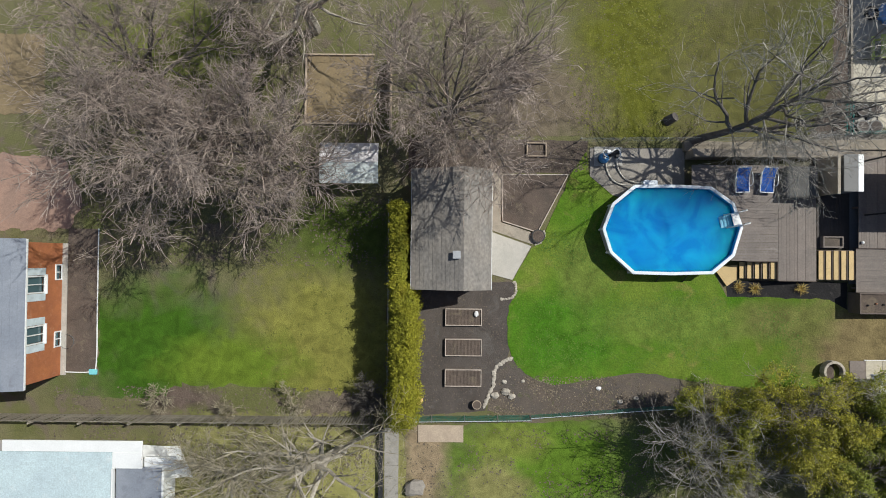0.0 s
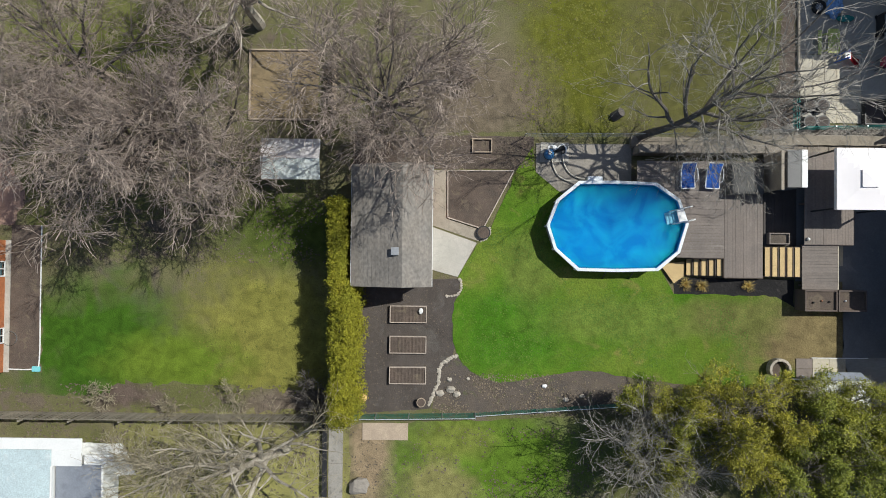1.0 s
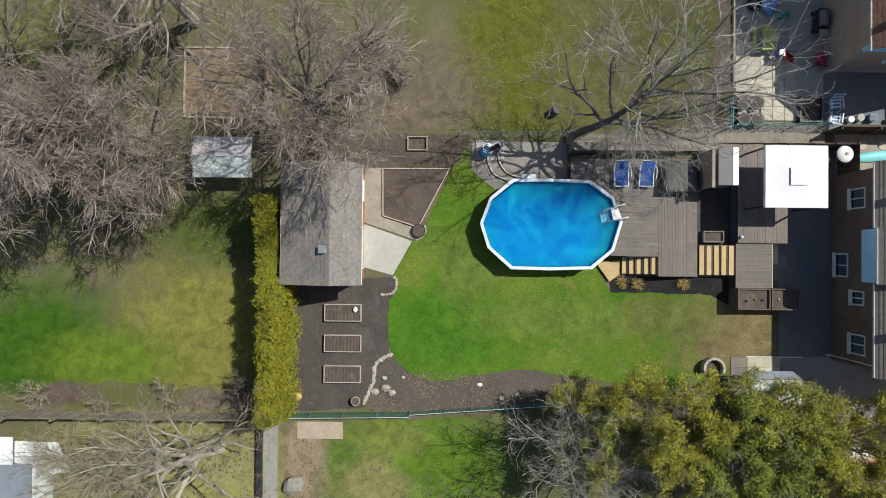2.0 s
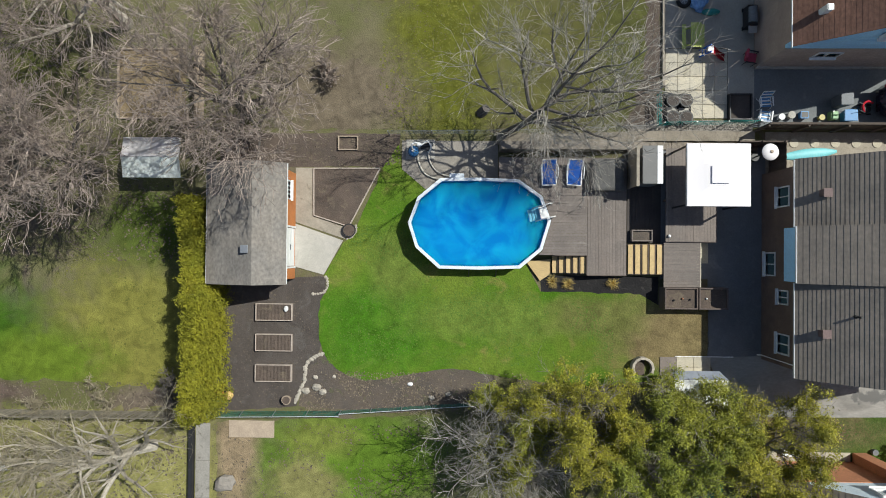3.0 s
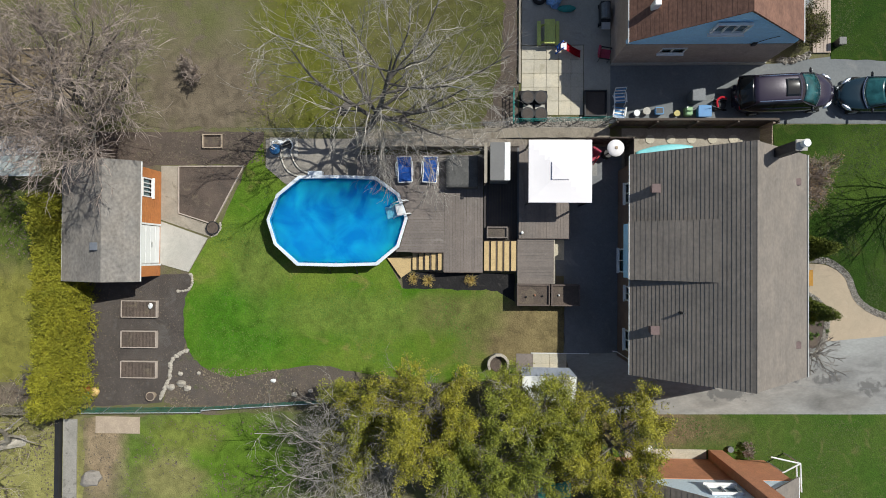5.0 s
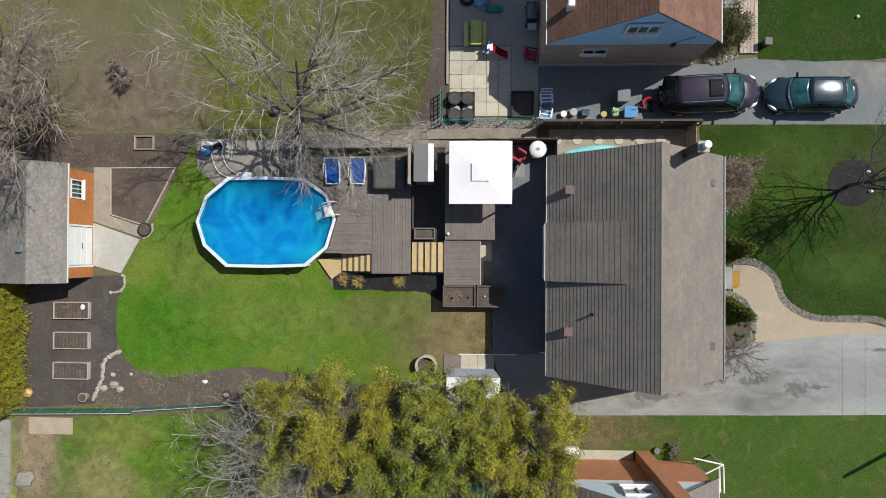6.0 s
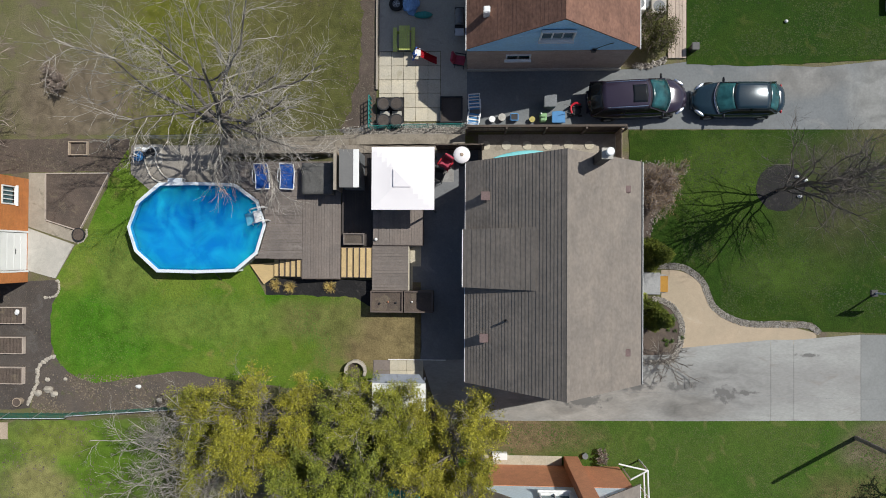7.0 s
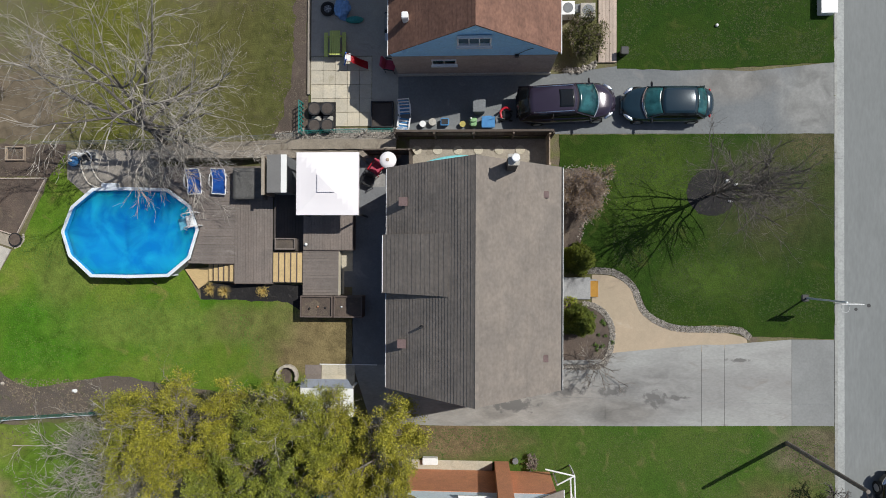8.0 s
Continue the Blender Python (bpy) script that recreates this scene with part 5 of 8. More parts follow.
        for x in (-0.29 * L, 0.31 * L):
            w = part("wheel", rod((x, s * (half - 0.21), 0.33), (x, s * (half + 0.005), 0.33), 0.33, 0.33, 20), RUBBER, c)
            part("rim", rod((x, s * (half - 0.02), 0.33), (x, s * (half + 0.012), 0.33), 0.22, 0.2, 14), STEEL, w)
        if roof_rails:
            part("roof_rail", rod((a1 * L + 0.15, s * wt * 0.9, z1 + 0.08), (a2 * L - 0.1, s * wt * 0.9, z2 + 0.08), 0.022, 0.022, 6), CHROME, c)
    part("front_bumper", box(L * 0.47, L * 0.502, -half * 0.5, half * 0.5, 0.25, 0.5, 0.02), paintwork, c)
    part("rear_bumper", box(-L * 0.502, -L * 0.47, -half * 0.58, half * 0.58, 0.28, 0.6, 0.02), paintwork, c)
    c.matrix_basis = pose(*at, 0, 0, turn)
    return c


SEDAN = [(-0.499, 0.78, 0.60), (-0.488, 0.88, 0.76), (-0.455, 0.98, 0.91), (-0.33, 1.0, 0.99), (0.0, 0.98, 1.0), (0.2, 0.95, 1.0), (0.34, 0.86, 0.97), (0.43, 0.76, 0.88), (0.475, 0.68, 0.74), (0.498, 0.56, 0.52)]
VAN = [(-0.499, 0.92, 0.70), (-0.475, 1.05, 0.88), (-0.44, 1.09, 0.96), (-0.3, 1.1, 1.0), (0.0, 1.08, 1.0), (0.22, 1.05, 0.99), (0.36, 0.97, 0.96), (0.44, 0.87, 0.88), (0.48, 0.76, 0.74), (0.499, 0.62, 0.52)]
car("car", "dark plum minivan parked on the asphalt drive", (36.2, 8.45, ground_z(36.2) + 0.02), 2.5, 5.1, 1.95, 1.75, VANPAINT, VAN,
    ((-0.475, 1.05), (-0.375, 1.66), (0.07, 1.69), (0.27, 1.04)), True)
car("car", "dark slate-blue sedan parked on the asphalt drive", (41.4, 8.4, ground_z(41.4) + 0.02), 180, 4.65, 1.82, 1.45, CARPAINT, SEDAN,
    ((-0.385, 0.98), (-0.265, 1.38), (0.075, 1.40), (0.235, 0.94)))
car("car", "black car parked at the kerb of the street", (53.15, -12.75, 0.605), 90, 4.5, 1.8, 1.45, DARKPAINT, SEDAN,
    ((-0.41, 0.97), (-0.28, 1.38), (0.10, 1.40), (0.26, 0.93)))


# ---- trees ----
class Wood:
    """Gathers tapered twigs and turns them into one mesh."""

    def __init__(self, seed):
        self.rnd = random.Random(seed)
        self.segments = []

    def limb(self, p, d, length, r0, r1, bits, wander, lift):
        """Grows one bent limb; returns its points with headings."""
        out = [(p.copy(), d.copy(), r0)]
        for i in range(bits):
            d = (d + Vector((self.rnd.gauss(0, wander), self.rnd.gauss(0, wander), self.rnd.gauss(0, wander) + lift))).normalized()
            q = p + d * (length / bits)
            ra, rb = r0 + (r1 - r0) * i / bits, r0 + (r1 - r0) * (i + 1) / bits
            self.segments.append((p, q, ra, rb))
            p = q
            out.append((p.copy(), d.copy(), rb))
        return out

    def side(self, d, angle):
        """A heading that leaves d by about that angle."""
        k = Vector((self.rnd.gauss(0, 1), self.rnd.gauss(0, 1), self.rnd.gauss(0, 1)))
        k = (k - d * k.dot(d)).normalized()
        a = radians(angle * self.rnd.uniform(0.7, 1.3))
        return (d * math.cos(a) + k * math.sin(a)).normalized()

    def mesh(self, name, segments):
        verts, faces = [], []
        for p, q, ra, rb in segments:
            n = 7 if ra > 0.08 else 5 if ra > 0.03 else 3
            d = (q - p).normalized()
            u = d.orthogonal().normalized()
            v = d.cross(u)
            b = len(verts)
            for c, r in ((p, ra), (q, rb)):
                for i in range(n):
                    t = 2 * math.pi * i / n
                    verts.append(c + u * (r * math.cos(t)) + v * (r * math.sin(t)))
            for i in range(n):
                j = (i + 1) % n
                faces.append((b + i, b + j, b + n + j, b + n + i))
        me = bpy.data.meshes.new(name)
        me.from_pydata(verts, [], faces)
        me.update()
        return me


def bare_tree(label, at, height, spread, seed, lean=(0, 0), limbs=9, branches=9, twigs=9, fine=4, bark=BARK, twig=TWIG, trunk_r=0.22, fork=0.28, stems=1, twig_r=0.011, category="tree", name="tree", upness=0.5, skirt=0, droop=0.0, wind=(0.0, 0.0)):
    """skirt: how many low level limbs reach out towards -y and +x; droop: how much the outer twigs sink; wind: which way the limbs are drawn."""
    w = Wood(seed)
    rnd = w.rnd
    z = ground_z(at[0]) - 0.05
    t = thing(name, label, category, (at[0], at[1], z))
    tips = []
    for s in range(stems):
        start = Vector((at[0] + (rnd.uniform(-0.4, 0.4) if stems > 1 else 0), at[1] + (rnd.uniform(-0.4, 0.4) if stems > 1 else 0), z))
        d = Vector((lean[0] + (rnd.gauss(0, 0.35) if stems > 1 else 0), lean[1] + (rnd.gauss(0, 0.35) if stems > 1 else 0), 1)).normalized()
        tips.append(w.limb(start, d, height * 0.62, trunk_r, trunk_r * 0.16, 9, 0.06, 0.03))
    for axis in tips:
        for i in range(limbs):
            f = fork + (1 - fork) * (i + rnd.random() * 0.6) / limbs
            k = min(len(axis) - 1, max(1, int(f * (len(axis) - 1) + 0.5)))
            p, d, r = axis[k]
            reach = spread * (1.05 - 0.45 * f) * rnd.uniform(0.75, 1.15)
            turn = i * 2.4 + rnd.uniform(-0.5, 0.5)
            h = Vector((math.cos(turn), math.sin(turn), upness * rnd.uniform(0.6, 1.5)))
            h = (h + d * 0.4 + Vector((*wind, 0.0))).normalized()
            limb = w.limb(p, h, reach, min(r * 0.75, trunk_r * 0.5), 0.022, 8, 0.12, 0.05)
            for j in range(branches):
                g = 0.2 + 0.8 * (j + rnd.random()) / branches
                p2, d2, r2 = limb[min(8, max(1, int(g * 8)))]
                br = w.limb(p2, w.side(d2, 48), reach * 0.42 * (1.15 - 0.5 * g) * rnd.uniform(0.7, 1.2), max(0.016, r2 * 0.6), 0.011, 5, 0.15, 0.05 - droop)
                for m in range(twigs):
                    g2 = 0.15 + 0.85 * (m + rnd.random()) / twigs
                    p3, d3, r3 = br[min(5, max(1, int(g2 * 5 + 0.5)))]
                    tw = w.limb(p3, w.side(d3, 42), reach * 0.2 * rnd.uniform(0.5, 1.2), twig_r, twig_r * 0.7, 3, 0.16, 0.03 - droop)
                    for o in range(fine):
                        p4, d4, _ = tw[rnd.randint(1, 3)]
                        w.limb(p4, w.side(d4, 38), reach * 0.10 * rnd.uniform(0.5, 1.3), twig_r * 0.75, twig_r * 0.5, 2, 0.15, 0.02)
    for i in range(skirt):
        p, d, r = tips[0][rnd.randint(3, 5)]
        f = i / max(1, skirt - 1)
        turn = -1.7 + 1.55 * f + rnd.uniform(-0.15, 0.15)
        limb = w.limb(p, Vector((math.cos(turn), math.sin(turn), 0.10)).normalized(), spread * (0.18 + 0.50 * f) * rnd.uniform(0.9, 1.1), 0.034, 0.012, 8, 0.12, -0.02)
        for j in range(9):
            p2, d2, _ = limb[min(8, 1 + j)]
            br = w.limb(p2, w.side(d2, 40), rnd.uniform(0.9, 1.8), 0.016, 0.010, 5, 0.14, -0.04)
            for m in range(7):
                p3, d3, _ = br[rnd.randint(1, 5)]
                tw = w.limb(p3, w.side(d3, 35), rnd.uniform(0.5, 1.2), twig_r, twig_r * 0.7, 3, 0.14, -0.06)
                for o in range(2):
                    p4, d4, _ = tw[rnd.randint(1, 3)]
                    w.limb(p4, w.side(d4, 35), rnd.uniform(0.3, 0.6), twig_r * 0.75, twig_r * 0.5, 2, 0.15, -0.05)
    thick = [s for s in w.segments if s[2] > 0.035]
    thin = [s for s in w.segments if s[2] <= 0.035]
    for nm, segs, material in (("trunk", thick, bark), ("crown", thin, twig)):
        me = w.mesh(nm, segs)
        me.materials.append(material)
        ob = new(nm, me)
        ob.parent = t
        ob.matrix_parent_inverse = t.matrix_basis.inverted()
    return t, [s[1] for s in thin]


def leaves(points, count, size, scatter, seed, shape=(1.0, 0.45)):
    """Small folded leaves scattered round the points."""
    rnd = np.random.default_rng(seed)
    pts = np.array([tuple(p) for p in points])
    c = pts[rnd.integers(0, len(pts), count)] + rnd.normal(0, scatter, (count, 3))
    up = rnd.normal(0, 0.8, (count, 3)) + np.array([0, 0, 0.8])
    up /= np.linalg.norm(up, axis=1)[:, None]
    a = np.cross(up, rnd.normal(0, 1, (count, 3)))
    a /= np.linalg.norm(a, axis=1)[:, None]
    b = np.cross(up, a)
    s = size * rnd.uniform(0.6, 1.4, (count, 1))
    v = np.stack([c - a * s * shape[0], c - b * s * shape[1], c + a * s * shape[0], c + b * s * shape[1]], 1).reshape(-1, 3)
    me = bpy.data.meshes.new("foliage")
    me.from_pydata(v.tolist(), [], np.arange(count * 4).reshape(-1, 4).tolist())
    me.update()
    return me


def leafy(tree, points, count, size, scatter, material, seed, label=""):
    me = leaves(points, count, size, scatter, seed)
    me.materials.append(material)
    ob = new("foliage", me)
    ob.parent = tree
    ob.matrix_parent_inverse = tree.matrix_basis.inverted()
    return tagged(ob, label) if label else ob


bare_tree("tall leafless tree leaning over the pool deck", (14.0, 6.8), 15.5, 7.6, 11, (0.44, 0.02), 15, 9, 6, 3, BARK, GREYTWIG, 0.23, 0.3, upness=0.3, twig_r=0.0085, skirt=6, droop=0.015, wind=(0.38, 0.08))
bare_tree("broad leafless tree with dense brown twigs", (-9.0, 4.6), 12.0, 6.4, 12, (0.05, 0), 14, 10, 11, 4, BARK, TWIG, 0.24, 0.2, upness=0.5, twig_r=0.0135)
bare_tree("broad leafless tree with dense brown twigs", (-13.3, 5.0), 12.0, 7.0, 42, (0, 0), 14, 10, 11, 4, BARK, TWIG, 0.26, 0.2, upness=0.5, twig_r=0.0135)
bare_tree("leafless tree at the rear of the yard", (-16.0, 9.8), 9.5, 7.6, 43, (0.1, 0), 14, 11, 10, 4, BARK, TWIG, 0.2, 0.2)
bare_tree("tall leafless tree with pale upper limbs", (-7.4, 13.0), 12.0, 8.2, 13, (0.05, -0.05), 14, 10, 9, 4, PALEBARK, TWIG, 0.34, 0.3)
bare_tree("leafless tree overhanging the shed roof", (-0.2, 7.8), 12.0, 7.8, 14, (0.10, -0.08), 15, 11, 10, 4, BARK, TWIG, 0.24, 0.25, twig_r=0.014)
bare_tree("pale-barked leafless tree behind the rear fence", (-5.6, -10.9), 8.0, 6.6, 15, (-0.42, 0.05), 12, 9, 8, 3, PALEBARK, PALETWIG, 0.34, 0.22, twig_r=0.008)
bare_tree("pale-barked leafless tree behind the rear fence", (-11.2, -12.0), 7.5, 6.0, 45, (0.08, 0.05), 12, 9, 8, 3, PALEBARK, PALETWIG, 0.17, 0.2, twig_r=0.008)
bare_tree("many-stemmed leafless tree at the lower fence", (14.4, -11.0), 9.0, 4.8, 16, (0.0, 0.0), 6, 6, 5, 3, BARK, GREYTWIG, 0.06, 0.2, 8, 0.0065, upness=0.9)
bare_tree("young leafless tree in a ring of mulch", (43.79, 3.76), 12.5, 4.8, 17, (0.03, 0.0), 20, 8, 6, 2, BARK, BARK, 0.11, 0.06, twig_r=0.006, upness=2.0, wind=(0.12, 0.0))


SPRING = [leaf_material("spring_leaves", (0.080, 0.094, 0.010), (0.38, 0.38, 0.034)), leaf_material("golden_leaves", (0.108, 0.108, 0.010), (0.45, 0.41, 0.034)), leaf_material("green_leaves", (0.054, 0.076, 0.009), (0.31, 0.335, 0.03))]
for k, (x, y, h, sp, n) in enumerate(((14.6, -8.8, 6.0, 3.5, 1900), (17.6, -8.5, 7.4, 4.6, 2500), (20.6, -10.4, 7.0, 4.8, 2300), (23.3, -7.8, 6.4, 3.5, 1900), (26.3, -9.2, 6.6, 4.2, 2300))):
    tr, pts = bare_tree("budding tree with yellow-green spring leaves", (x, y), h, sp, 20 + k, (0, 0.03), 12, 9, 7, 2, MIDBARK, GREYTWIG if k == 3 else MIDBARK, 0.16, 0.22)
    pts = [q for q in pts if noise.noise(Vector(q) * 0.8 + Vector((k * 5, 0, 0))) > -0.04]
    rnd = random.Random(90 + k)
    clumps = [rnd.choice(pts) for _ in range(int(n * 0.66))]
    leafy(tr, clumps, n * 34, 0.045, 0.125, SPRING[(0, 1, 2, 0, 1)[k]], 30 + k, "yellow-green spring leaves")


def bush(label, at, height, spread, seed, twig=TWIG, stems=7, name="shrub"):
    return bare_tree(label, at, height, spread, seed, (0, 0), 4, 6, 6, 2, BARK, twig, 0.03, 0.15, stems, 0.008, "shrub", name, 0.9)


bush("small leafless shrub on the upper lawn", (4.15, 9.9), 1.8, 0.9, 51)
bush("dark twiggy shrub at the foot of the hedge", (-4.2, -7.6), 2.6, 1.6, 52, BARK)
for k, (x, y) in enumerate(((-15.8, -8.1), (-12.2, -8.2), (-8.4, -8.2))):
    bush("thin pale twiggy shrub along the rear fence", (x, y), 1.2, 1.3, 53 + k, PALETWIG, 2)
bare_tree("bare branching shrub beside the drive", (37.3, -5.4), 1.3, 2.1, 57, (0.3, 0.0), 4, 5, 3, 1, BARK, MIDBARK, 0.03, 0.15, 3, 0.007, "shrub", "shrub", 0.4)
_, pts = bush("russet ornamental shrub against the house front", (37.1, 3.9), 2.6, 1.5, 58, TWIG, 14)
leafy(_, pts, 5500, 0.032, 0.10, leaf_material("russet_leaves", (0.11, 0.06, 0.035), (0.36, 0.24, 0.11)), 59, "dry russet leaves")
_, pts = bush("dense green shrub beside the neighbouring house", (37.0, 11.5), 2.0, 1.2, 60, TWIG, 10)
leafy(_, pts, 11000, 0.045, 0.12, mat("olive_leaves", (0.115, 0.115, 0.04), (0.05, 0.055, 0.02), 0.8, 1.0, 6, 0.0, spec=0.1), 61, "small olive leaves")


def evergreen(at, height, wide, seed, label):
    """A conical evergreen: stem and dense scale leaves."""
    z = ground_z(at[0])
    t = thing("evergreen", label, "shrub", (*at, z))
    rnd = random.Random(seed)
    w = Wood(seed)
    w.limb(Vector((*at, z - 0.05)), Vector((0, 0, 1)), height * 0.8, 0.05, 0.015, 5, 0.04, 0.1)
    pts = []
    for _ in range(1500):
        f, a = 1 - math.sqrt(rnd.random()), rnd.uniform(0, 6.283)
        r = wide * (1 - f) ** 0.75 * rnd.uniform(0.72, 1.0) * (1 + 0.12 * math.sin(a * 5 + f * 9))
        pts.append(Vector((at[0] + r * math.cos(a), at[1] + r * math.sin(a), z + 0.1 + f * height)))
    me = w.mesh("stem", w.segments)
    me.materials.append(BARK)
    ob = new("stem", me)
    ob.parent, ob.matrix_parent_inverse = t, t.matrix_basis.inverted()
    leafy(t, pts, 16000, 0.045, 0.05, SHRUB, seed, "dense green needles")


evergreen((36.85, 0.35), 4.4, 0.82, 71, "tall conical green evergreen beside the porch")
evergreen((36.85, -2.8), 4.4, 0.82, 72, "tall conical green evergreen beside the porch")


def hedge():
    t = thing("hedge", "tall yellow-green cedar hedge beside the shed", "hedge", (-2.2, -3.4, 0))
    rnd = random.Random(5)
    w = Wood(5)
    pts = []
    y = -8.4
    while y < 3.0:
        tall = rnd.uniform(3.3, 4.1)
        near_shed = y > -1.7
        x = -2.35 if near_shed else -2.05
        w.limb(Vector((x + rnd.uniform(-0.1, 0.1), y, -0.05)), Vector((0, 0, 1)), tall, 0.05, 0.012, 6, 0.04, 0.1)
        wide = (0.62 if near_shed else 0.98) * rnd.uniform(0.82, 1.12)
        for _ in range(560):
            f = rnd.random() ** 0.8
            a = rnd.uniform(0, 6.28)
            r = wide * (1 - 0.5 * f ** 2) * math.sqrt(rnd.random())
            pts.append(Vector((x + r * math.cos(a), y + r * 0.7 * math.sin(a), 0.15 + f * tall)))
        y += 0.5
    me = w.mesh("stem", w.segments)
    me.materials.append(BARK)
    ob = new("stem", me)
    ob.parent, ob.matrix_parent_inverse = t, t.matrix_basis.inverted()
    leafy(t, pts, 100000, 0.055, 0.07, HEDGE, 6, "yellow-green scale leaves")


hedge()


# ---- back garden ----
def raised_bed(y0, y1, label):
    b = thing("raised_bed", label, "raised bed", (1.2, (y0 + y1) / 2, 0), "raised beds in the mulch")
    x0, x1, t = 0.17, 2.23, 0.045
    for a in ((x0, x1, y0, y0 + t), (x0, x1, y1 - t, y1), (x0, x0 + t, y0 + t, y1 - t), (x1 - t, x1, y0 + t, y1 - t)):
        part("plank", box(*a, 0.0, 0.26, 0.006), BEDWOOD, b, "pale weathered plank")
    bm = bmesh.new()
    n, m = 20, 10
    g = [[bm.verts.new((x0 + t + (x1 - x0 - 2 * t) * i / n, y0 + t + (y1 - y0 - 2 * t) * j / m, 0.19 + 0.03 * noise.noise((i * 0.6, j * 0.6, y0)) + (0.018 if i % 2 else 0))) for j in range(m + 1)] for i in range(n + 1)]
    for i in range(n):
        for j in range(m):
            bm.faces.new((g[i][j], g[i + 1][j], g[i + 1][j + 1], g[i][j + 1]))
    part("soil", bm, SOIL, b, "raked brown soil")


BEDWOOD = mat("bed_wood", (0.50, 0.42, 0.36), (0.42, 0.35, 0.30), 0.85, 1.5, 18, 0.3)
for y in (-3.78, -5.49, -7.20):
    raised_bed(y, y + 0.96, "timber-edged raised bed of bare raked soil")
single("white_sack", ball((1.92, -3.1, 0.3), 0.16, 2, (0.8, 1.1, 0.6), 0.3), WHITE, "small white sack lying on the raised bed", "sack")


def stone_mesh(name, seed, material, squash=0.6):
    me = bpy.data.meshes.new(name)
    bm = bmesh.new()
    bmesh.ops.create_icosphere(bm, subdivisions=1, radius=1)
    for v in bm.verts:
        v.co *= 1 + 0.35 * noise.noise(v.co * 1.3 + Vector((seed * 3.1, 0, 0)))
        v.co.z *= squash
    bm.to_mesh(me)
    bm.free()
    me.materials.append(material)
    return me


STONES = [stone_mesh("stone", k, STONE) for k in range(4)]


def stone_row(name, label, points, step, size, seed, jitter=0.06):
    rnd = random.Random(seed)
    row = thing(name, label, "stone edging", (*points[0], ground_z(points[0][0])))
    path = along([Vector(p) for p in points], 8)
    d = 0.0
    for a, b in zip(path, path[1:]):
        gap = math.hypot(b[0] - a[0], b[1] - a[1])
        d += gap
        if d >= step:
            d = 0
            s = size * rnd.uniform(0.75, 1.25)
            m = pose(b[0] + rnd.uniform(-jitter, jitter), b[1] + rnd.uniform(-jitter, jitter), ground_z(b[0]) + s * 0.3, 0, 0, rnd.uniform(0, 360)) @ Matrix.Diagonal((s * 1.25, s, s, 1))
            piece("stone", rnd.choice(STONES), row, m)
    return row


stone_row("stone_edging", "line of pale stones between mulch and planting bed", [(4.05, -5.6), (3.5, -5.8), (3.0, -6.3), (2.95, -7.0), (2.7, -7.7), (2.4, -8.4)], 0.07, 0.10, 1, 0.035)
stone_row("stone_edging", "pale curved stone edging beside the shed apron", [(3.95, -1.2), (4.15, -1.45), (4.15, -1.9), (3.9, -2.2), (3.35, -2.28)], 0.10, 0.075, 2, 0.015)
stone_row("stone_edging", "pale curved stone edging round a dark pot", [(5.1, 0.8), (5.55, 1.0), (5.75, 1.35), (5.7, 1.65)], 0.10, 0.075, 3, 0.015)
for x, y, r, mt, lb in ((3.02, -7.7, 0.2, STONE, "rounded pale boulder in the planting bed"), (3.62, -7.5, 0.22, STONE, "rounded pale boulder in the planting bed"), (3.95, -7.75, 0.18, STONE, "rounded pale boulder in the planting bed"), (3.55, -6.95, 0.13, STONE, "small pale stone in the planting bed"),
                        (8.89, -7.26, 0.13, WHITE, "white stone in the planting bed"), (11.0, -7.8, 0.12, STONE, "small pale stone in the planting bed"), (-1.47, -12.95, 0.5, PAD, "large brown earthy boulder beside the paved path"), (4.6, -6.9, 0.1, STONE, "small pale stone in the planting bed"), (10.1, -8.0, 0.14, GRAVEL, "grey stone in the planting bed")):
    single("boulder", ball((x, y, r * 0.35 + ground_z(x)), r, 2, (1.2, 0.9, 0.65), 0.5), mt, lb, "stone", "stones in the beds")


def pot(x, y, r, h, material, label, fill=SOIL):
    z = ground_z(x)
    p = thing("plant_pot", label, "pot", (x, y, z))
    part("pot_body", rod((x, y, z), (x, y, z + h), r * 0.8, r, 16), material, p)
    part("pot_rim", rod((x, y, z + h - 0.05), (x, y, z + h + 0.005), r * 1.07, r * 1.07, 16), material, p)
    part("soil", rod((x, y, z + h - 0.02), (x, y, z + h + 0.012), r * 0.9, r * 0.9, 14), fill, p)


pot(1.98, -8.19, 0.24, 0.35, PALEWOOD, "round pale pot at the end of the stone row")
OT = thing("orange_tub", "broken orange tub lying at the hedge foot", "tub", (-1.87, -7.85, 0))
part("shell", rod((-2.12, -7.9, 0.16), (-1.66, -7.8, 0.18), 0.15, 0.19, 14), mat("orange_plastic", (0.55, 0.16, 0.05), (0.48, 0.14, 0.05), 0.5, 3, 14, 0.1), OT)
part("rim", tube([(-1.66 + 0.02 * math.sin(k), -7.8 + 0.2 * math.cos(k * math.pi / 6), 0.19 + 0.2 * math.sin(k * math.pi / 6)) for k in range(13)], 0.015, 5), TERRA, OT)
pot(5.38, 1.32, 0.36, 0.22, BLACK, "wide black pot at the tip of the garden bed")
single("garden_ornament", ball((-1.3, -8.0, 0.2), 0.26, 2, (1, 1, 0.8), 0.25), mat("ochre_glaze", (0.62, 0.42, 0.16), (0.55, 0.36, 0.14), 0.6, 2, 12, 0.1), "round ochre garden ornament on the mulch", "ornament")
CAN = thing("watering_can", "teal plastic watering can on the mulch", "watering can", (-1.85, -8.25, 0))
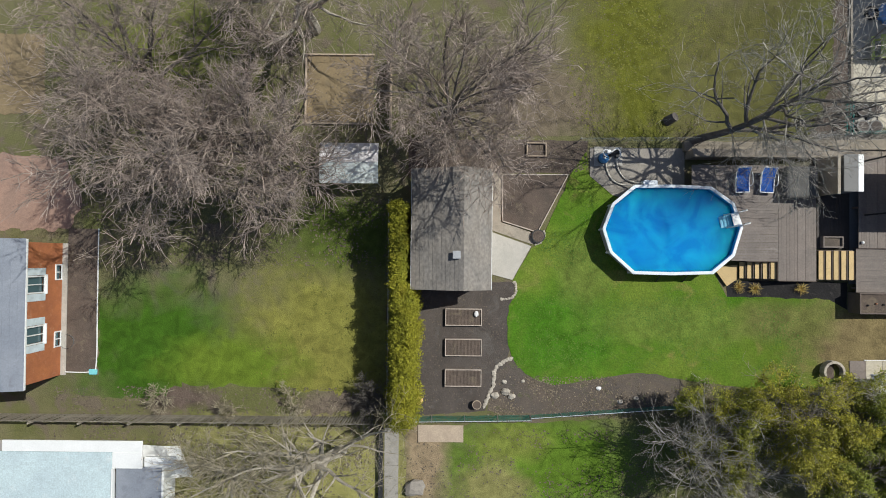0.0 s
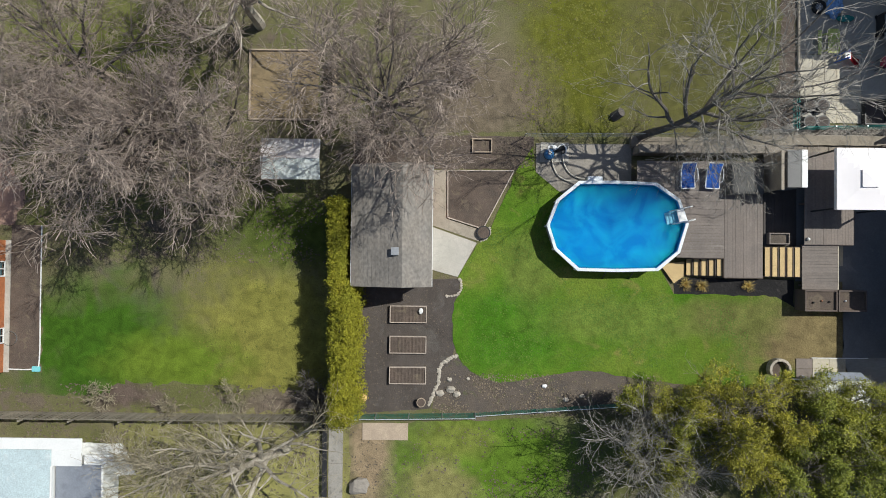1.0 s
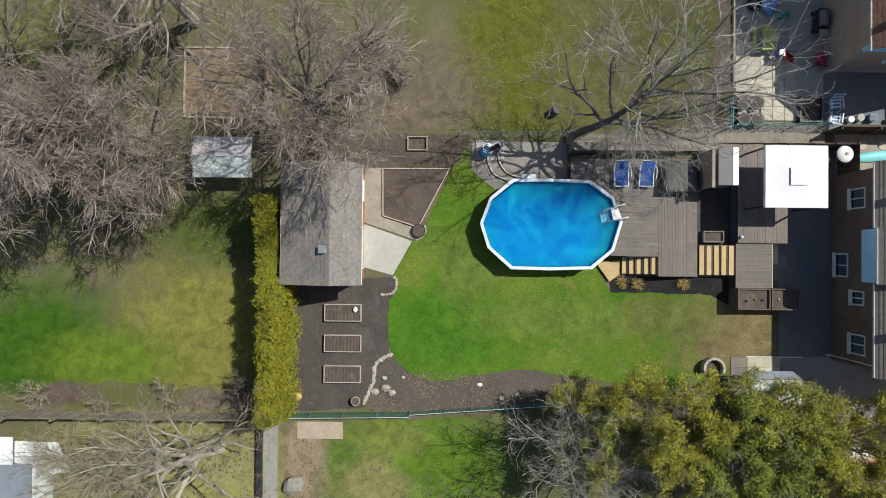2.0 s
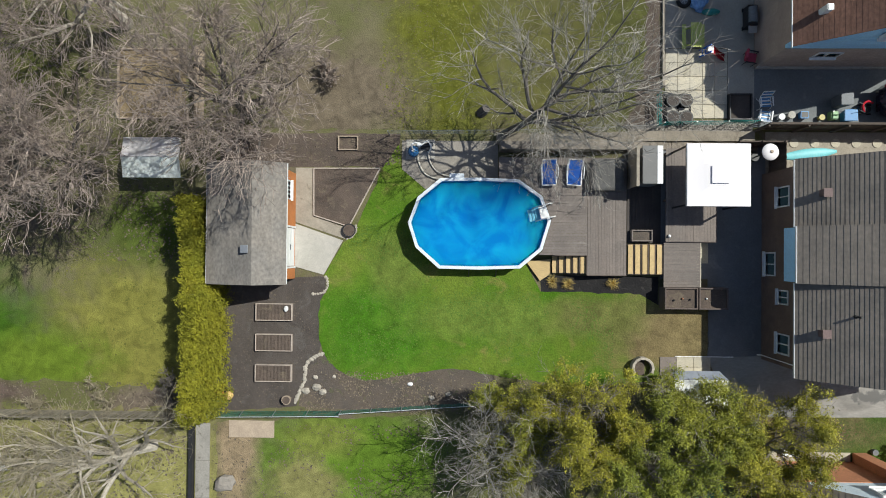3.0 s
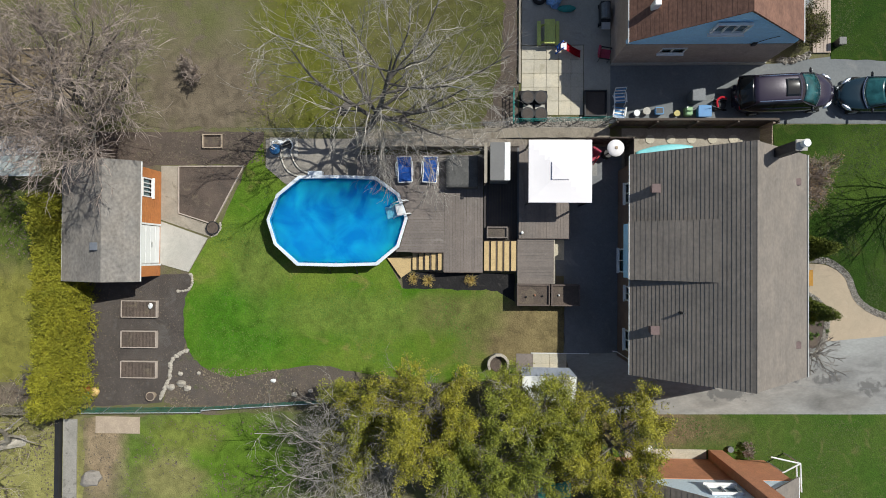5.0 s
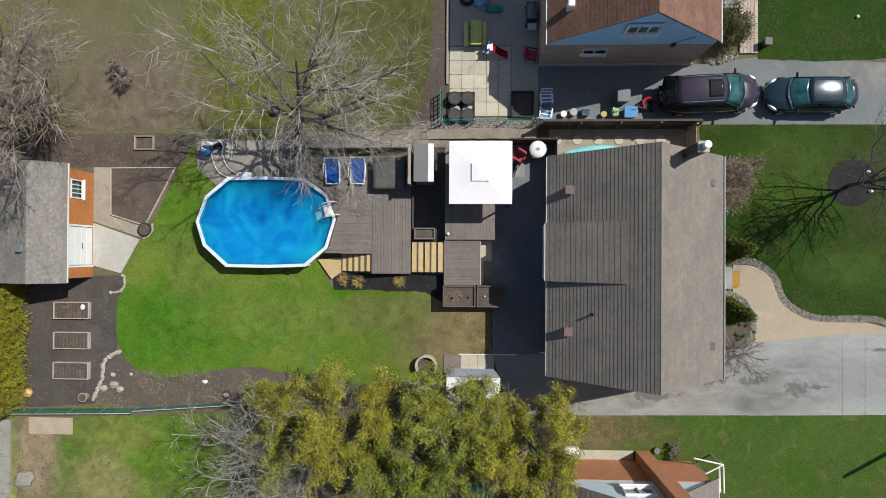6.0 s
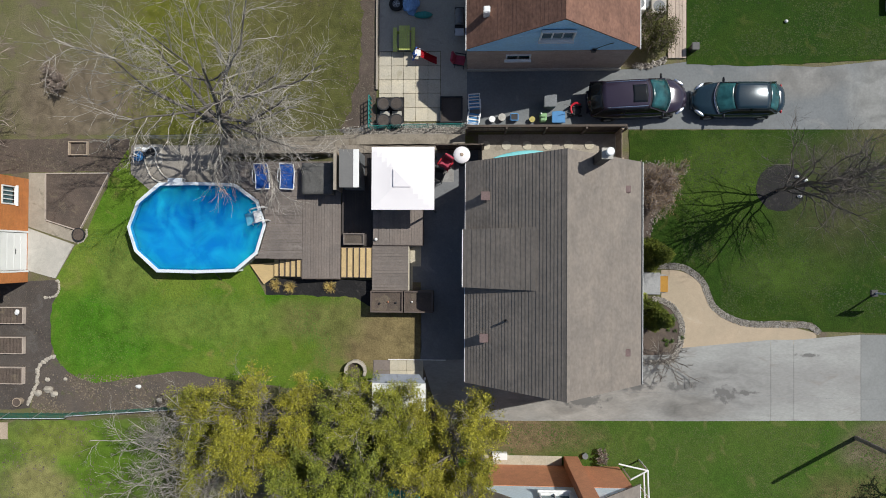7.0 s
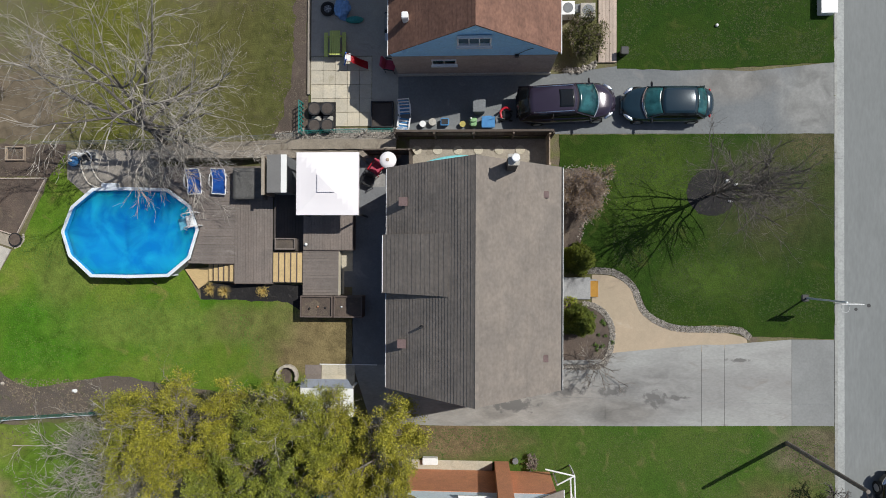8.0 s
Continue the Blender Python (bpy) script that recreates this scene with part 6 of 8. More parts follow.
part("can_body", rod((-1.85, -8.25, 0), (-1.85, -8.25, 0.3), 0.16, 0.13, 14), TEAL, CAN)
part("spout", rod((-1.75, -8.3, 0.1), (-1.4, -8.5, 0.35), 0.03, 0.02, 8), TEAL, CAN)
part("handle", tube(along([(-1.95, -8.2, 0.08), (-2.15, -8.1, 0.2), (-1.95, -8.2, 0.36)], 4), 0.015, 6), TEAL, CAN)


def garden_frame():
    b = thing("garden_bed", "timber-edged bed of bare raked soil beside the shed", "garden bed", (4.8, 3.5, 0))
    ring = [(3.34, 4.81), (7.08, 4.83), (5.36, 1.54), (3.37, 2.16)]
    cx, cy = sum(p[0] for p in ring) / 4, sum(p[1] for p in ring) / 4
    part("soil", prism([(cx + (x - cx) * 0.985, cy + (y - cy) * 0.985) for x, y in ring], -0.02, 0.07), SOIL, b, "bare raked soil")
    for (ax, ay), (bx, by) in zip(ring, ring[1:] + ring[:1]):
        dx, dy = bx - ax, by - ay
        k = 0.03 / math.hypot(dx, dy)
        part("edging_board", prism([(ax + dy * k, ay - dx * k), (bx + dy * k, by - dx * k), (bx - dy * k, by + dx * k), (ax - dy * k, ay + dx * k)], -0.02, 0.13), BEDWOOD, b, "pale edging board")


garden_frame()
FR = thing("cold_frame", "small open pale timber frame on the soil", "frame", (5.25, 6.24, 0))
for a in ((4.70, 5.83, 5.84, 5.90), (4.70, 5.83, 6.58, 6.64), (4.70, 4.76, 5.90, 6.58), (5.77, 5.83, 5.90, 6.58)):
    part("plank", box(*a, 0, 0.18, 0.006), PALEWOOD, FR)


def pump():
    p = thing("pool_pump", "blue-grey pool pump and filter with pale hoses", "pool pump", (9.2, 5.9, 0.05))
    part("base_slab", box(8.55, 10.15, 5.35, 6.45, 0.03, 0.10, 0.01), CONC, p, "pale concrete base slab")
    part("filter_tank", ball((8.98, 5.72, 0.44), 0.30, 3, (1, 1, 1.15)), LIGHTBLUE, p, "blue filter tank", True)
    part("tank_band", rod((8.98, 5.72, 0.42), (8.98, 5.72, 0.48), 0.315, 0.315, 20), BLACK, p)
    part("tank_base", rod((8.98, 5.72, 0.10), (8.98, 5.72, 0.2), 0.24, 0.24, 16), BLACK, p)
    part("valve", rod((8.98, 5.72, 0.72), (8.98, 5.72, 0.92), 0.10, 0.08, 12), WHITE, p)
    part("valve_lever", rod((8.86, 5.78, 0.93), (9.2, 5.62, 0.93), 0.025, 0.02, 8), BLACK, p)
    part("motor", rod((9.35, 5.98, 0.27), (9.95, 6.15, 0.27), 0.14, 0.14, 14), BLACK, p, "black pump motor")
    part("fan_cover", rod((9.93, 6.145, 0.27), (10.05, 6.18, 0.27), 0.155, 0.12, 14), GREY, p)
    part("strainer", rod((9.3, 6.1, 0.10), (9.3, 6.1, 0.48), 0.13, 0.13, 12), WHITE, p)
    part("pipe", tube(along([Vector((9.3, 6.1, 0.42)), Vector((9.1, 6.2, 0.55)), Vector((8.9, 6.05, 0.7)), Vector((8.95, 5.8, 0.82))], 5), 0.04, 8), WHITE, p, "white plastic pipe")
    part("pipe", tube(along([Vector((9.4, 6.05, 0.5)), Vector((9.75, 6.28, 0.5)), Vector((9.95, 5.95, 0.4)), Vector((9.78, 5.7, 0.25))], 5), 0.04, 8), WHITE, p, "white plastic pipe")
    part("strainer", rod((9.78, 5.85, 0.10), (9.78, 5.85, 0.46), 0.09, 0.09, 12), BLACK, p)
    for a in ([(9.2, 5.8, 0.3), (9.25, 5.2, 0.12), (9.6, 4.55, 0.12), (10.3, 4.25, 0.2), (11.2, 4.25, 0.75)], [(9.75, 5.95, 0.3), (9.9, 5.2, 0.12), (10.3, 4.65, 0.12), (10.9, 4.4, 0.2), (11.6, 4.27, 0.75)]):
        part("hose", tube(along([Vector(c) for c in a], 6), 0.045, 8), mat("hose_plastic", (0.62, 0.58, 0.5), (0.5, 0.46, 0.4), 0.6, 2, 14, 0.1), p, "pale ribbed pool hose")
    part("skimmer", box(11.0, 11.8, 4.16, 4.42, 0.7, 1.14, 0.03), VINYL, p, "white skimmer box")


pump()


# ---- fences ----
def wire_fence(name, label, a, b, height, posts, wires, material, post_mat=STEEL, mesh_step=0.0, lean=(0, 0)):
    """Posts, wires and, where asked, upright strands between a and b."""
    (ax, ay), (bx, by) = a, b
    f = thing(name, label, "fence", (ax, ay, ground_z(ax)))
    n = max(2, posts)
    at = lambda t, h: (ax + (bx - ax) * t + lean[0] * h, ay + (by - ay) * t + lean[1] * h, ground_z(ax + (bx - ax) * t) + h)
    for i in range(n):
        t = i / (n - 1)
        part("post", rod(at(t, -0.1), at(t, height + 0.03), 0.028, 0.028, 8), post_mat, f)
    for k in range(wires):
        h = height * (k + 1) / wires
        part("wire", tube([at(i / 24, h - 0.02 * math.sin(i * 1.3) * (k < wires - 1)) for i in range(25)], 0.014 if k == wires - 1 else 0.006, 4), VINYL if k == wires - 1 and mesh_step else material, f)
    if mesh_step:
        length = math.hypot(bx - ax, by - ay)
        bm = bmesh.new()
        w = Wood(1)
        m = int(length / mesh_step)
        for i in range(m):
            t = (i + 0.5) / m
            w.segments.append((Vector(at(t, 0.02)), Vector(at(t, height)), 0.006, 0.006))
        me = w.mesh("strand", w.segments)
        me.materials.append(material)
        bm.free()
        ob = new("strand", me)
        ob.parent, ob.matrix_parent_inverse = f, f.matrix_basis.inverted()
        tagged(ob, kind="stuff")
    return f


wire_fence("wire_fence", "thin wire boundary fence with steel posts", (7.6, 6.72), (21.9, 6.9), 1.1, 7, 4, STEEL)
wire_fence("mesh_fence", "sagging green plastic mesh fence", (-2.4, -8.95), (5.0, -8.8), 0.7, 5, 9, NETTING, STEEL, 0.06, (0, -0.22))
wire_fence("mesh_fence", "sagging green plastic mesh fence", (5.0, -8.8), (13.6, -8.15), 0.6, 6, 6, NETTING, STEEL, 0.09, (0, -0.10))
wire_fence("wire_fence", "thin wire fence beside the cedar hedge", (-3.0, -8.6), (-3.0, 3.2), 1.2, 6, 3, STEEL)


def picket_fence(x0, x1, y, height, label, wood=FENCE):
    f = thing("picket_fence", label, "fence", (x0, y, 0))
    me = bpy.data.meshes.new("picket")
    bm = box(-0.045, 0.045, -0.01, 0.01, 0.05, height, 0.004)
    bm.to_mesh(me)
    bm.free()
    me.materials.append(wood)
    n = int((x1 - x0) / 0.15)
    rnd = random.Random(9)
    for i in range(n):
        piece("picket", me, f, pose(x0 + (i + 0.5) * (x1 - x0) / n, y, rnd.uniform(-0.03, 0.02), rnd.uniform(-1, 1), rnd.uniform(-1.5, 1.5), 0))
    for z in (0.35, height - 0.25):
        part("rail", box(x0, x1, y - 0.055, y - 0.012, z, z + 0.09, 0.006), wood, f)
    for i in range(9):
        x = x0 + (x1 - x0) * i / 8
        part("post", box(x - 0.045, x + 0.045, y - 0.15, y - 0.06, -0.1, height + 0.05, 0.006), wood, f)


picket_fence(-25.0, -3.4, -9.0, 1.6, "weathered grey picket fence behind the rear lawn", mat("grey_picket", (0.30, 0.27, 0.22), (0.24, 0.21, 0.17), 0.9, 1, 16, 0.4, vary=0.2))


def board_fence(x0, x1, y, z, height, label, wood=FENCE, pitch=0.145):
    f = thing("board_fence", label, "fence", (x0, y, z))
    me = bpy.data.meshes.new("board")
    bm = box(-pitch / 2 + 0.004, pitch / 2 - 0.004, -0.011, 0.011, 0.03, height, 0.003)
    bm.to_mesh(me)
    bm.free()
    me.materials.append(wood)
    n = int((x1 - x0) / pitch)
    rnd = random.Random(4)
    for i in range(n):
        piece("board", me, f, pose(x0 + (i + 0.5) * (x1 - x0) / n, y + rnd.uniform(-0.004, 0.004), z + rnd.uniform(-0.015, 0.015)))
    for h in (0.3, height - 0.25):
        part("rail", box(x0, x1, y - 0.06, y - 0.012, z + h, z + h + 0.09, 0.006), wood, f)
    part("cap", box(x0, x1, y - 0.07, y + 0.05, z + height + 0.02, z + height + 0.05, 0.006), wood, f)
    for i in range(5):
        x = x0 + (x1 - x0) * i / 4
        part("post", box(x - 0.05, x + 0.05, y - 0.165, y - 0.063, z - 0.2, z + height + 0.015, 0.006), wood, f)


board_fence(27.4, 35.5, 6.88, 1.0, 1.6, "dark weathered board fence beside the asphalt drive")
GT = thing("garden_gate", "pale weathered timber gate at the house corner", "gate", (35.3, 6.0, 1.0))
for y in (5.2, 6.75):
    part("gate_post", box(35.25, 35.37, y - 0.06, y + 0.06, 0.7, 2.5, 0.01), PALEWOOD, GT)
for i in range(10):
    part("gate_board", box(35.29, 35.32, 5.28 + i * 0.142, 5.405 + i * 0.142, 1.05, 2.3 + 0.02 * (i % 2), 0.004), PALEWOOD, GT)
for z in (1.25, 2.05):
    part("gate_rail", box(35.322, 35.36, 5.28, 6.68, z, z + 0.09, 0.004), PALEWOOD, GT)
single("plywood_board", box(-1.31, 1.25, -10.37, -9.42, 0.03, 0.075, 0.006), PALEWOOD, "pale plywood sheet lying on the grass", "board")


def plank_walk(x0, x1, y0, y1, z, label, wood, crosswise=True):
    w = thing("plank_walk", label, "walkway", ((x0 + x1) / 2, (y0 + y1) / 2, z - 0.1))
    n = max(2, int((y1 - y0) / 2.0)) if crosswise else max(2, int((x1 - x0) / 0.16))
    for i in range(n):
        if crosswise:
            a = y0 + (y1 - y0) * i / n
            part("slab", box(x0, x1, a + 0.008, a + (y1 - y0) / n - 0.008, z - 0.1, z, 0.008), wood, w)
        else:
            a = x0 + (x1 - x0) * i / n
            part("plank", box(a + 0.006, a + (x1 - x0) / n - 0.006, y0, y1, z - 0.1, z, 0.005), wood, w)


plank_walk(-3.2, -2.4, -18, -9.6, 0.07, "grey slab path along the yard boundary", mat("worn_slab", (0.31, 0.29, 0.26), (0.25, 0.235, 0.21), 0.9, 0.8, 14, 0.4, c=(0.12, 0.11, 0.09), spots=0.5, vary=0.1))
single("boundary_kerb", box(-3.5, -3.26, -18, -9.5, -0.1, 0.35, 0.01), BLACK, "dark timber boundary edge beside the path", "edging")
plank_walk(38.0, 38.95, 10.75, 17, 1.12, "pale pinkish timber walkway to the next house", mat("pink_plank", (0.50, 0.40, 0.33), (0.43, 0.35, 0.29), 0.85, 1, 16, 0.3, vary=0.08), False)

# ---- rear yard ----
layer("fence_bed", [(-16.5, -8.8), (-3.4, -8.8), (-3.4, -7.9), (-8, -7.6), (-12, -7.3), (-15.5, -7.4)], 0.02, dry_ground("fence_bed_earth", (((-15.0, -8.0), (2.2, 0.8), (0.12, 0.09, 0.075)), ((-5.5, -8.3), (2.4, 0.9), (0.15, 0.12, 0.095)))), "brown leaf-strewn bed along the rear fence", "planting bed", 0.5)
def tent():
    t = thing("canopy_tent", "white and pale blue gabled canopy tent", "tent", (-5.1, 5.1, 0))
    x0, x1, y0, y1, ze, zr = -6.75, -3.56, 4.05, 6.25, 1.55, 1.82
    ym = 5.15
    for ya, yb, lb in ((y0, ym, "pale blue canopy sheet"), (y1, ym, "white canopy sheet")):
        bm = bmesh.new()
        n = 12
        rows = [[bm.verts.new((x0 + (x1 - x0) * i / n, ya + (yb - ya) * j / 4, ze + (zr - ze) * j / 4 - 0.05 * math.sin(math.pi * j / 4) - 0.03 * abs(math.sin(math.pi * i / 4)))) for j in range(5)] for i in range(n + 1)]
        for p, q in zip(rows, rows[1:]):
            for j in range(4):
                bm.faces.new((p[j], q[j], q[j + 1], p[j + 1]))
        bmesh.ops.solidify(bm, geom=bm.faces[:], thickness=0.01)
        part("canopy", bm, TENT if ya < ym else CANVAS, t, lb)
    for x in (x0 + 0.05, x1 - 0.05):
        for y in (y0 + 0.05, y1 - 0.05):
            part("leg", rod((x, y, 0), (x, y, ze - 0.02), 0.02, 0.02, 6), STEEL, t)
    part("ridge_pole", rod((x0, ym, zr - 0.03), (x1, ym, zr - 0.03), 0.02, 0.02, 6), STEEL, t)


tent()
layer("sand_plot", rect(-7.84, -4.04, 7.68, 11.51), 0.03, TAN, "tan sandy plot inside a low timber edge", "sand plot", 0.05)
layer("tan_yard", [(-30, 8.0), (-22.9, 8.0), (-22.8, 12.6), (-30, 12.6)], 0.02, TAN, "tan bare ground at the rear", "ground", 0.2)
layer("russet_yard", [(-30, 1.4), (-21.5, 1.4), (-20.5, 3.0), (-21.5, 5.5), (-30, 6.0)], 0.015, mat("russet_soil", (0.34, 0.22, 0.17), (0.28, 0.19, 0.15), 0.95, 0.6, 16, 0.8), "reddish bare ground beside the brick house", "ground", 0.4)
SE = thing("timber_edging", "low weathered timber edge of the sand plot", "edging", (-6, 9.6, 0))
for a in ((-7.95, -7.85, 7.6, 11.6), (-7.85, -4.0, 7.58, 7.67), (-7.85, -4.0, 11.52, 11.6)):
    part("timber", box(*a, -0.05, 0.16, 0.01), PALEWOOD, SE)
PF = thing("board_fence", "pale weathered board fence beside the sand plot", "fence", (-3.0, 9.2, 0))
for i in range(14):
    y = 7.1 + i * 0.305
    part("board", box(-3.02, -2.99, y, y + 0.29, 0.02, 1.25 + 0.03 * (i % 3), 0.004), PALEWOOD, PF)
part("rail", box(-2.985, -2.93, 7.1, 11.35, 0.9, 1.0, 0.005), PALEWOOD, PF)
single("log_stump", rod((12.7, 7.95, -0.02), (13.0, 8.12, 0.5), 0.28, 0.25, 14), BARK, "cut dark log standing on the upper lawn", "log")

# ---- on the decks ----
def lounger(at, turn, label):
    l = thing("sun_lounger", label, "lounger", group="loungers on the pool deck")
    for s in (-1, 1):
        part("side_rail", rod((s * 0.33, -0.62, 0.28), (s * 0.33, 0.15, 0.30), 0.028, 0.028, 8), WHITE, l, "white tube rail")
        part("back_rail", rod((s * 0.33, 0.15, 0.30), (s * 0.33, 0.62, 0.62), 0.028, 0.028, 8), WHITE, l, "white tube rail")
        part("armrest", tube(along([Vector((s * 0.38, -0.3, 0.28)), Vector((s * 0.4, -0.2, 0.52)), Vector((s * 0.4, 0.25, 0.54)), Vector((s * 0.37, 0.4, 0.46))], 4), 0.025, 6), WHITE, l, "white curved armrest")
        for y in (-0.5, 0.3):
            part("leg", rod((s * 0.33, y, 0.0), (s * 0.33, y + 0.05, 0.3), 0.022, 0.022, 6), WHITE, l)
    for name, y0, z0, y1, z1 in (("seat", -0.6, 0.31, 0.14, 0.33), ("backrest", 0.16, 0.34, 0.6, 0.65)):
        bm = bmesh.new()
        n = 6
        rows = [[bm.verts.new((x, y0 + (y1 - y0) * i / n, z0 + (z1 - z0) * i / n - 0.03 * math.sin(math.pi * i / n))) for x in (-0.315, -0.1, 0.1, 0.315)] for i in range(n + 1)]
        for p, q in zip(rows, rows[1:]):
            for j in range(3):
                bm.faces.new((p[j], q[j], q[j + 1], p[j + 1]))
        bmesh.ops.solidify(bm, geom=bm.faces[:], thickness=0.02)
        part(name, bm, BLUE, l, "blue fabric sling", True)
    for y, z in ((-0.63, 0.28), (0.63, 0.63)):
        part("cross_bar", rod((-0.33, y, z), (0.33, y, z), 0.028, 0.028, 8), WHITE, l)
    l.matrix_basis = pose(*at, 0, 0, turn) @ Matrix.Diagonal((1.12, 1.05, 1, 1))
    return l


LG = lounger((16.35, 4.45, DECK_Z), 2, "blue sling sun lounger with white frame")
copy_thing(LG, pose(17.72, 4.45, DECK_Z, 0, 0, -3))


COVER = mat("dark_mottled_cover", (0.115, 0.112, 0.108), (0.09, 0.088, 0.085), 0.85, 1.4, 10, 0.3, c=(0.14, 0.135, 0.125), spots=0.5)


def covered_box():
    c = thing("covered_table", "square table under a grey fitted cover", "covered table", (19.45, 4.3, DECK_Z))
    bm = box(18.6, 20.28, 3.48, 5.15, DECK_Z, 1.72, 0.0)
    bmesh.ops.subdivide_edges(bm, edges=bm.edges[:], cuts=7, use_grid_fill=True)
    for v in bm.verts:
        low = 1 - (v.co.z - DECK_Z) / (1.72 - DECK_Z)
        v.co.z -= 0.05 * (noise.noise(v.co * 2.1) + 0.4) * (low < 0.2)
        v.co.x += 0.04 * noise.noise(v.co * 3.0) * low
        v.co.y += 0.04 * noise.noise(v.co * 3.0 + Vector((5, 0, 0))) * low
    part("cover", bm, COVER, c, "grey fitted cover", True)


covered_box()
SC = thing("privacy_screen", "narrow beige timber privacy screen on the deck", "screen", (20.6, 4.6, DECK_Z))
part("panel", box(20.62, 20.68, 3.62, 5.6, DECK_Z, 2.82, 0.006), PALEWOOD, SC)
part("cap", box(20.57, 20.73, 3.58, 5.64, 2.823, 2.87, 0.006), WALK, SC)
CB = thing("storage_cabinet", "grey-topped storage cabinet with a white front edge", "cabinet", (21.2, 4.7, DECK_Z + 0.1))
part("cabinet_body", box(20.92, 21.88, 3.75, 5.6, DECK_Z - 0.02, 2.85, 0.01), GREY, CB)
part("lid", box(20.87, 21.6, 3.7, 5.65, 2.853, 2.91, 0.012), TARP, CB, "grey hinged lid")
part("lid_edge", box(21.603, 21.9, 3.7, 5.65, 2.853, 2.93, 0.012), WHITE, CB, "white front edge")
part("handle", rod((21.93, 4.5, 1.9), (21.93, 4.9, 1.9), 0.015, 0.015, 6), BLACK, CB)
single("globe_lamp", ball((22.62, 1.08, 1.80), 0.09, 2), WHITE, "white globe lamp at the deck corner", "lamp", smooth_faces=True)
for x, y in ((22.62, 1.08),):
    single("lamp_base", rod((x, y, 1.72), (x, y, 1.735), 0.09, 0.09, 12), BLACK, "black base plate of a globe lamp", "lamp base")


def heater():
    h = thing("patio_heater", "patio heater with a round white dome", "patio heater", (27.15, 5.3, 1.03))
    part("base", rod((27.15, 5.3, 1.03), (27.15, 5.3, 1.65), 0.24, 0.22, 16), BLACK, h, "dark gas bottle cover")
    part("pole", rod((27.15, 5.3, 1.65), (27.15, 5.3, 2.9), 0.035, 0.035, 10), BLACK, h)
    part("burner", rod((27.15, 5.3, 2.9), (27.15, 5.3, 3.15), 0.11, 0.13, 14), STEEL, h)
    bm = bmesh.new()
    n, rings = 24, ((0.02, 3.33), (0.12, 3.32), (0.28, 3.28), (0.42, 3.20), (0.43, 3.18))
    v = [[bm.verts.new((27.15 + r * math.cos(2 * math.pi * i / n), 5.3 + r * math.sin(2 * math.pi * i / n), z)) for i in range(n)] for r, z in rings]
    for a, b in zip(v, v[1:]):
        for i in range(n):
            bm.faces.new((a[i], b[i], b[(i + 1) % n], a[(i + 1) % n]))
    bm.faces.new(v[0][::-1])
    bm.faces.new(v[-1])
    bmesh.ops.recalc_face_normals(bm, faces=bm.faces[:])
    part("dome", bm, CANVAS, h, "white round reflector dome", True)
    part("knob", rod((27.15, 5.3, 3.33), (27.15, 5.3, 3.37), 0.09, 0.07, 12), PALEWOOD, h)


heater()


def garden_chair(at, turn, fabric, frame_mat, label):
    c = thing("garden_chair", label, "chair")
    part("seat", box(-0.26, 0.26, -0.26, 0.26, 0.38, 0.48, 0.03), fabric, c)
    bm = box(-0.26, 0.26, -0.06, 0.06, 0, 0.55, 0.03)
    bm.transform(pose(0, 0.30, 0.46, -14))
    part("backrest", bm, fabric, c)
    for s in (-1, 1):
        part("armrest", box(s * 0.31 - 0.03, s * 0.31 + 0.03, -0.28, 0.3, 0.60, 0.64, 0.01), frame_mat, c)
        for y in (-0.24, 0.26):
            part("leg", rod((s * 0.29, y, 0), (s * 0.29, y, 0.6), 0.02, 0.02, 6), frame_mat, c)
    c.matrix_basis = pose(*at, 0, 0, turn)


garden_chair((26.25, 5.1, 1.03), -35, PINK, RED, "pink-cushioned garden chair with red arms")
garden_chair((25.85, 4.45, 1.03), -20, BLACK, BLACK, "dark garden chair under the gazebo edge")
single("ground_rug", box(25.6, 26.7, 4.2, 5.4, 1.03, 1.04), mat("grey_rug", (0.30, 0.29, 0.28), None, 0.95, 2, 20, 0.3), "grey outdoor rug under the chairs", "rug")


def trellis():
    t = thing("trellis_screen", "dark timber screen with rails behind the gazebo", "screen", (27, 5.9, 1.0))
    for i in range(13):
        x = 25.9 + i * 0.185
        part("board", box(x, x + 0.183, 5.93, 5.95, 1.03, 2.78 + 0.02 * (i % 2), 0.004), FENCE, t)
    for i in range(8):
        y = 4.56 + i * 0.165
        part("board", box(28.16, 28.18, y, y + 0.163, 1.03, 2.78 + 0.02 * (i % 2), 0.004), FENCE, t)
    for z in (1.2, 2.0, 2.68):
        part("rail", box(25.85, 28.15, 5.88, 5.926, z, z + 0.08, 0.005), FENCE, t)
    for x, y in ((25.85, 5.9), (27.0, 5.9), (28.15, 5.9), (28.17, 4.52)):
        part("post", box(x - 0.05, x + 0.05, y - 0.05, y + 0.05, 0.9, 2.85, 0.008), FENCE, t)


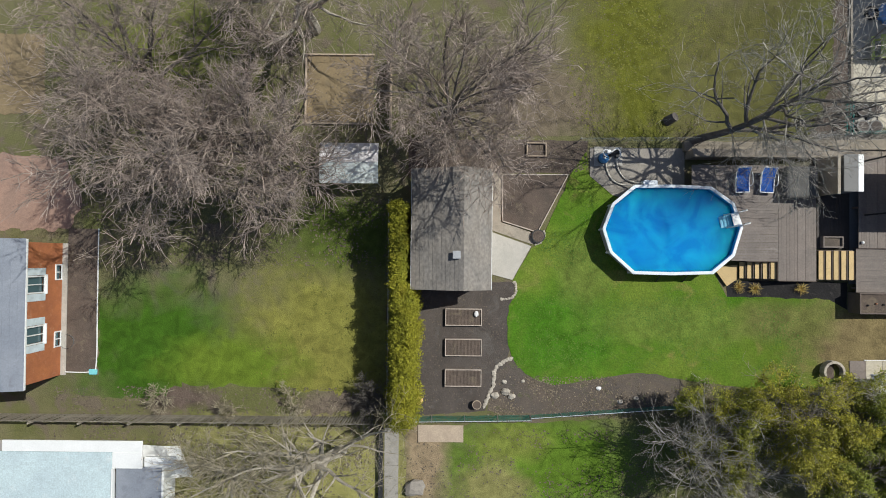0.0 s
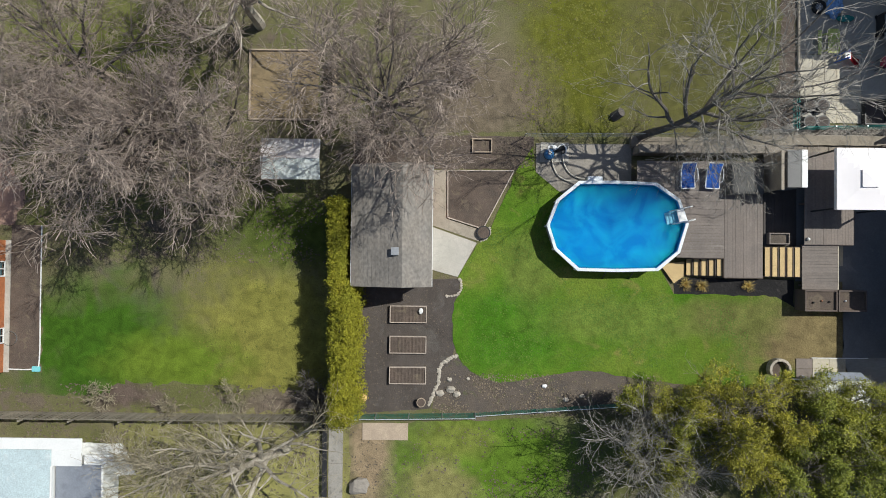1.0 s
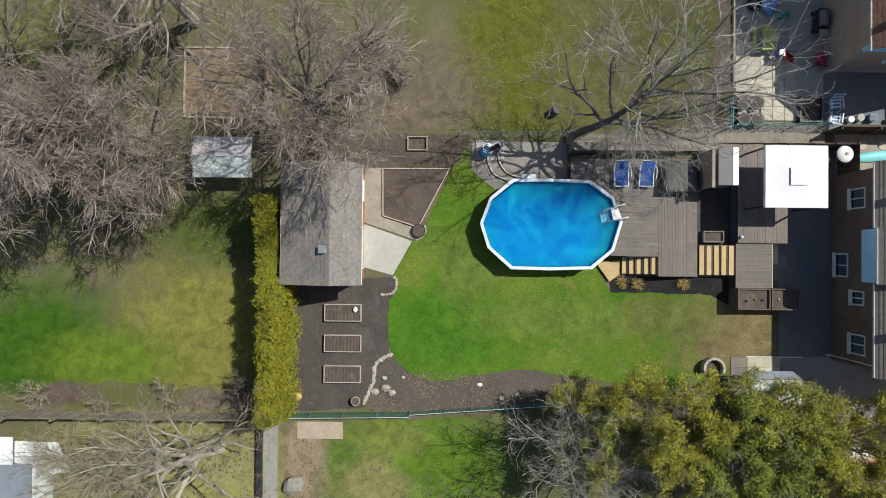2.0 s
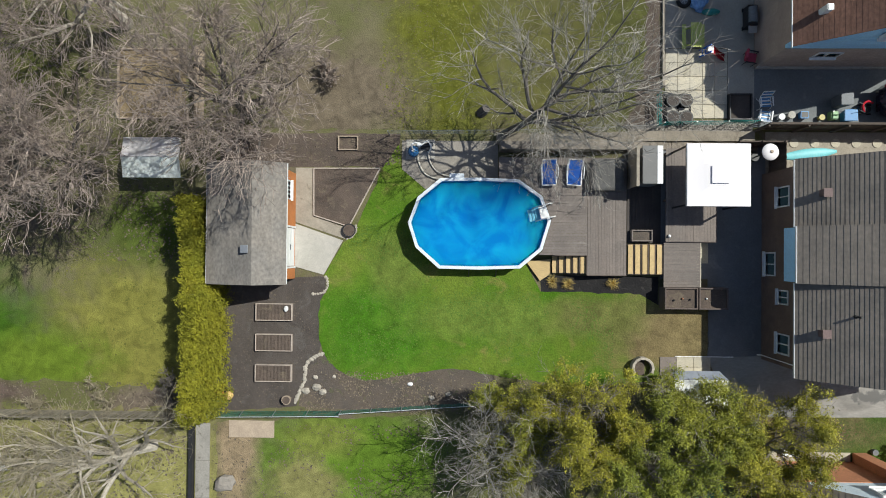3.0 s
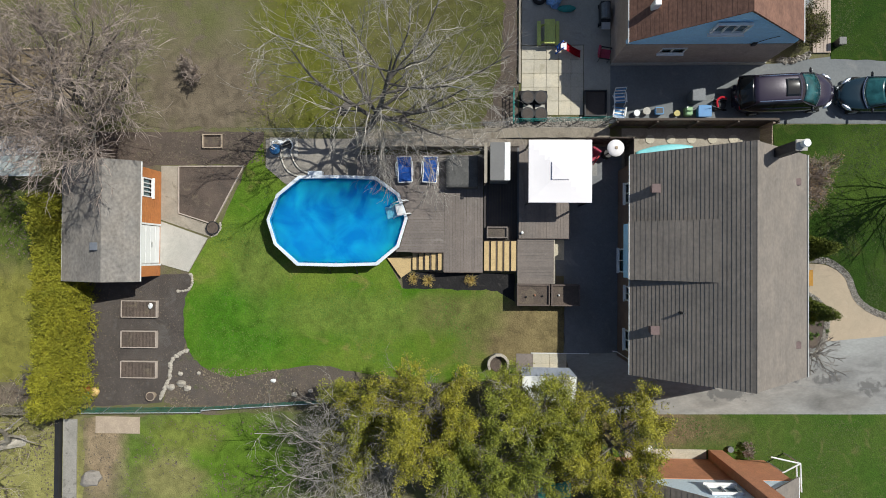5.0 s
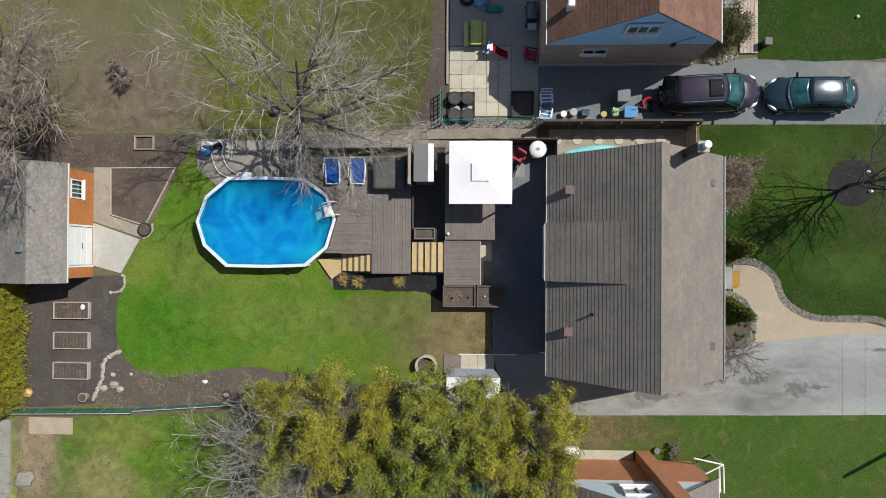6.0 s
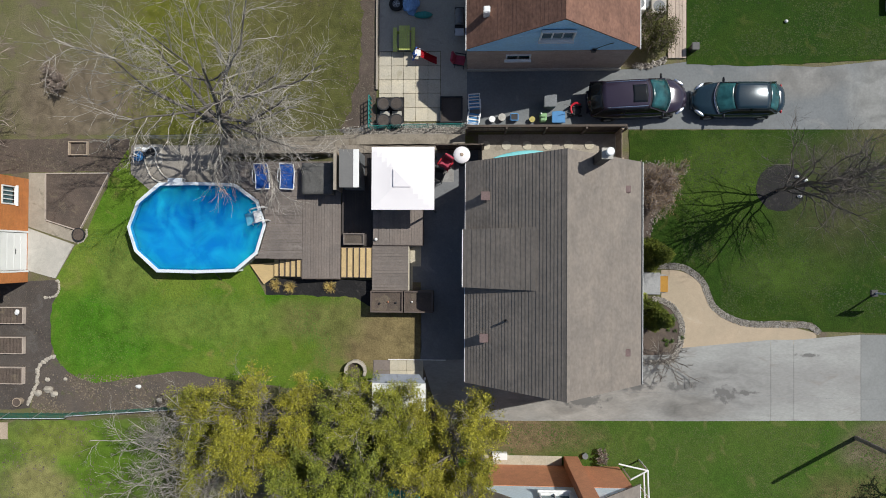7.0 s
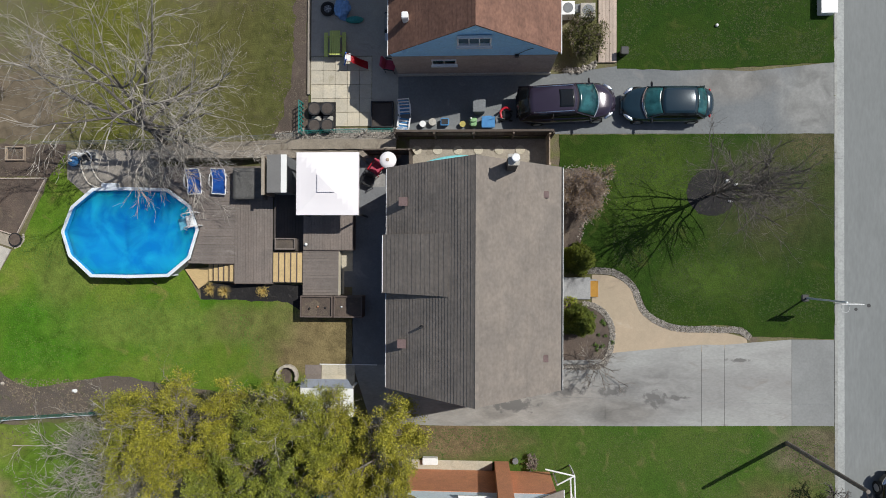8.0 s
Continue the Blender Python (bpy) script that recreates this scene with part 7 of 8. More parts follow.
trellis()
BEIGEBLOCK = mat("beige_block", (0.29, 0.25, 0.205), (0.23, 0.195, 0.16), 0.9, 1.2, 14, 0.5, c=(0.17, 0.145, 0.12), spots=0.4)
RW = thing("retaining_wall", "low beige retaining wall between deck and boundary fence", "wall", (20, 6.2, 0), kind="structure")
for i in range(12):
    a, b = 13.75 + i * 1.15, 13.75 + (i + 1) * 1.15
    part("wall_block", box(a + 0.006, b - 0.006, 5.76, 6.2, -0.2, 1.14, 0.015), BEIGEBLOCK, RW)
layer("wall_backfill", [(13.6, 6.2), (27.3, 6.2), (27.3, 6.72), (13.6, 6.78)], 0.3, mat("beige_earth", (0.29, 0.25, 0.20), (0.22, 0.19, 0.15), 0.95, 0.8, 12, 0.6, c=(0.16, 0.13, 0.10), spots=0.5), "beige earth behind the retaining wall", "earth", 0.04, 0.4)
layer("rubble_strip", [(20.5, 6.75), (27.3, 6.7), (27.3, 7.35), (22.0, 7.4)], 0.05, GRAVEL, "strip of pale rubble beside the boundary", "gravel", 0.05)


def pebbles(name, label, points, width, count, size, seed, lift=0.0, material=None):
    """Uncountable small stones strewn along a line, in one mesh."""
    rnd = np.random.default_rng(seed)
    path = np.array([tuple(p)[:2] for p in along([Vector((*p, 0)) for p in points], 10)])
    seg = np.linalg.norm(np.diff(path, axis=0), axis=1)
    cum = np.concatenate([[0], np.cumsum(seg)])
    verts, faces = [], []
    octa = np.array([(1, 0, 0), (0, 1, 0), (-1, 0, 0), (0, -1, 0), (0, 0, 0.7), (0, 0, -0.7)])
    tri = ((0, 1, 4), (1, 2, 4), (2, 3, 4), (3, 0, 4), (1, 0, 5), (2, 1, 5), (3, 2, 5), (0, 3, 5))
    for _ in range(count):
        d = rnd.uniform(0, cum[-1])
        i = min(len(seg) - 1, int(np.searchsorted(cum, d) - 1))
        i = max(i, 0)
        t = (d - cum[i]) / max(seg[i], 1e-6)
        c = path[i] + (path[i + 1] - path[i]) * t
        nrm = np.array([-(path[i + 1] - path[i])[1], (path[i + 1] - path[i])[0]]) / max(seg[i], 1e-6)
        c = c + nrm * rnd.uniform(-0.5, 0.5) * width
        s = size * rnd.uniform(0.5, 1.4) * rnd.uniform(0.7, 1.3, 3)
        a = rnd.uniform(0, 6.28)
        o = octa * s
        o = np.stack([o[:, 0] * math.cos(a) - o[:, 1] * math.sin(a), o[:, 0] * math.sin(a) + o[:, 1] * math.cos(a), o[:, 2]], 1)
        b = len(verts)
        verts.extend((o + np.array([c[0], c[1], ground_z(c[0]) + lift + s[2] * 0.35])).tolist())
        faces.extend([tuple(b + k for k in f) for f in tri])
    me = bpy.data.meshes.new(name)
    me.from_pydata(verts, [], faces)
    me.materials.append(material or PEBBLE)
    return tagged(new(name, me), label, "gravel", kind="stuff")


PEBBLE = island_material("pebbles", (0.10, 0.088, 0.075), (0.46, 0.42, 0.37))
LITTER = island_material("leaf_litter", (0.07, 0.055, 0.042), (0.18, 0.145, 0.105))
pebbles("rubble", "pale rubble stones along the boundary", [(20.6, 6.95), (24, 7.1), (27.2, 7.05)], 0.5, 1500, 0.038, 1, 0.05)
pebbles("pebble_border", "mixed pebbles bordering the front path", [(37.3, -0.25), (38.2, -0.25), (39.0, -0.4), (39.85, -1.1), (40.45, -2.4), (41.9, -3.2), (44.0, -3.3), (45.4, -3.35), (45.95, -3.75)], 0.32, 4200, 0.031, 2, 0.04)
pebbles("pebble_border", "mixed pebbles bordering the porch bed", [(37.2, -2.0), (37.8, -2.1), (38.45, -2.6), (38.78, -3.5), (38.6, -4.6), (38.2, -5.3)], 0.30, 2200, 0.031, 3, 0.04)
pebbles("pebble_border", "mixed pebbles along the end of the porch bed", [(36.0, -5.3), (37.0, -5.35), (38.2, -5.3)], 0.25, 700, 0.031, 4, 0.04)
pebbles("pebble_border", "pale pebbles round the russet shrub", [(36.0, 5.1), (37.3, 5.2), (38.3, 4.8), (38.5, 4.0), (38.0, 3.2), (37.4, 2.4), (37.0, 1.4)], 0.3, 160, 0.04, 5, 0.04)
layer("porch_bed", [(35.2, -2.0), (37.7, -2.05), (38.4, -2.6), (38.7, -3.5), (38.5, -4.7), (38.2, -5.3), (35.2, -5.3)], 0.035, SOIL, "brown soil bed beside the porch", "planting bed", 0.04)
layer("shrub_bed", [(35.2, 5.1), (37.2, 5.2), (38.2, 4.8), (38.4, 4.0), (37.9, 3.2), (37.3, 2.2), (37.0, 0.6), (35.2, 0.2)], 0.035, SOIL, "brown soil bed along the house front", "planting bed", 0.06)
layer("tree_ring", [(43.95 + 1.3 * math.cos(i * 0.35), 3.9 + 1.25 * math.sin(i * 0.35)) for i in range(18)], 0.04, SHADEMULCH, "round dark mulch bed toned down for the young tree shade", "mulch", 0.08)
for x, y in ((44.75, 4.5), (44.9, 3.45), (45.2, 4.3)):
    single("white_flower", ball((x, y, ground_z(x) + 0.12), 0.10, 2, (1.2, 0.8, 0.8), 0.6), WHITE, "white flower clump at the tree's mulch ring", "flower", "flowers at the tree")


def litter(name, label, x0, x1, y0, y1, count, size, seed, lift=0.03, material=None, where=None):
    """Fallen leaves and twig bits over a stretch of ground."""
    rnd = np.random.default_rng(seed)
    x, y = rnd.uniform(x0, x1, count), rnd.uniform(y0, y1, count)
    keep = np.array([noise.noise((a * 0.5, b * 0.5, seed)) for a, b in zip(x, y)]) + rnd.normal(0, 0.25, count) > 0.0
    if where:
        keep &= np.array([where(a, b) for a, b in zip(x, y)])
    x, y = x[keep], y[keep]
    n = len(x)
    a = rnd.uniform(0, 6.28, n)
    s = size * rnd.uniform(0.5, 1.6, n)
    k = rnd.uniform(0.15, 0.8, n)
    z = np.array([ground_z(v) for v in x]) + lift
    dx, dy = np.cos(a), np.sin(a)
    h = rnd.uniform(0, 0.014, n)
    v = np.stack([np.stack([x - dx * s, y - dy * s, z], 1), np.stack([x + dy * s * k, y - dx * s * k, z + h], 1), np.stack([x + dx * s, y + dy * s, z], 1), np.stack([x - dy * s * k, y + dx * s * k, z + h], 1)], 1).reshape(-1, 3)
    me = bpy.data.meshes.new(name)
    me.from_pydata(v.tolist(), [], np.arange(n * 4).reshape(-1, 4).tolist())
    me.materials.append(material or LITTER)
    return tagged(new(name, me), label, "leaf litter", kind="stuff")


BEDLITTER = island_material("bed_litter", (0.06, 0.046, 0.034), (0.27, 0.215, 0.15))
litter("leaf_litter", "fallen leaves and twigs over the rear yard", -21, -3.2, -0.5, 14, 16000, 0.06, 11)
litter("leaf_litter", "fallen leaves and twigs over the upper yard", -2.5, 22, 7.0, 16, 8000, 0.034, 12)
litter("leaf_litter", "fallen leaves along the rear fence", -22, -3.4, -15, -7.4, 11000, 0.06, 13)
litter("leaf_litter", "fallen leaves over the planting bed", 2.6, 15.5, -8.9, -6.6, 7000, 0.042, 14, 0.03, BEDLITTER)
litter("leaf_litter", "fallen leaves and chips on the mulch", -1.6, 3.7, -8.8, -1.6, 2500, 0.035, 15)
litter("leaf_litter", "fallen leaves on the soil strip", -2.0, 8.2, 5.0, 6.8, 2500, 0.045, 16)
litter("leaf_litter", "thin fallen leaves over the lower lawn", -2.3, 14, -16, -9.6, 4500, 0.05, 17)
GRASSBITS = island_material("grass_tufts", (0.05, 0.13, 0.010), (0.12, 0.19, 0.025))
litter("grass_tufts", "uneven tufts of the mown lawn", 4.2, 24.5, -6.2, 4.5, 40000, 0.035, 18, 0.035, GRASSBITS, lambda x, y: y < (-2.2 if x > 15.6 else 0.3 + (x - 5) * 1.0 if x < 8.5 else 3.0) and x < 20.0)
MOSSBITS = island_material("moss_tufts", (0.085, 0.095, 0.014), (0.18, 0.175, 0.028))
litter("grass_tufts", "yellow-green tufts on the upper lawn", 7.0, 15.0, 7.1, 17, 6000, 0.06, 22, 0.02, MOSSBITS)
litter("grass_tufts", "pale tufts on the rear lawn", -11.5, -3.3, -8.0, 0.5, 2200, 0.05, 23, 0.02, MOSSBITS)
FRONTBITS = island_material("front_tufts", (0.018, 0.042, 0.005), (0.055, 0.075, 0.013))
litter("grass_tufts", "uneven tufts of the front lawn", 38.8, 50.0, -3.0, 6.8, 22000, 0.04, 19, 0.035, FRONTBITS, lambda x, y: y > -0.1 if x < 40.8 else y > -2.9)
SIDEBITS = island_material("side_tufts", (0.045, 0.085, 0.010), (0.085, 0.11, 0.024))
litter("grass_tufts", "uneven tufts of the side lawn", 28, 50.0, -13.5, -8.7, 18000, 0.04, 20, 0.035, SIDEBITS)
litter("grass_tufts", "uneven tufts of the far front lawn", 39.2, 50.0, 10.9, 15.5, 12000, 0.04, 21, 0.035, FRONTBITS)


single("drive_crack", tube([(35.0 + i * 0.6, -6.9 + 0.04 * math.sin(i * 1.9) - 0.012 * i, ground_z(35.0 + i * 0.6) + 0.044) for i in range(26)], 0.005, 4), GREY, "hairline crack across the concrete drive", "crack", kind="structure")
AR = thing("arbour", "white slender arbour at the house corner", "arbour", (36.2, -10.8, 0.9))
for p, q in (((35.1, -10.2, 2.6), (36.55, -10.5, 2.6)), ((36.55, -10.5, 2.6), (36.6, -11.9, 2.6)), ((35.7, -10.97, 2.6), (36.55, -10.5, 2.6)), ((36.35, -10.6, 2.6), (36.4, -11.9, 2.6))):
    part("top_bar", rod(p, q, 0.04, 0.04, 6), WHITE, AR)
for x, y in ((36.55, -10.5), (36.6, -11.9), (35.7, -10.97)):
    part("post", rod((x, y, 0.8), (x, y, 2.6), 0.045, 0.045, 6), WHITE, AR)
single("white_crate", box(28.8, 29.6, -10.55, -10.2, 0.9, 1.35, 0.02), WHITE, "white crate on the paved ledge", "crate")
single("grey_tub", rod((33.7, -10.3, 0.9), (33.7, -10.3, 1.25), 0.13, 0.16, 14), GREY, "grey tub beside the brick chimney", "tub")


def grass_clump(x, y, seed):
    """A tuft of arching dry blades."""
    t = thing("grass_clump", "tan ornamental grass clump in the black mulch", "grass clump", (x, y, ground_z(x)), "grass clumps below the deck")
    w = Wood(seed)
    for _ in range(150):
        a, out = w.rnd.uniform(0, 6.283), w.rnd.uniform(0.3, 1.4)
        w.limb(Vector((x, y, ground_z(x))), Vector((math.cos(a) * out, math.sin(a) * out, 1)).normalized(), w.rnd.uniform(0.25, 0.5), 0.008, 0.003, 3, 0.12, -0.22)
    me = w.mesh("blades", w.segments)
    me.materials.append(STRAWBLADE)
    ob = new("blades", me)
    ob.parent, ob.matrix_parent_inverse = t, t.matrix_basis.inverted()


for k, (x, y) in enumerate(((16.75, -1.45), (17.6, -1.55), (19.95, -1.5))):
    grass_clump(x, y, 80 + k)
bush("dry clump at the corner of the brick house", (34.6, -10.35), 0.8, 0.5, 64, TWIG, 4)


# ---- fire ring and lower patio ----
def fire_ring():
    f = thing("fire_ring", "half ring of pale blocks round a fire pit", "fire ring", (21.45, -5.95, ground_z(21.45)))
    me = bpy.data.meshes.new("block")
    bm = prism([(0.45, -0.105), (0.59, -0.138), (0.59, 0.138), (0.45, 0.105)], 0.0, 0.42)
    bmesh.ops.bevel(bm, geom=bm.edges[:], offset=0.015, segments=1, affect="EDGES")
    bm.to_mesh(me)
    bm.free()
    me.materials.append(STONE)
    for i in range(9):
        piece("block", me, f, pose(21.45, -6.0, ground_z(21.45) - 0.02, 0, 0, -15 + i * 26.5))
    part("ash", rod((21.45, -6.0, ground_z(21.45) - 0.02), (21.45, -6.0, ground_z(21.45) + 0.05), 0.43, 0.43, 20), SOIL, f, "brown ash bed")


fire_ring()
PT = thing("paved_patio", "small patio of pale slabs beside the lawn", "patio", (24.2, -6.0, 1.0), kind="structure")
for i in range(3):
    for j in range(2):
        part("slab", box(22.4 + i * 0.9 + 0.006, 23.3 + i * 0.9 - 0.006, -6.5 + j * 0.55 + 0.006, -5.95 + j * 0.55 - 0.006, 0.9, 1.06, 0.008), SLAB if i else DECK, PT)
PV = thing("patio_cover", "low white patio cover with a sloping grey edge", "patio cover", (24.0, -6.7, 1.0))
for y0, y1, z0, z1, inset, m, words in ((-7.75, -6.3, 2.52, 2.62, 0.0, WHITE, "white roof sheet"), (-6.296, -5.9, 2.62, 2.36, 0.35, GREYROOF, "sloping grey edge")):
    bm = bmesh.new()
    n = 12
    rows = [[bm.verts.new((22.6 + (2.75 - c) * i / n, y, z + (0.012 if i % 2 else 0))) for i in range(n + 1)] for y, z, c in ((y0, z0, 0), (y1, z1, inset))]
    for i in range(n):
        bm.faces.new((rows[0][i], rows[0][i + 1], rows[1][i + 1], rows[1][i]))
    bmesh.ops.recalc_face_normals(bm, faces=bm.faces[:])
    bmesh.ops.solidify(bm, geom=bm.faces[:], thickness=0.03)
    part("roof_sheet", bm, m, PV, words)
for x in (22.7, 25.2):
    for y in (-7.65, -6.35):
        part("post", box(x - 0.04, x + 0.04, y - 0.04, y + 0.04, 0.9, 2.5, 0.005), WHITE, PV)
    part("beam", box(x - 0.03, x + 0.03, -7.6, -6.4, 2.38, 2.47, 0.005), WHITE, PV)
PE = thing("patio_edging", "thin white edging round the small patio", "edging", (24.0, -5.4, 1.0), kind="structure")
part("edge_strip", box(23.2, 26.3, -5.385, -5.345, 0.95, 1.1, 0.006), WHITE, PE)
part("edge_strip", box(22.05, 23.5, -6.56, -6.52, 0.95, 1.1, 0.006), WHITE, PE)
LS = thing("garden_shed", "small dark green shed under the trees", "shed", (24.2, -12.6, 0.9))
part("wall", box(23.5, 25.0, -13.6, -11.7, 0.8, 2.5), FENCE, LS)
for s in (-1, 1):
    bm = box(0, 0.95, -13.7, -11.6, 0, 0.05)
    bm.transform(Matrix.Translation((24.25, 0, 3.0)) @ pose(0, 0, 0, 0, 30 if s > 0 else 150, 0))
    part("roof", bm, TEAL, LS, "dark green sheet roof")
single("fallen_trunk", rod((24.9, -11.2, 2.0), (27.2, -11.1, 2.1), 0.11, 0.08, 8), PALEBARK, "pale cut branch propped under the trees", "branch")
single("branch_prop", rod((26.0, -11.15, 0.9), (26.0, -11.15, 1.98), 0.05, 0.05, 8), PALEBARK, "short stake holding a pale branch", "stake")


# ---- upper neighbour's patio ----
def slab_patio():
    p = thing("slab_patio", "patio of square tan slabs behind the next house", "patio", (25, 11, 1.0), kind="structure")
    me = bpy.data.meshes.new("slab")
    bm = box(-0.325, 0.325, -0.37, 0.37, -0.06, 0.0, 0.008)
    bm.to_mesh(me)
    bm.free()
    me.materials.append(SLAB)
    rnd = random.Random(8)
    for i in range(5):
        for j in range(5):
            piece("slab", me, p, pose(22.95 + i * 0.665, 7.85 + j * 0.755, ground_z(23 + i * 0.66) + 0.05 + rnd.uniform(-0.006, 0.006), 0, 0, rnd.uniform(-0.6, 0.6)))


slab_patio()
layer("patio_concrete", [(22.62, 11.28), (25.96, 11.28), (25.96, 7.2), (27.38, 7.2), (27.38, 19), (22.62, 19)], 0.045, mat("patio_concrete_tan", (0.40, 0.37, 0.31), (0.35, 0.325, 0.28), 0.85, 0.6, 14, 0.2, c=(0.30, 0.28, 0.24), spots=0.53, fine_mix=0.12), "plain tan concrete part of the patio", "patio")
layer("patio_edge_soil", [(20.4, 6.95), (22.4, 6.95), (22.42, 16.5), (21.7, 16.5), (21.6, 11.0), (21.2, 8.4)], 0.016, SOIL, "strip of bare soil and litter beside the slab patio", "soil", 0.25)
litter("leaf_litter", "fallen leaves on the soil beside the patio", 20.4, 22.4, 6.9, 15, 2600, 0.04, 31)
single("black_mat", box(22.5, 24.0, 7.08, 8.78, ground_z(23.2) + 0.02, ground_z(23.2) + 0.075, 0.005), SHADEMULCH, "dark matting under the planter tubs", "mat")
single("patio_kerb", box(22.45, 22.58, 9.2, 16.5, 0.8, 1.15, 0.01), WALK, "low pinkish kerb along the slab patio", "kerb", kind="structure")


def picnic_table():
    t = thing("picnic_table", "small yellow-green picnic table with two benches", "picnic table", (24.05, 11.8, 1.05))
    for i in range(5):
        part("top_plank", box(23.77 + i * 0.112, 23.875 + i * 0.112, 11.15, 12.45, 1.60, 1.635, 0.005), YELLOW, t)
    for x in (23.5, 24.48):
        part("bench", box(x - 0.09, x + 0.11, 11.15, 12.45, 1.33, 1.365, 0.005), YELLOW, t)
    for y in (11.35, 12.25):
        part("cross_beam", box(23.45, 24.58, y - 0.03, y + 0.03, 1.26, 1.33, 0.004), YELLOW, t)
        for s in (-1, 1):
            part("leg", rod((24.05 + s * 0.15, y, 1.6), (24.05 + s * 0.42, y, 1.06), 0.04, 0.04, 6), YELLOW, t)


def toy_slide():
    t = thing("toy_slide", "red toddler slide with a blue ladder", "slide", (25.0, 10.8, 1.05))
    pts = along([Vector((24.72, 10.98, 1.75)), Vector((25.0, 10.9, 1.62)), Vector((25.4, 10.8, 1.25)), Vector((25.75, 10.7, 1.12))], 6)
    bm = bmesh.new()
    rows = []
    for p in pts:
        rows.append([bm.verts.new((p[0] + 0.03 * 0, p[1] + w, p[2] + h)) for w, h in ((-0.2, 0.1), (-0.17, 0.0), (0.17, 0.0), (0.2, 0.1))])
    for a, b in zip(rows, rows[1:]):
        for j in range(3):
            bm.faces.new((a[j], b[j], b[j + 1], a[j + 1]))
    bmesh.ops.solidify(bm, geom=bm.faces[:], thickness=0.025)
    part("chute", bm, RED, t, "red plastic chute")
    for s in (-1, 1):
        part("ladder_side", rod((24.45, 10.98 + s * 0.18, 1.05), (24.72, 10.98 + s * 0.18, 1.95), 0.04, 0.04, 8), BLUE, t, "blue ladder side")
    for i in range(3):
        part("rung", rod((24.52 + i * 0.07, 10.8, 1.25 + i * 0.22), (24.52 + i * 0.07, 11.16, 1.25 + i * 0.22), 0.03, 0.03, 6), BLUE, t)
    part("platform", box(24.62, 24.92, 10.78, 11.18, 1.70, 1.745, 0.01), WHITE, t, "small white platform")


picnic_table()
toy_slide()
for x, y in ((22.92, 8.35), (23.62, 8.35), (22.92, 7.45), (23.62, 7.45)):
    z = ground_z(x) + 0.05
    p = thing("planter_tub", "round black planter tub with dark soil", "planter tub", (x, y, z), "tubs in a square")
    part("tub", rod((x, y, z), (x, y, z + 0.4), 0.27, 0.34, 18), BLACK, p)
    part("tub_rim", rod((x, y, z + 0.36), (x, y, z + 0.41), 0.36, 0.36, 18), BLACK, p)
    part("soil", rod((x, y, z + 0.38), (x, y, z + 0.418), 0.31, 0.29, 16), MULCH, p)
for x in (22.95, 23.6):
    single("step_slab", box(x - 0.26, x + 0.26, 7.78, 8.02, ground_z(x) + 0.05, ground_z(x) + 0.12, 0.01), CONC, "pale concrete block between the tubs", "block", "blocks between tubs")
GP = thing("green_panel", "teal lattice panel at the patio corner", "panel", (22.2, 7.8, 0.95))
part("panel_frame", box(22.17, 22.23, 6.98, 8.75, 0.9, 0.98, 0.005), TEAL, GP)
for i in range(8):
    part("lattice_bar", box(22.18, 22.22, 7.0 + i * 0.24, 7.06 + i * 0.24, 0.98, 1.75, 0.004), TEAL, GP)
for z in (1.2, 1.5, 1.72):
    part("lattice_rail", box(22.15, 22.178, 6.98, 8.75, z, z + 0.05, 0.004), TEAL, GP)
wire_fence("wire_fence", "thin green wire fence below the slab patio", (22.3, 7.05), (27.3, 7.15), 1.0, 4, 4, TEAL)
planter(25.95, 27.15, 7.35, 8.75, 0.95, 1.35, "black sided compost bed in the shade", BLACK, MULCH)


def tyre():
    t = thing("spare_wheel", "spare wheel with a pale rim leaning on the patio", "wheel", (23.55, 13.8, 1.05))
    bm = bmesh.new()
    n, m = 24, 10
    v = [[bm.verts.new((23.55 + (0.3 + 0.1 * math.cos(2 * math.pi * j / m)) * math.cos(2 * math.pi * i / n), 13.8 + (0.3 + 0.1 * math.cos(2 * math.pi * j / m)) * math.sin(2 * math.pi * i / n), 1.17 + 0.11 * math.sin(2 * math.pi * j / m))) for j in range(m)] for i in range(n)]
    for i in range(n):
        for j in range(m):
            bm.faces.new((v[i][j], v[(i + 1) % n][j], v[(i + 1) % n][(j + 1) % m], v[i][(j + 1) % m]))
    part("tyre", bm, RUBBER, t, "", True)
    r = part("rim", rod((23.55, 13.8, 1.1), (23.55, 13.8, 1.2), 0.21, 0.21, 20), GREY, t)
    for i in range(5):
        a = i * 2 * math.pi / 5
        part("spoke", rod((23.55, 13.8, 1.215), (23.55 + 0.2 * math.cos(a), 13.8 + 0.2 * math.sin(a), 1.215), 0.022, 0.018, 6), STEEL, r)


tyre()
single("blue_tarpaulin", ball((24.35, 13.75, 1.2), 0.5, 3, (0.8, 1.0, 0.45), 0.7), mat("crumpled_blue", (0.20, 0.36, 0.62), (0.14, 0.28, 0.5), 0.5, 3, 10, 0.5), "crumpled pale blue tarpaulin on the patio", "tarpaulin")
single("teal_sledge", ball((25.0, 13.2, 1.15), 0.5, 3, (1.0, 0.38, 0.25), 0.1), TEAL, "teal plastic sledge lying on the patio", "sledge")
GR = thing("barbecue", "covered grey barbecue beside the house wall", "barbecue", (27.0, 12.8, 1.05))
part("cart", box(26.72, 27.22, 12.25, 13.35, 1.1, 1.75, 0.02), BLACK, GR)
part("lid", rod((26.97, 12.4, 1.75), (26.97, 13.2, 1.75), 0.24, 0.24, 16), GREY, GR, "grey rounded lid")
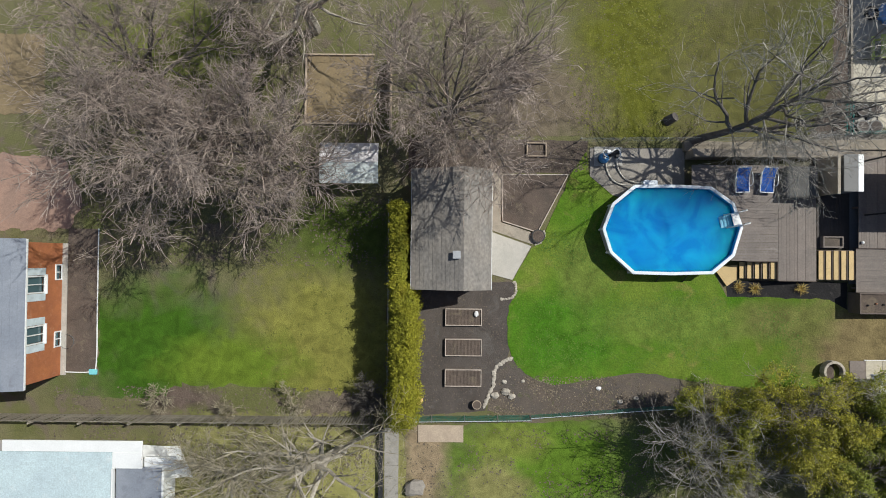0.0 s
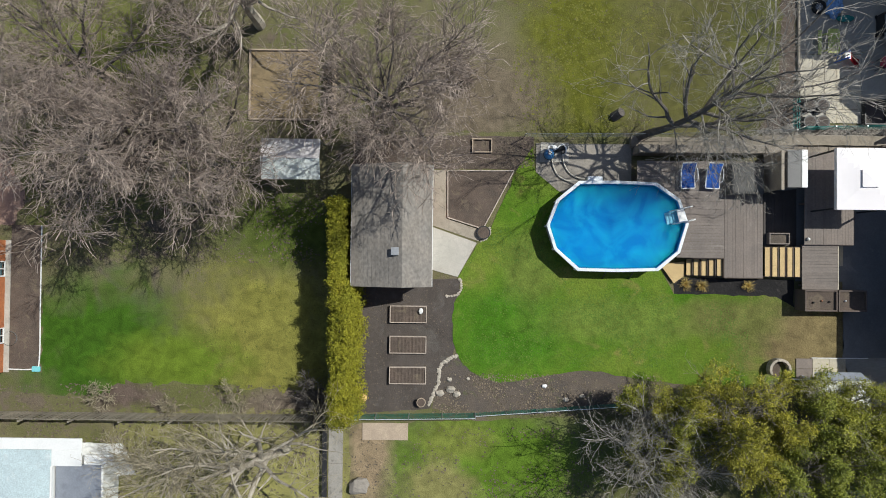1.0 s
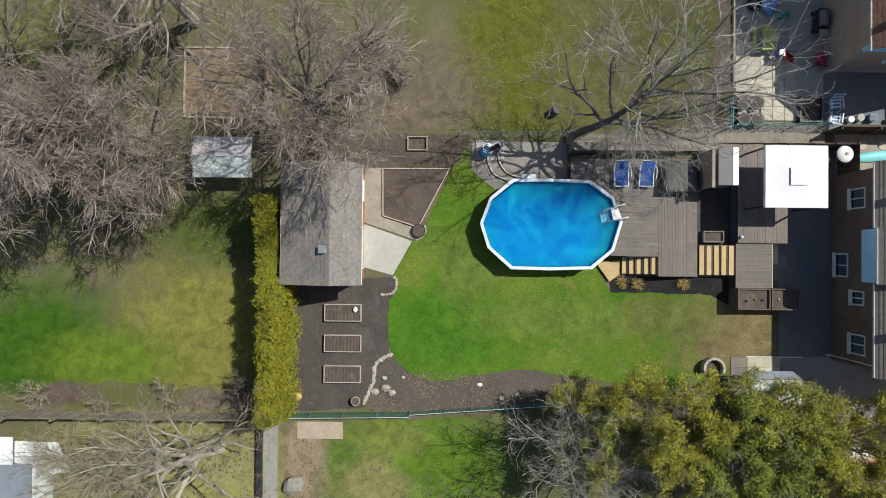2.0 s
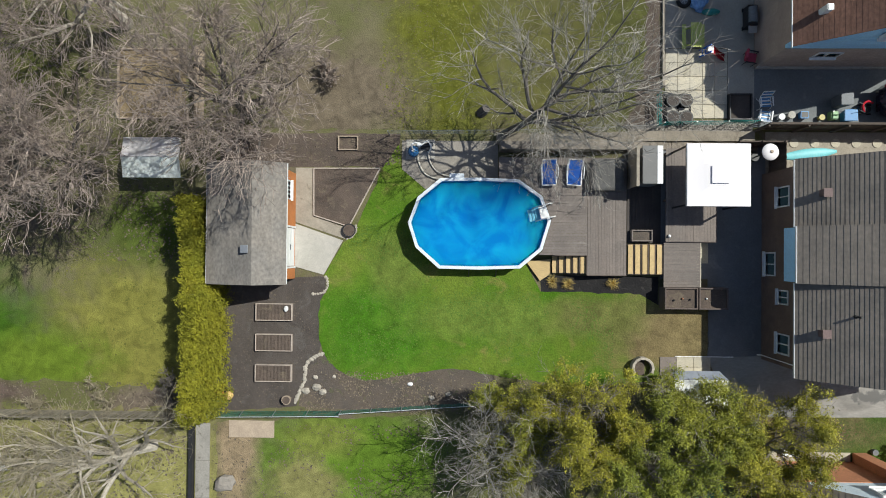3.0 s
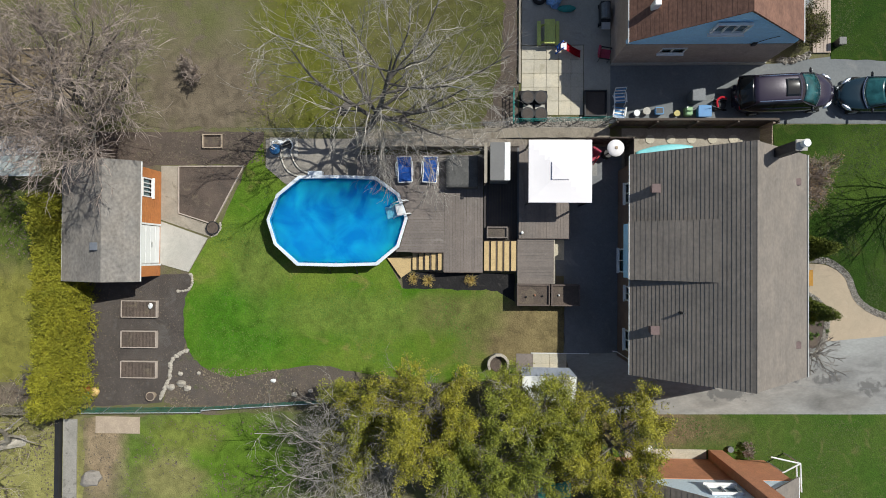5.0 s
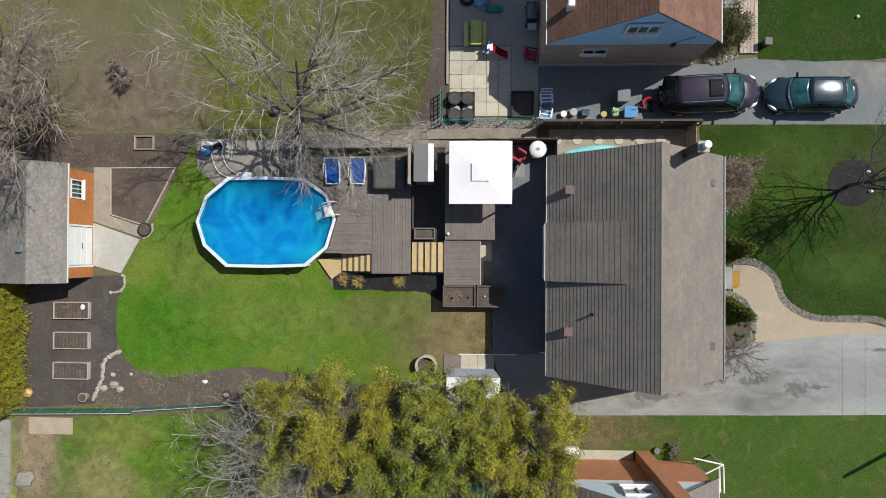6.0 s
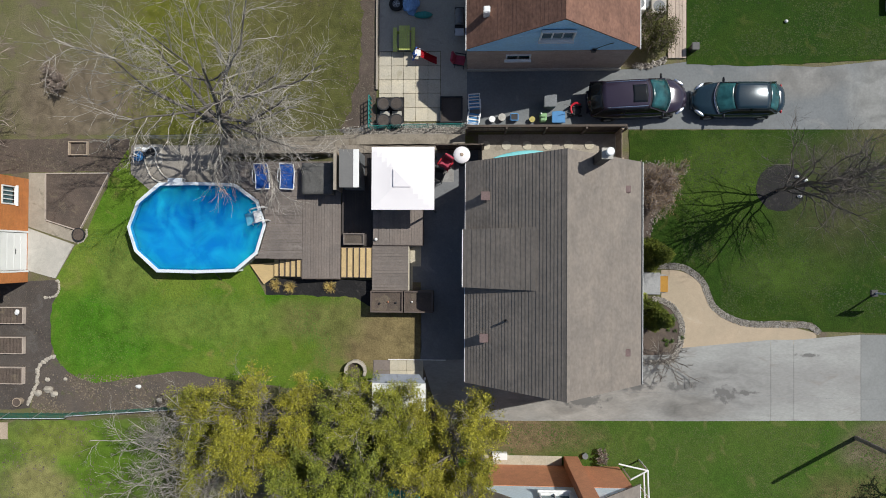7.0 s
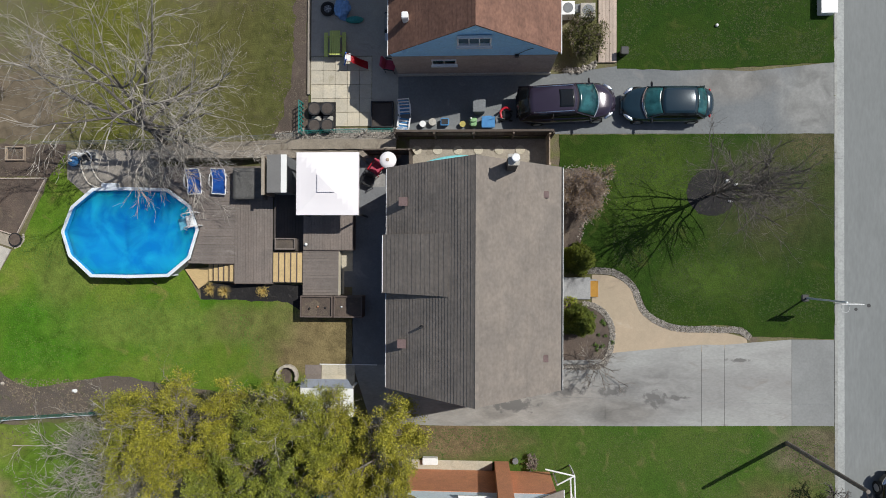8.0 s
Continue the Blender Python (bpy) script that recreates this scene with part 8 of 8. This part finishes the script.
part("side_shelf", box(26.75, 27.2, 11.85, 12.24, 1.68, 1.72, 0.01), STEEL, GR)
for y in (12.3, 13.3):
    part("cart_wheel", rod((26.70, y, 1.1), (26.74, y, 1.1), 0.1, 0.1, 12), RUBBER, GR)
garden_chair((27.0, 10.6, 1.05), 80, PINK, BLACK, "dark red folding chair by the house wall")


# ---- things along the drive fence ----
def bin_thing(x, y, w, d, h, material, label, lid_mat=None):
    z = ground_z(x) + 0.02
    b = thing("bin", label, "bin", (x, y, z))
    bm = prism([(x - w / 2, y - d / 2), (x + w / 2, y - d / 2), (x + w / 2, y + d / 2), (x - w / 2, y + d / 2)], z, z + h)
    for v in bm.verts:
        if v.co.z < z + 0.01:
            v.co.x, v.co.y = x + (v.co.x - x) * 0.82, y + (v.co.y - y) * 0.82
    bmesh.ops.bevel(bm, geom=bm.edges[:], offset=0.03, segments=2, affect="EDGES")
    part("bin_body", bm, material, b)
    if lid_mat:
        part("lid", box(x - w / 2 - 0.02, x + w / 2 + 0.02, y - d / 2 - 0.02, y + d / 2 + 0.02, z + h + 0.002, z + h + 0.06, 0.02), lid_mat, b)
        part("lid_handle", rod((x - w / 4, y + d / 2 + 0.03, z + h), (x + w / 4, y + d / 2 + 0.03, z + h), 0.02, 0.02, 6), lid_mat, b)
    else:
        part("bin_inside", box(x - w / 2 + 0.05, x + w / 2 - 0.05, y - d / 2 + 0.05, y + d / 2 - 0.05, z + h - 0.06, z + h + 0.003), BLACK, b)


bin_thing(31.72, 8.3, 0.62, 0.6, 0.95, GREY, "grey lidded wheeled bin by the fence", GREY)
bin_thing(32.2, 7.55, 0.66, 0.56, 0.5, LIGHTBLUE, "blue lidded recycling box by the fence", LIGHTBLUE)
bin_thing(39.25, 11.2, 0.35, 0.35, 0.6, BLACK, "small black bin on the lawn edge", BLACK)
bin_thing(29.9, 7.62, 0.45, 0.4, 0.35, LIGHTBLUE, "small blue crate by the fence")
for x, y, r, mt, lb in ((28.73, 7.52, 0.17, WHITE, "white plastic tub by the fence"), (29.25, 7.62, 0.2, CONC, "pale plastic bucket by the fence")):
    single("bucket", rod((x, y, ground_z(x) + 0.02), (x, y, ground_z(x) + 0.32), r * 0.8, r, 16), mt, lb, "bucket", "buckets by the fence")
def lawn_chair(at, turn):
    c = thing("lawn_chair", "folding lawn chair with white tubes and blue webbing", "chair", group="lawn chairs by the fence")
    for s in (-1, 1):
        part("side_tube", tube(along([Vector((s * 0.29, -0.34, 0.0)), Vector((s * 0.29, -0.26, 0.42)), Vector((s * 0.29, 0.2, 0.40)), Vector((s * 0.29, 0.46, 0.92))], 5), 0.018, 6), WHITE, c, "white bent tube")
        part("armrest", box(s * 0.31 - 0.035, s * 0.31 + 0.035, -0.26, 0.26, 0.60, 0.625, 0.008), WHITE, c)
        part("leg", rod((s * 0.27, 0.32, 0.0), (s * 0.3, -0.1, 0.6), 0.016, 0.016, 6), WHITE, c)
    for i in range(5):
        part("seat_strap", box(-0.27, 0.27, -0.24 + i * 0.095, -0.17 + i * 0.095, 0.405, 0.418, 0.003), (LIGHTBLUE, WHITE)[i % 2], c)
        bm = box(-0.27, 0.27, -0.006, 0.006, 0, 0.075, 0.003)
        bm.transform(pose(0, 0.235 + i * 0.05, 0.45 + i * 0.1, -26))
        part("back_strap", bm, (WHITE, LIGHTBLUE)[i % 2], c)
    c.matrix_basis = pose(*at, 0, 0, turn)
    return c


LC = lawn_chair((27.78, 8.25, ground_z(27.78) + 0.02), 4)
copy_thing(LC, pose(27.75, 7.55, ground_z(27.75) + 0.02, 0, 0, 172))
GC = thing("jerry_can", "pale green plastic jerry can by the fence", "jerry can", (31.42, 7.58, 1.02))
part("can_body", box(31.24, 31.6, 7.36, 7.82, 1.02, 1.5, 0.05), GREEN, GC)
part("handle", tube(along([Vector((31.3, 7.58, 1.5)), Vector((31.34, 7.58, 1.6)), Vector((31.5, 7.58, 1.6)), Vector((31.54, 7.58, 1.5))], 4), 0.022, 6), GREEN, GC)
part("cap", rod((31.3, 7.76, 1.5), (31.3, 7.76, 1.56), 0.04, 0.04, 10), WHITE, GC)
single("yellow_pot", rod((30.85, 7.5, 1.02), (30.85, 7.5, 1.3), 0.12, 0.16, 14), mat("yellow_glaze", (0.5, 0.42, 0.12), None, 0.5, 2, 12, 0.1), "small yellow pot by the fence", "pot")
MW = thing("red_mower", "red push mower behind the minivan", "mower", (33.1, 7.95, 1.02))
part("deck_shell", ball((33.15, 7.95, 1.22), 0.3, 3, (1.0, 0.85, 0.45)), BLACK, MW, "black mower deck", True)
part("engine_cover", tube(along([Vector((32.9, 7.75, 1.5)), Vector((32.85, 8.1, 1.5)), Vector((33.1, 8.3, 1.5)), Vector((33.35, 8.2, 1.5))], 4), 0.06, 8), RED, MW, "red engine cowl")
for x in (32.9, 33.4):
    for y in (7.7, 8.2):
        part("mower_wheel", rod((x, y - 0.03, 1.12), (x, y + 0.03, 1.12), 0.1, 0.1, 12), RUBBER, MW)
for s in (-1, 1):
    part("mower_handle", rod((33.1, 7.95 + s * 0.2, 1.3), (32.4, 7.95 + s * 0.2, 1.9), 0.015, 0.015, 6), STEEL, MW)
ST = thing("stepping_stones", "row of round pale stepping stones", "stepping stones", (31, 6.25, 1.0), kind="structure")
for i in range(6):
    x = 28.4 + i * 1.1
    part("stepping_stone", rod((x, 6.16, 1.0), (x, 6.16, 1.055), 0.25, 0.24, 14), SLAB, ST)
bm = bmesh.new()
rows = []
for i in range(17):
    u = i / 16
    w = 0.30 * math.sin(math.pi * (0.04 + 0.92 * u)) ** 0.7
    ring = [(w * math.cos(a), 0.05 + 0.13 * math.sin(a) * w / 0.30) for a in [math.pi * k / 8 for k in range(9)]] + [(-w, 0.0), (w, 0.0)]
    rows.append([bm.verts.new((28.75 + 3.0 * u, 5.40 + 0.32 * u + g, 1.01 + z)) for g, z in ring])
for a, b in zip(rows, rows[1:]):
    for j in range(11):
        bm.faces.new((a[j], b[j], b[(j + 1) % 11], a[(j + 1) % 11]))
bm.faces.new(rows[0])
bm.faces.new(rows[-1][::-1])
bmesh.ops.recalc_face_normals(bm, faces=bm.faces[:])
single("upturned_hull", bm, TURQ, "long turquoise hull lying upside down along the house side", "boat", smooth_faces=True)
for x, y, w, h, mt, lb in ((36.3, 13.4, 0.35, 0.8, WHITE, "white outdoor air unit by the house"), (37.35, 13.3, 0.38, 0.7, CONC, "pale outdoor air unit by the house"), (36.9, 13.5, 0.22, 0.5, GREY, "grey utility box by the house")):
    u = thing("air_unit", lb, "air unit", (x, y, 1.0), "outdoor units")
    part("casing", box(x - w, x + w, y - w, y + w, 1.0, 1.0 + h, 0.02), mt, u)
    part("fan_grille", rod((x, y, 1.0 + h), (x, y, 1.02 + h), w * 0.75, w * 0.75, 20), GREY, u)
pebbles("rubble", "pale broken stones at the drive's edge", [(36.2, 10.4), (37.0, 10.35), (37.9, 10.7)], 0.25, 90, 0.09, 31, 0.04)

# ---- front ----
single("door_mat", box(37.55, 38.0, -1.62, -0.78, 1.135, 1.15), OCHRE, "ochre door mat at the porch step", "mat")
for x, y in ((36.9, -0.2), (36.6, -2.05)):
    _, pts = bush("small yellow-green plant beside the porch", (x, y), 0.5, 0.3, int(x * 10), TWIG, 4, "small_plant")
    leafy(_, pts, 700, 0.04, 0.05, mat("lime_leaves", (0.33, 0.36, 0.05), (0.26, 0.3, 0.04), 0.7, 1, 5, 0.0, spec=0.2), 5, "lime-green leaves")


GREENLEAF = mat("border_leaves", (0.10, 0.17, 0.03), (0.06, 0.11, 0.02), 0.7, 1, 5, 0.0, spec=0.2)
for k, (x, y) in enumerate(((38.15, -2.75), (38.45, -3.35), (38.42, -4.0), (38.2, -4.6))):
    _, pts = bush("low green plant inside the pebble border", (x, y), 0.2, 0.13, 300 + k, TWIG, 3, "small_plant")
    leafy(_, pts, 200, 0.04, 0.04, GREENLEAF, 310 + k, "green leaves")


def hoop():
    x, y = 48.85, -1.62
    z = ground_z(x)
    h = thing("basketball_hoop", "white street basketball hoop at the kerb", "basketball hoop", (x, y, z))
    part("base", box(x - 0.25, x + 0.12, y - 0.18, y + 0.18, z, z + 0.10, 0.03), BLACK, h, "dark weighted base")
    part("pole", rod((x, y, z + 0.1), (x + 0.35, y, z + 2.9), 0.05, 0.045, 10), VINYL, h, "pale grey pole")
    b = part("backboard", box(x + 0.0, x + 1.02, y - 0.09, y - 0.06, z + 2.35, z + 3.1, 0.008), WHITE, h, "white backboard")
    part("target_mark", box(x + 0.3, x + 0.72, y - 0.096, y - 0.092, z + 2.5, z + 2.8), RED, b)
    ring = [(x + 0.5 + 0.2 * math.cos(i * math.pi / 8), y - 0.32 + 0.2 * math.sin(i * math.pi / 8), z + 2.5) for i in range(17)]
    part("rim", tube(ring, 0.01, 6), STEEL, h, "thin steel rim")


hoop()


def utility_pole():
    x, y = 47.85, -9.2
    z = ground_z(x)
    p = thing("utility_pole", "dark wooden utility pole on the verge", "utility pole", (x, y, z))
    part("shaft", rod((x, y, z - 0.3), (x, y, z + 6.5), 0.12, 0.09, 10), MIDBARK, p)


utility_pole()
UB = thing("utility_box", "white utility box at the kerb of the upper lawn", "utility box", (49.8, 13.7, 0.7))
part("cabinet", box(49.42, 50.18, 13.2, 14.2, 0.6, 1.15, 0.02), WHITE, UB)
part("lid", box(49.38, 50.22, 13.16, 14.24, 1.153, 1.2, 0.012), WHITE, UB, "white overhanging lid")
single("white_ball", ball((44.2, 12.7, ground_z(44.2) + 0.1), 0.09, 2), WHITE, "small white ball on the far lawn", "ball", smooth_faces=True)
bare_tree("small dark leafless tree at the kerb", (50.05, -12.2), 4.2, 1.5, 88, (0.05, 0.1), 12, 9, 9, 4, BARK, BARK, 0.10, 0.2, twig_r=0.013)
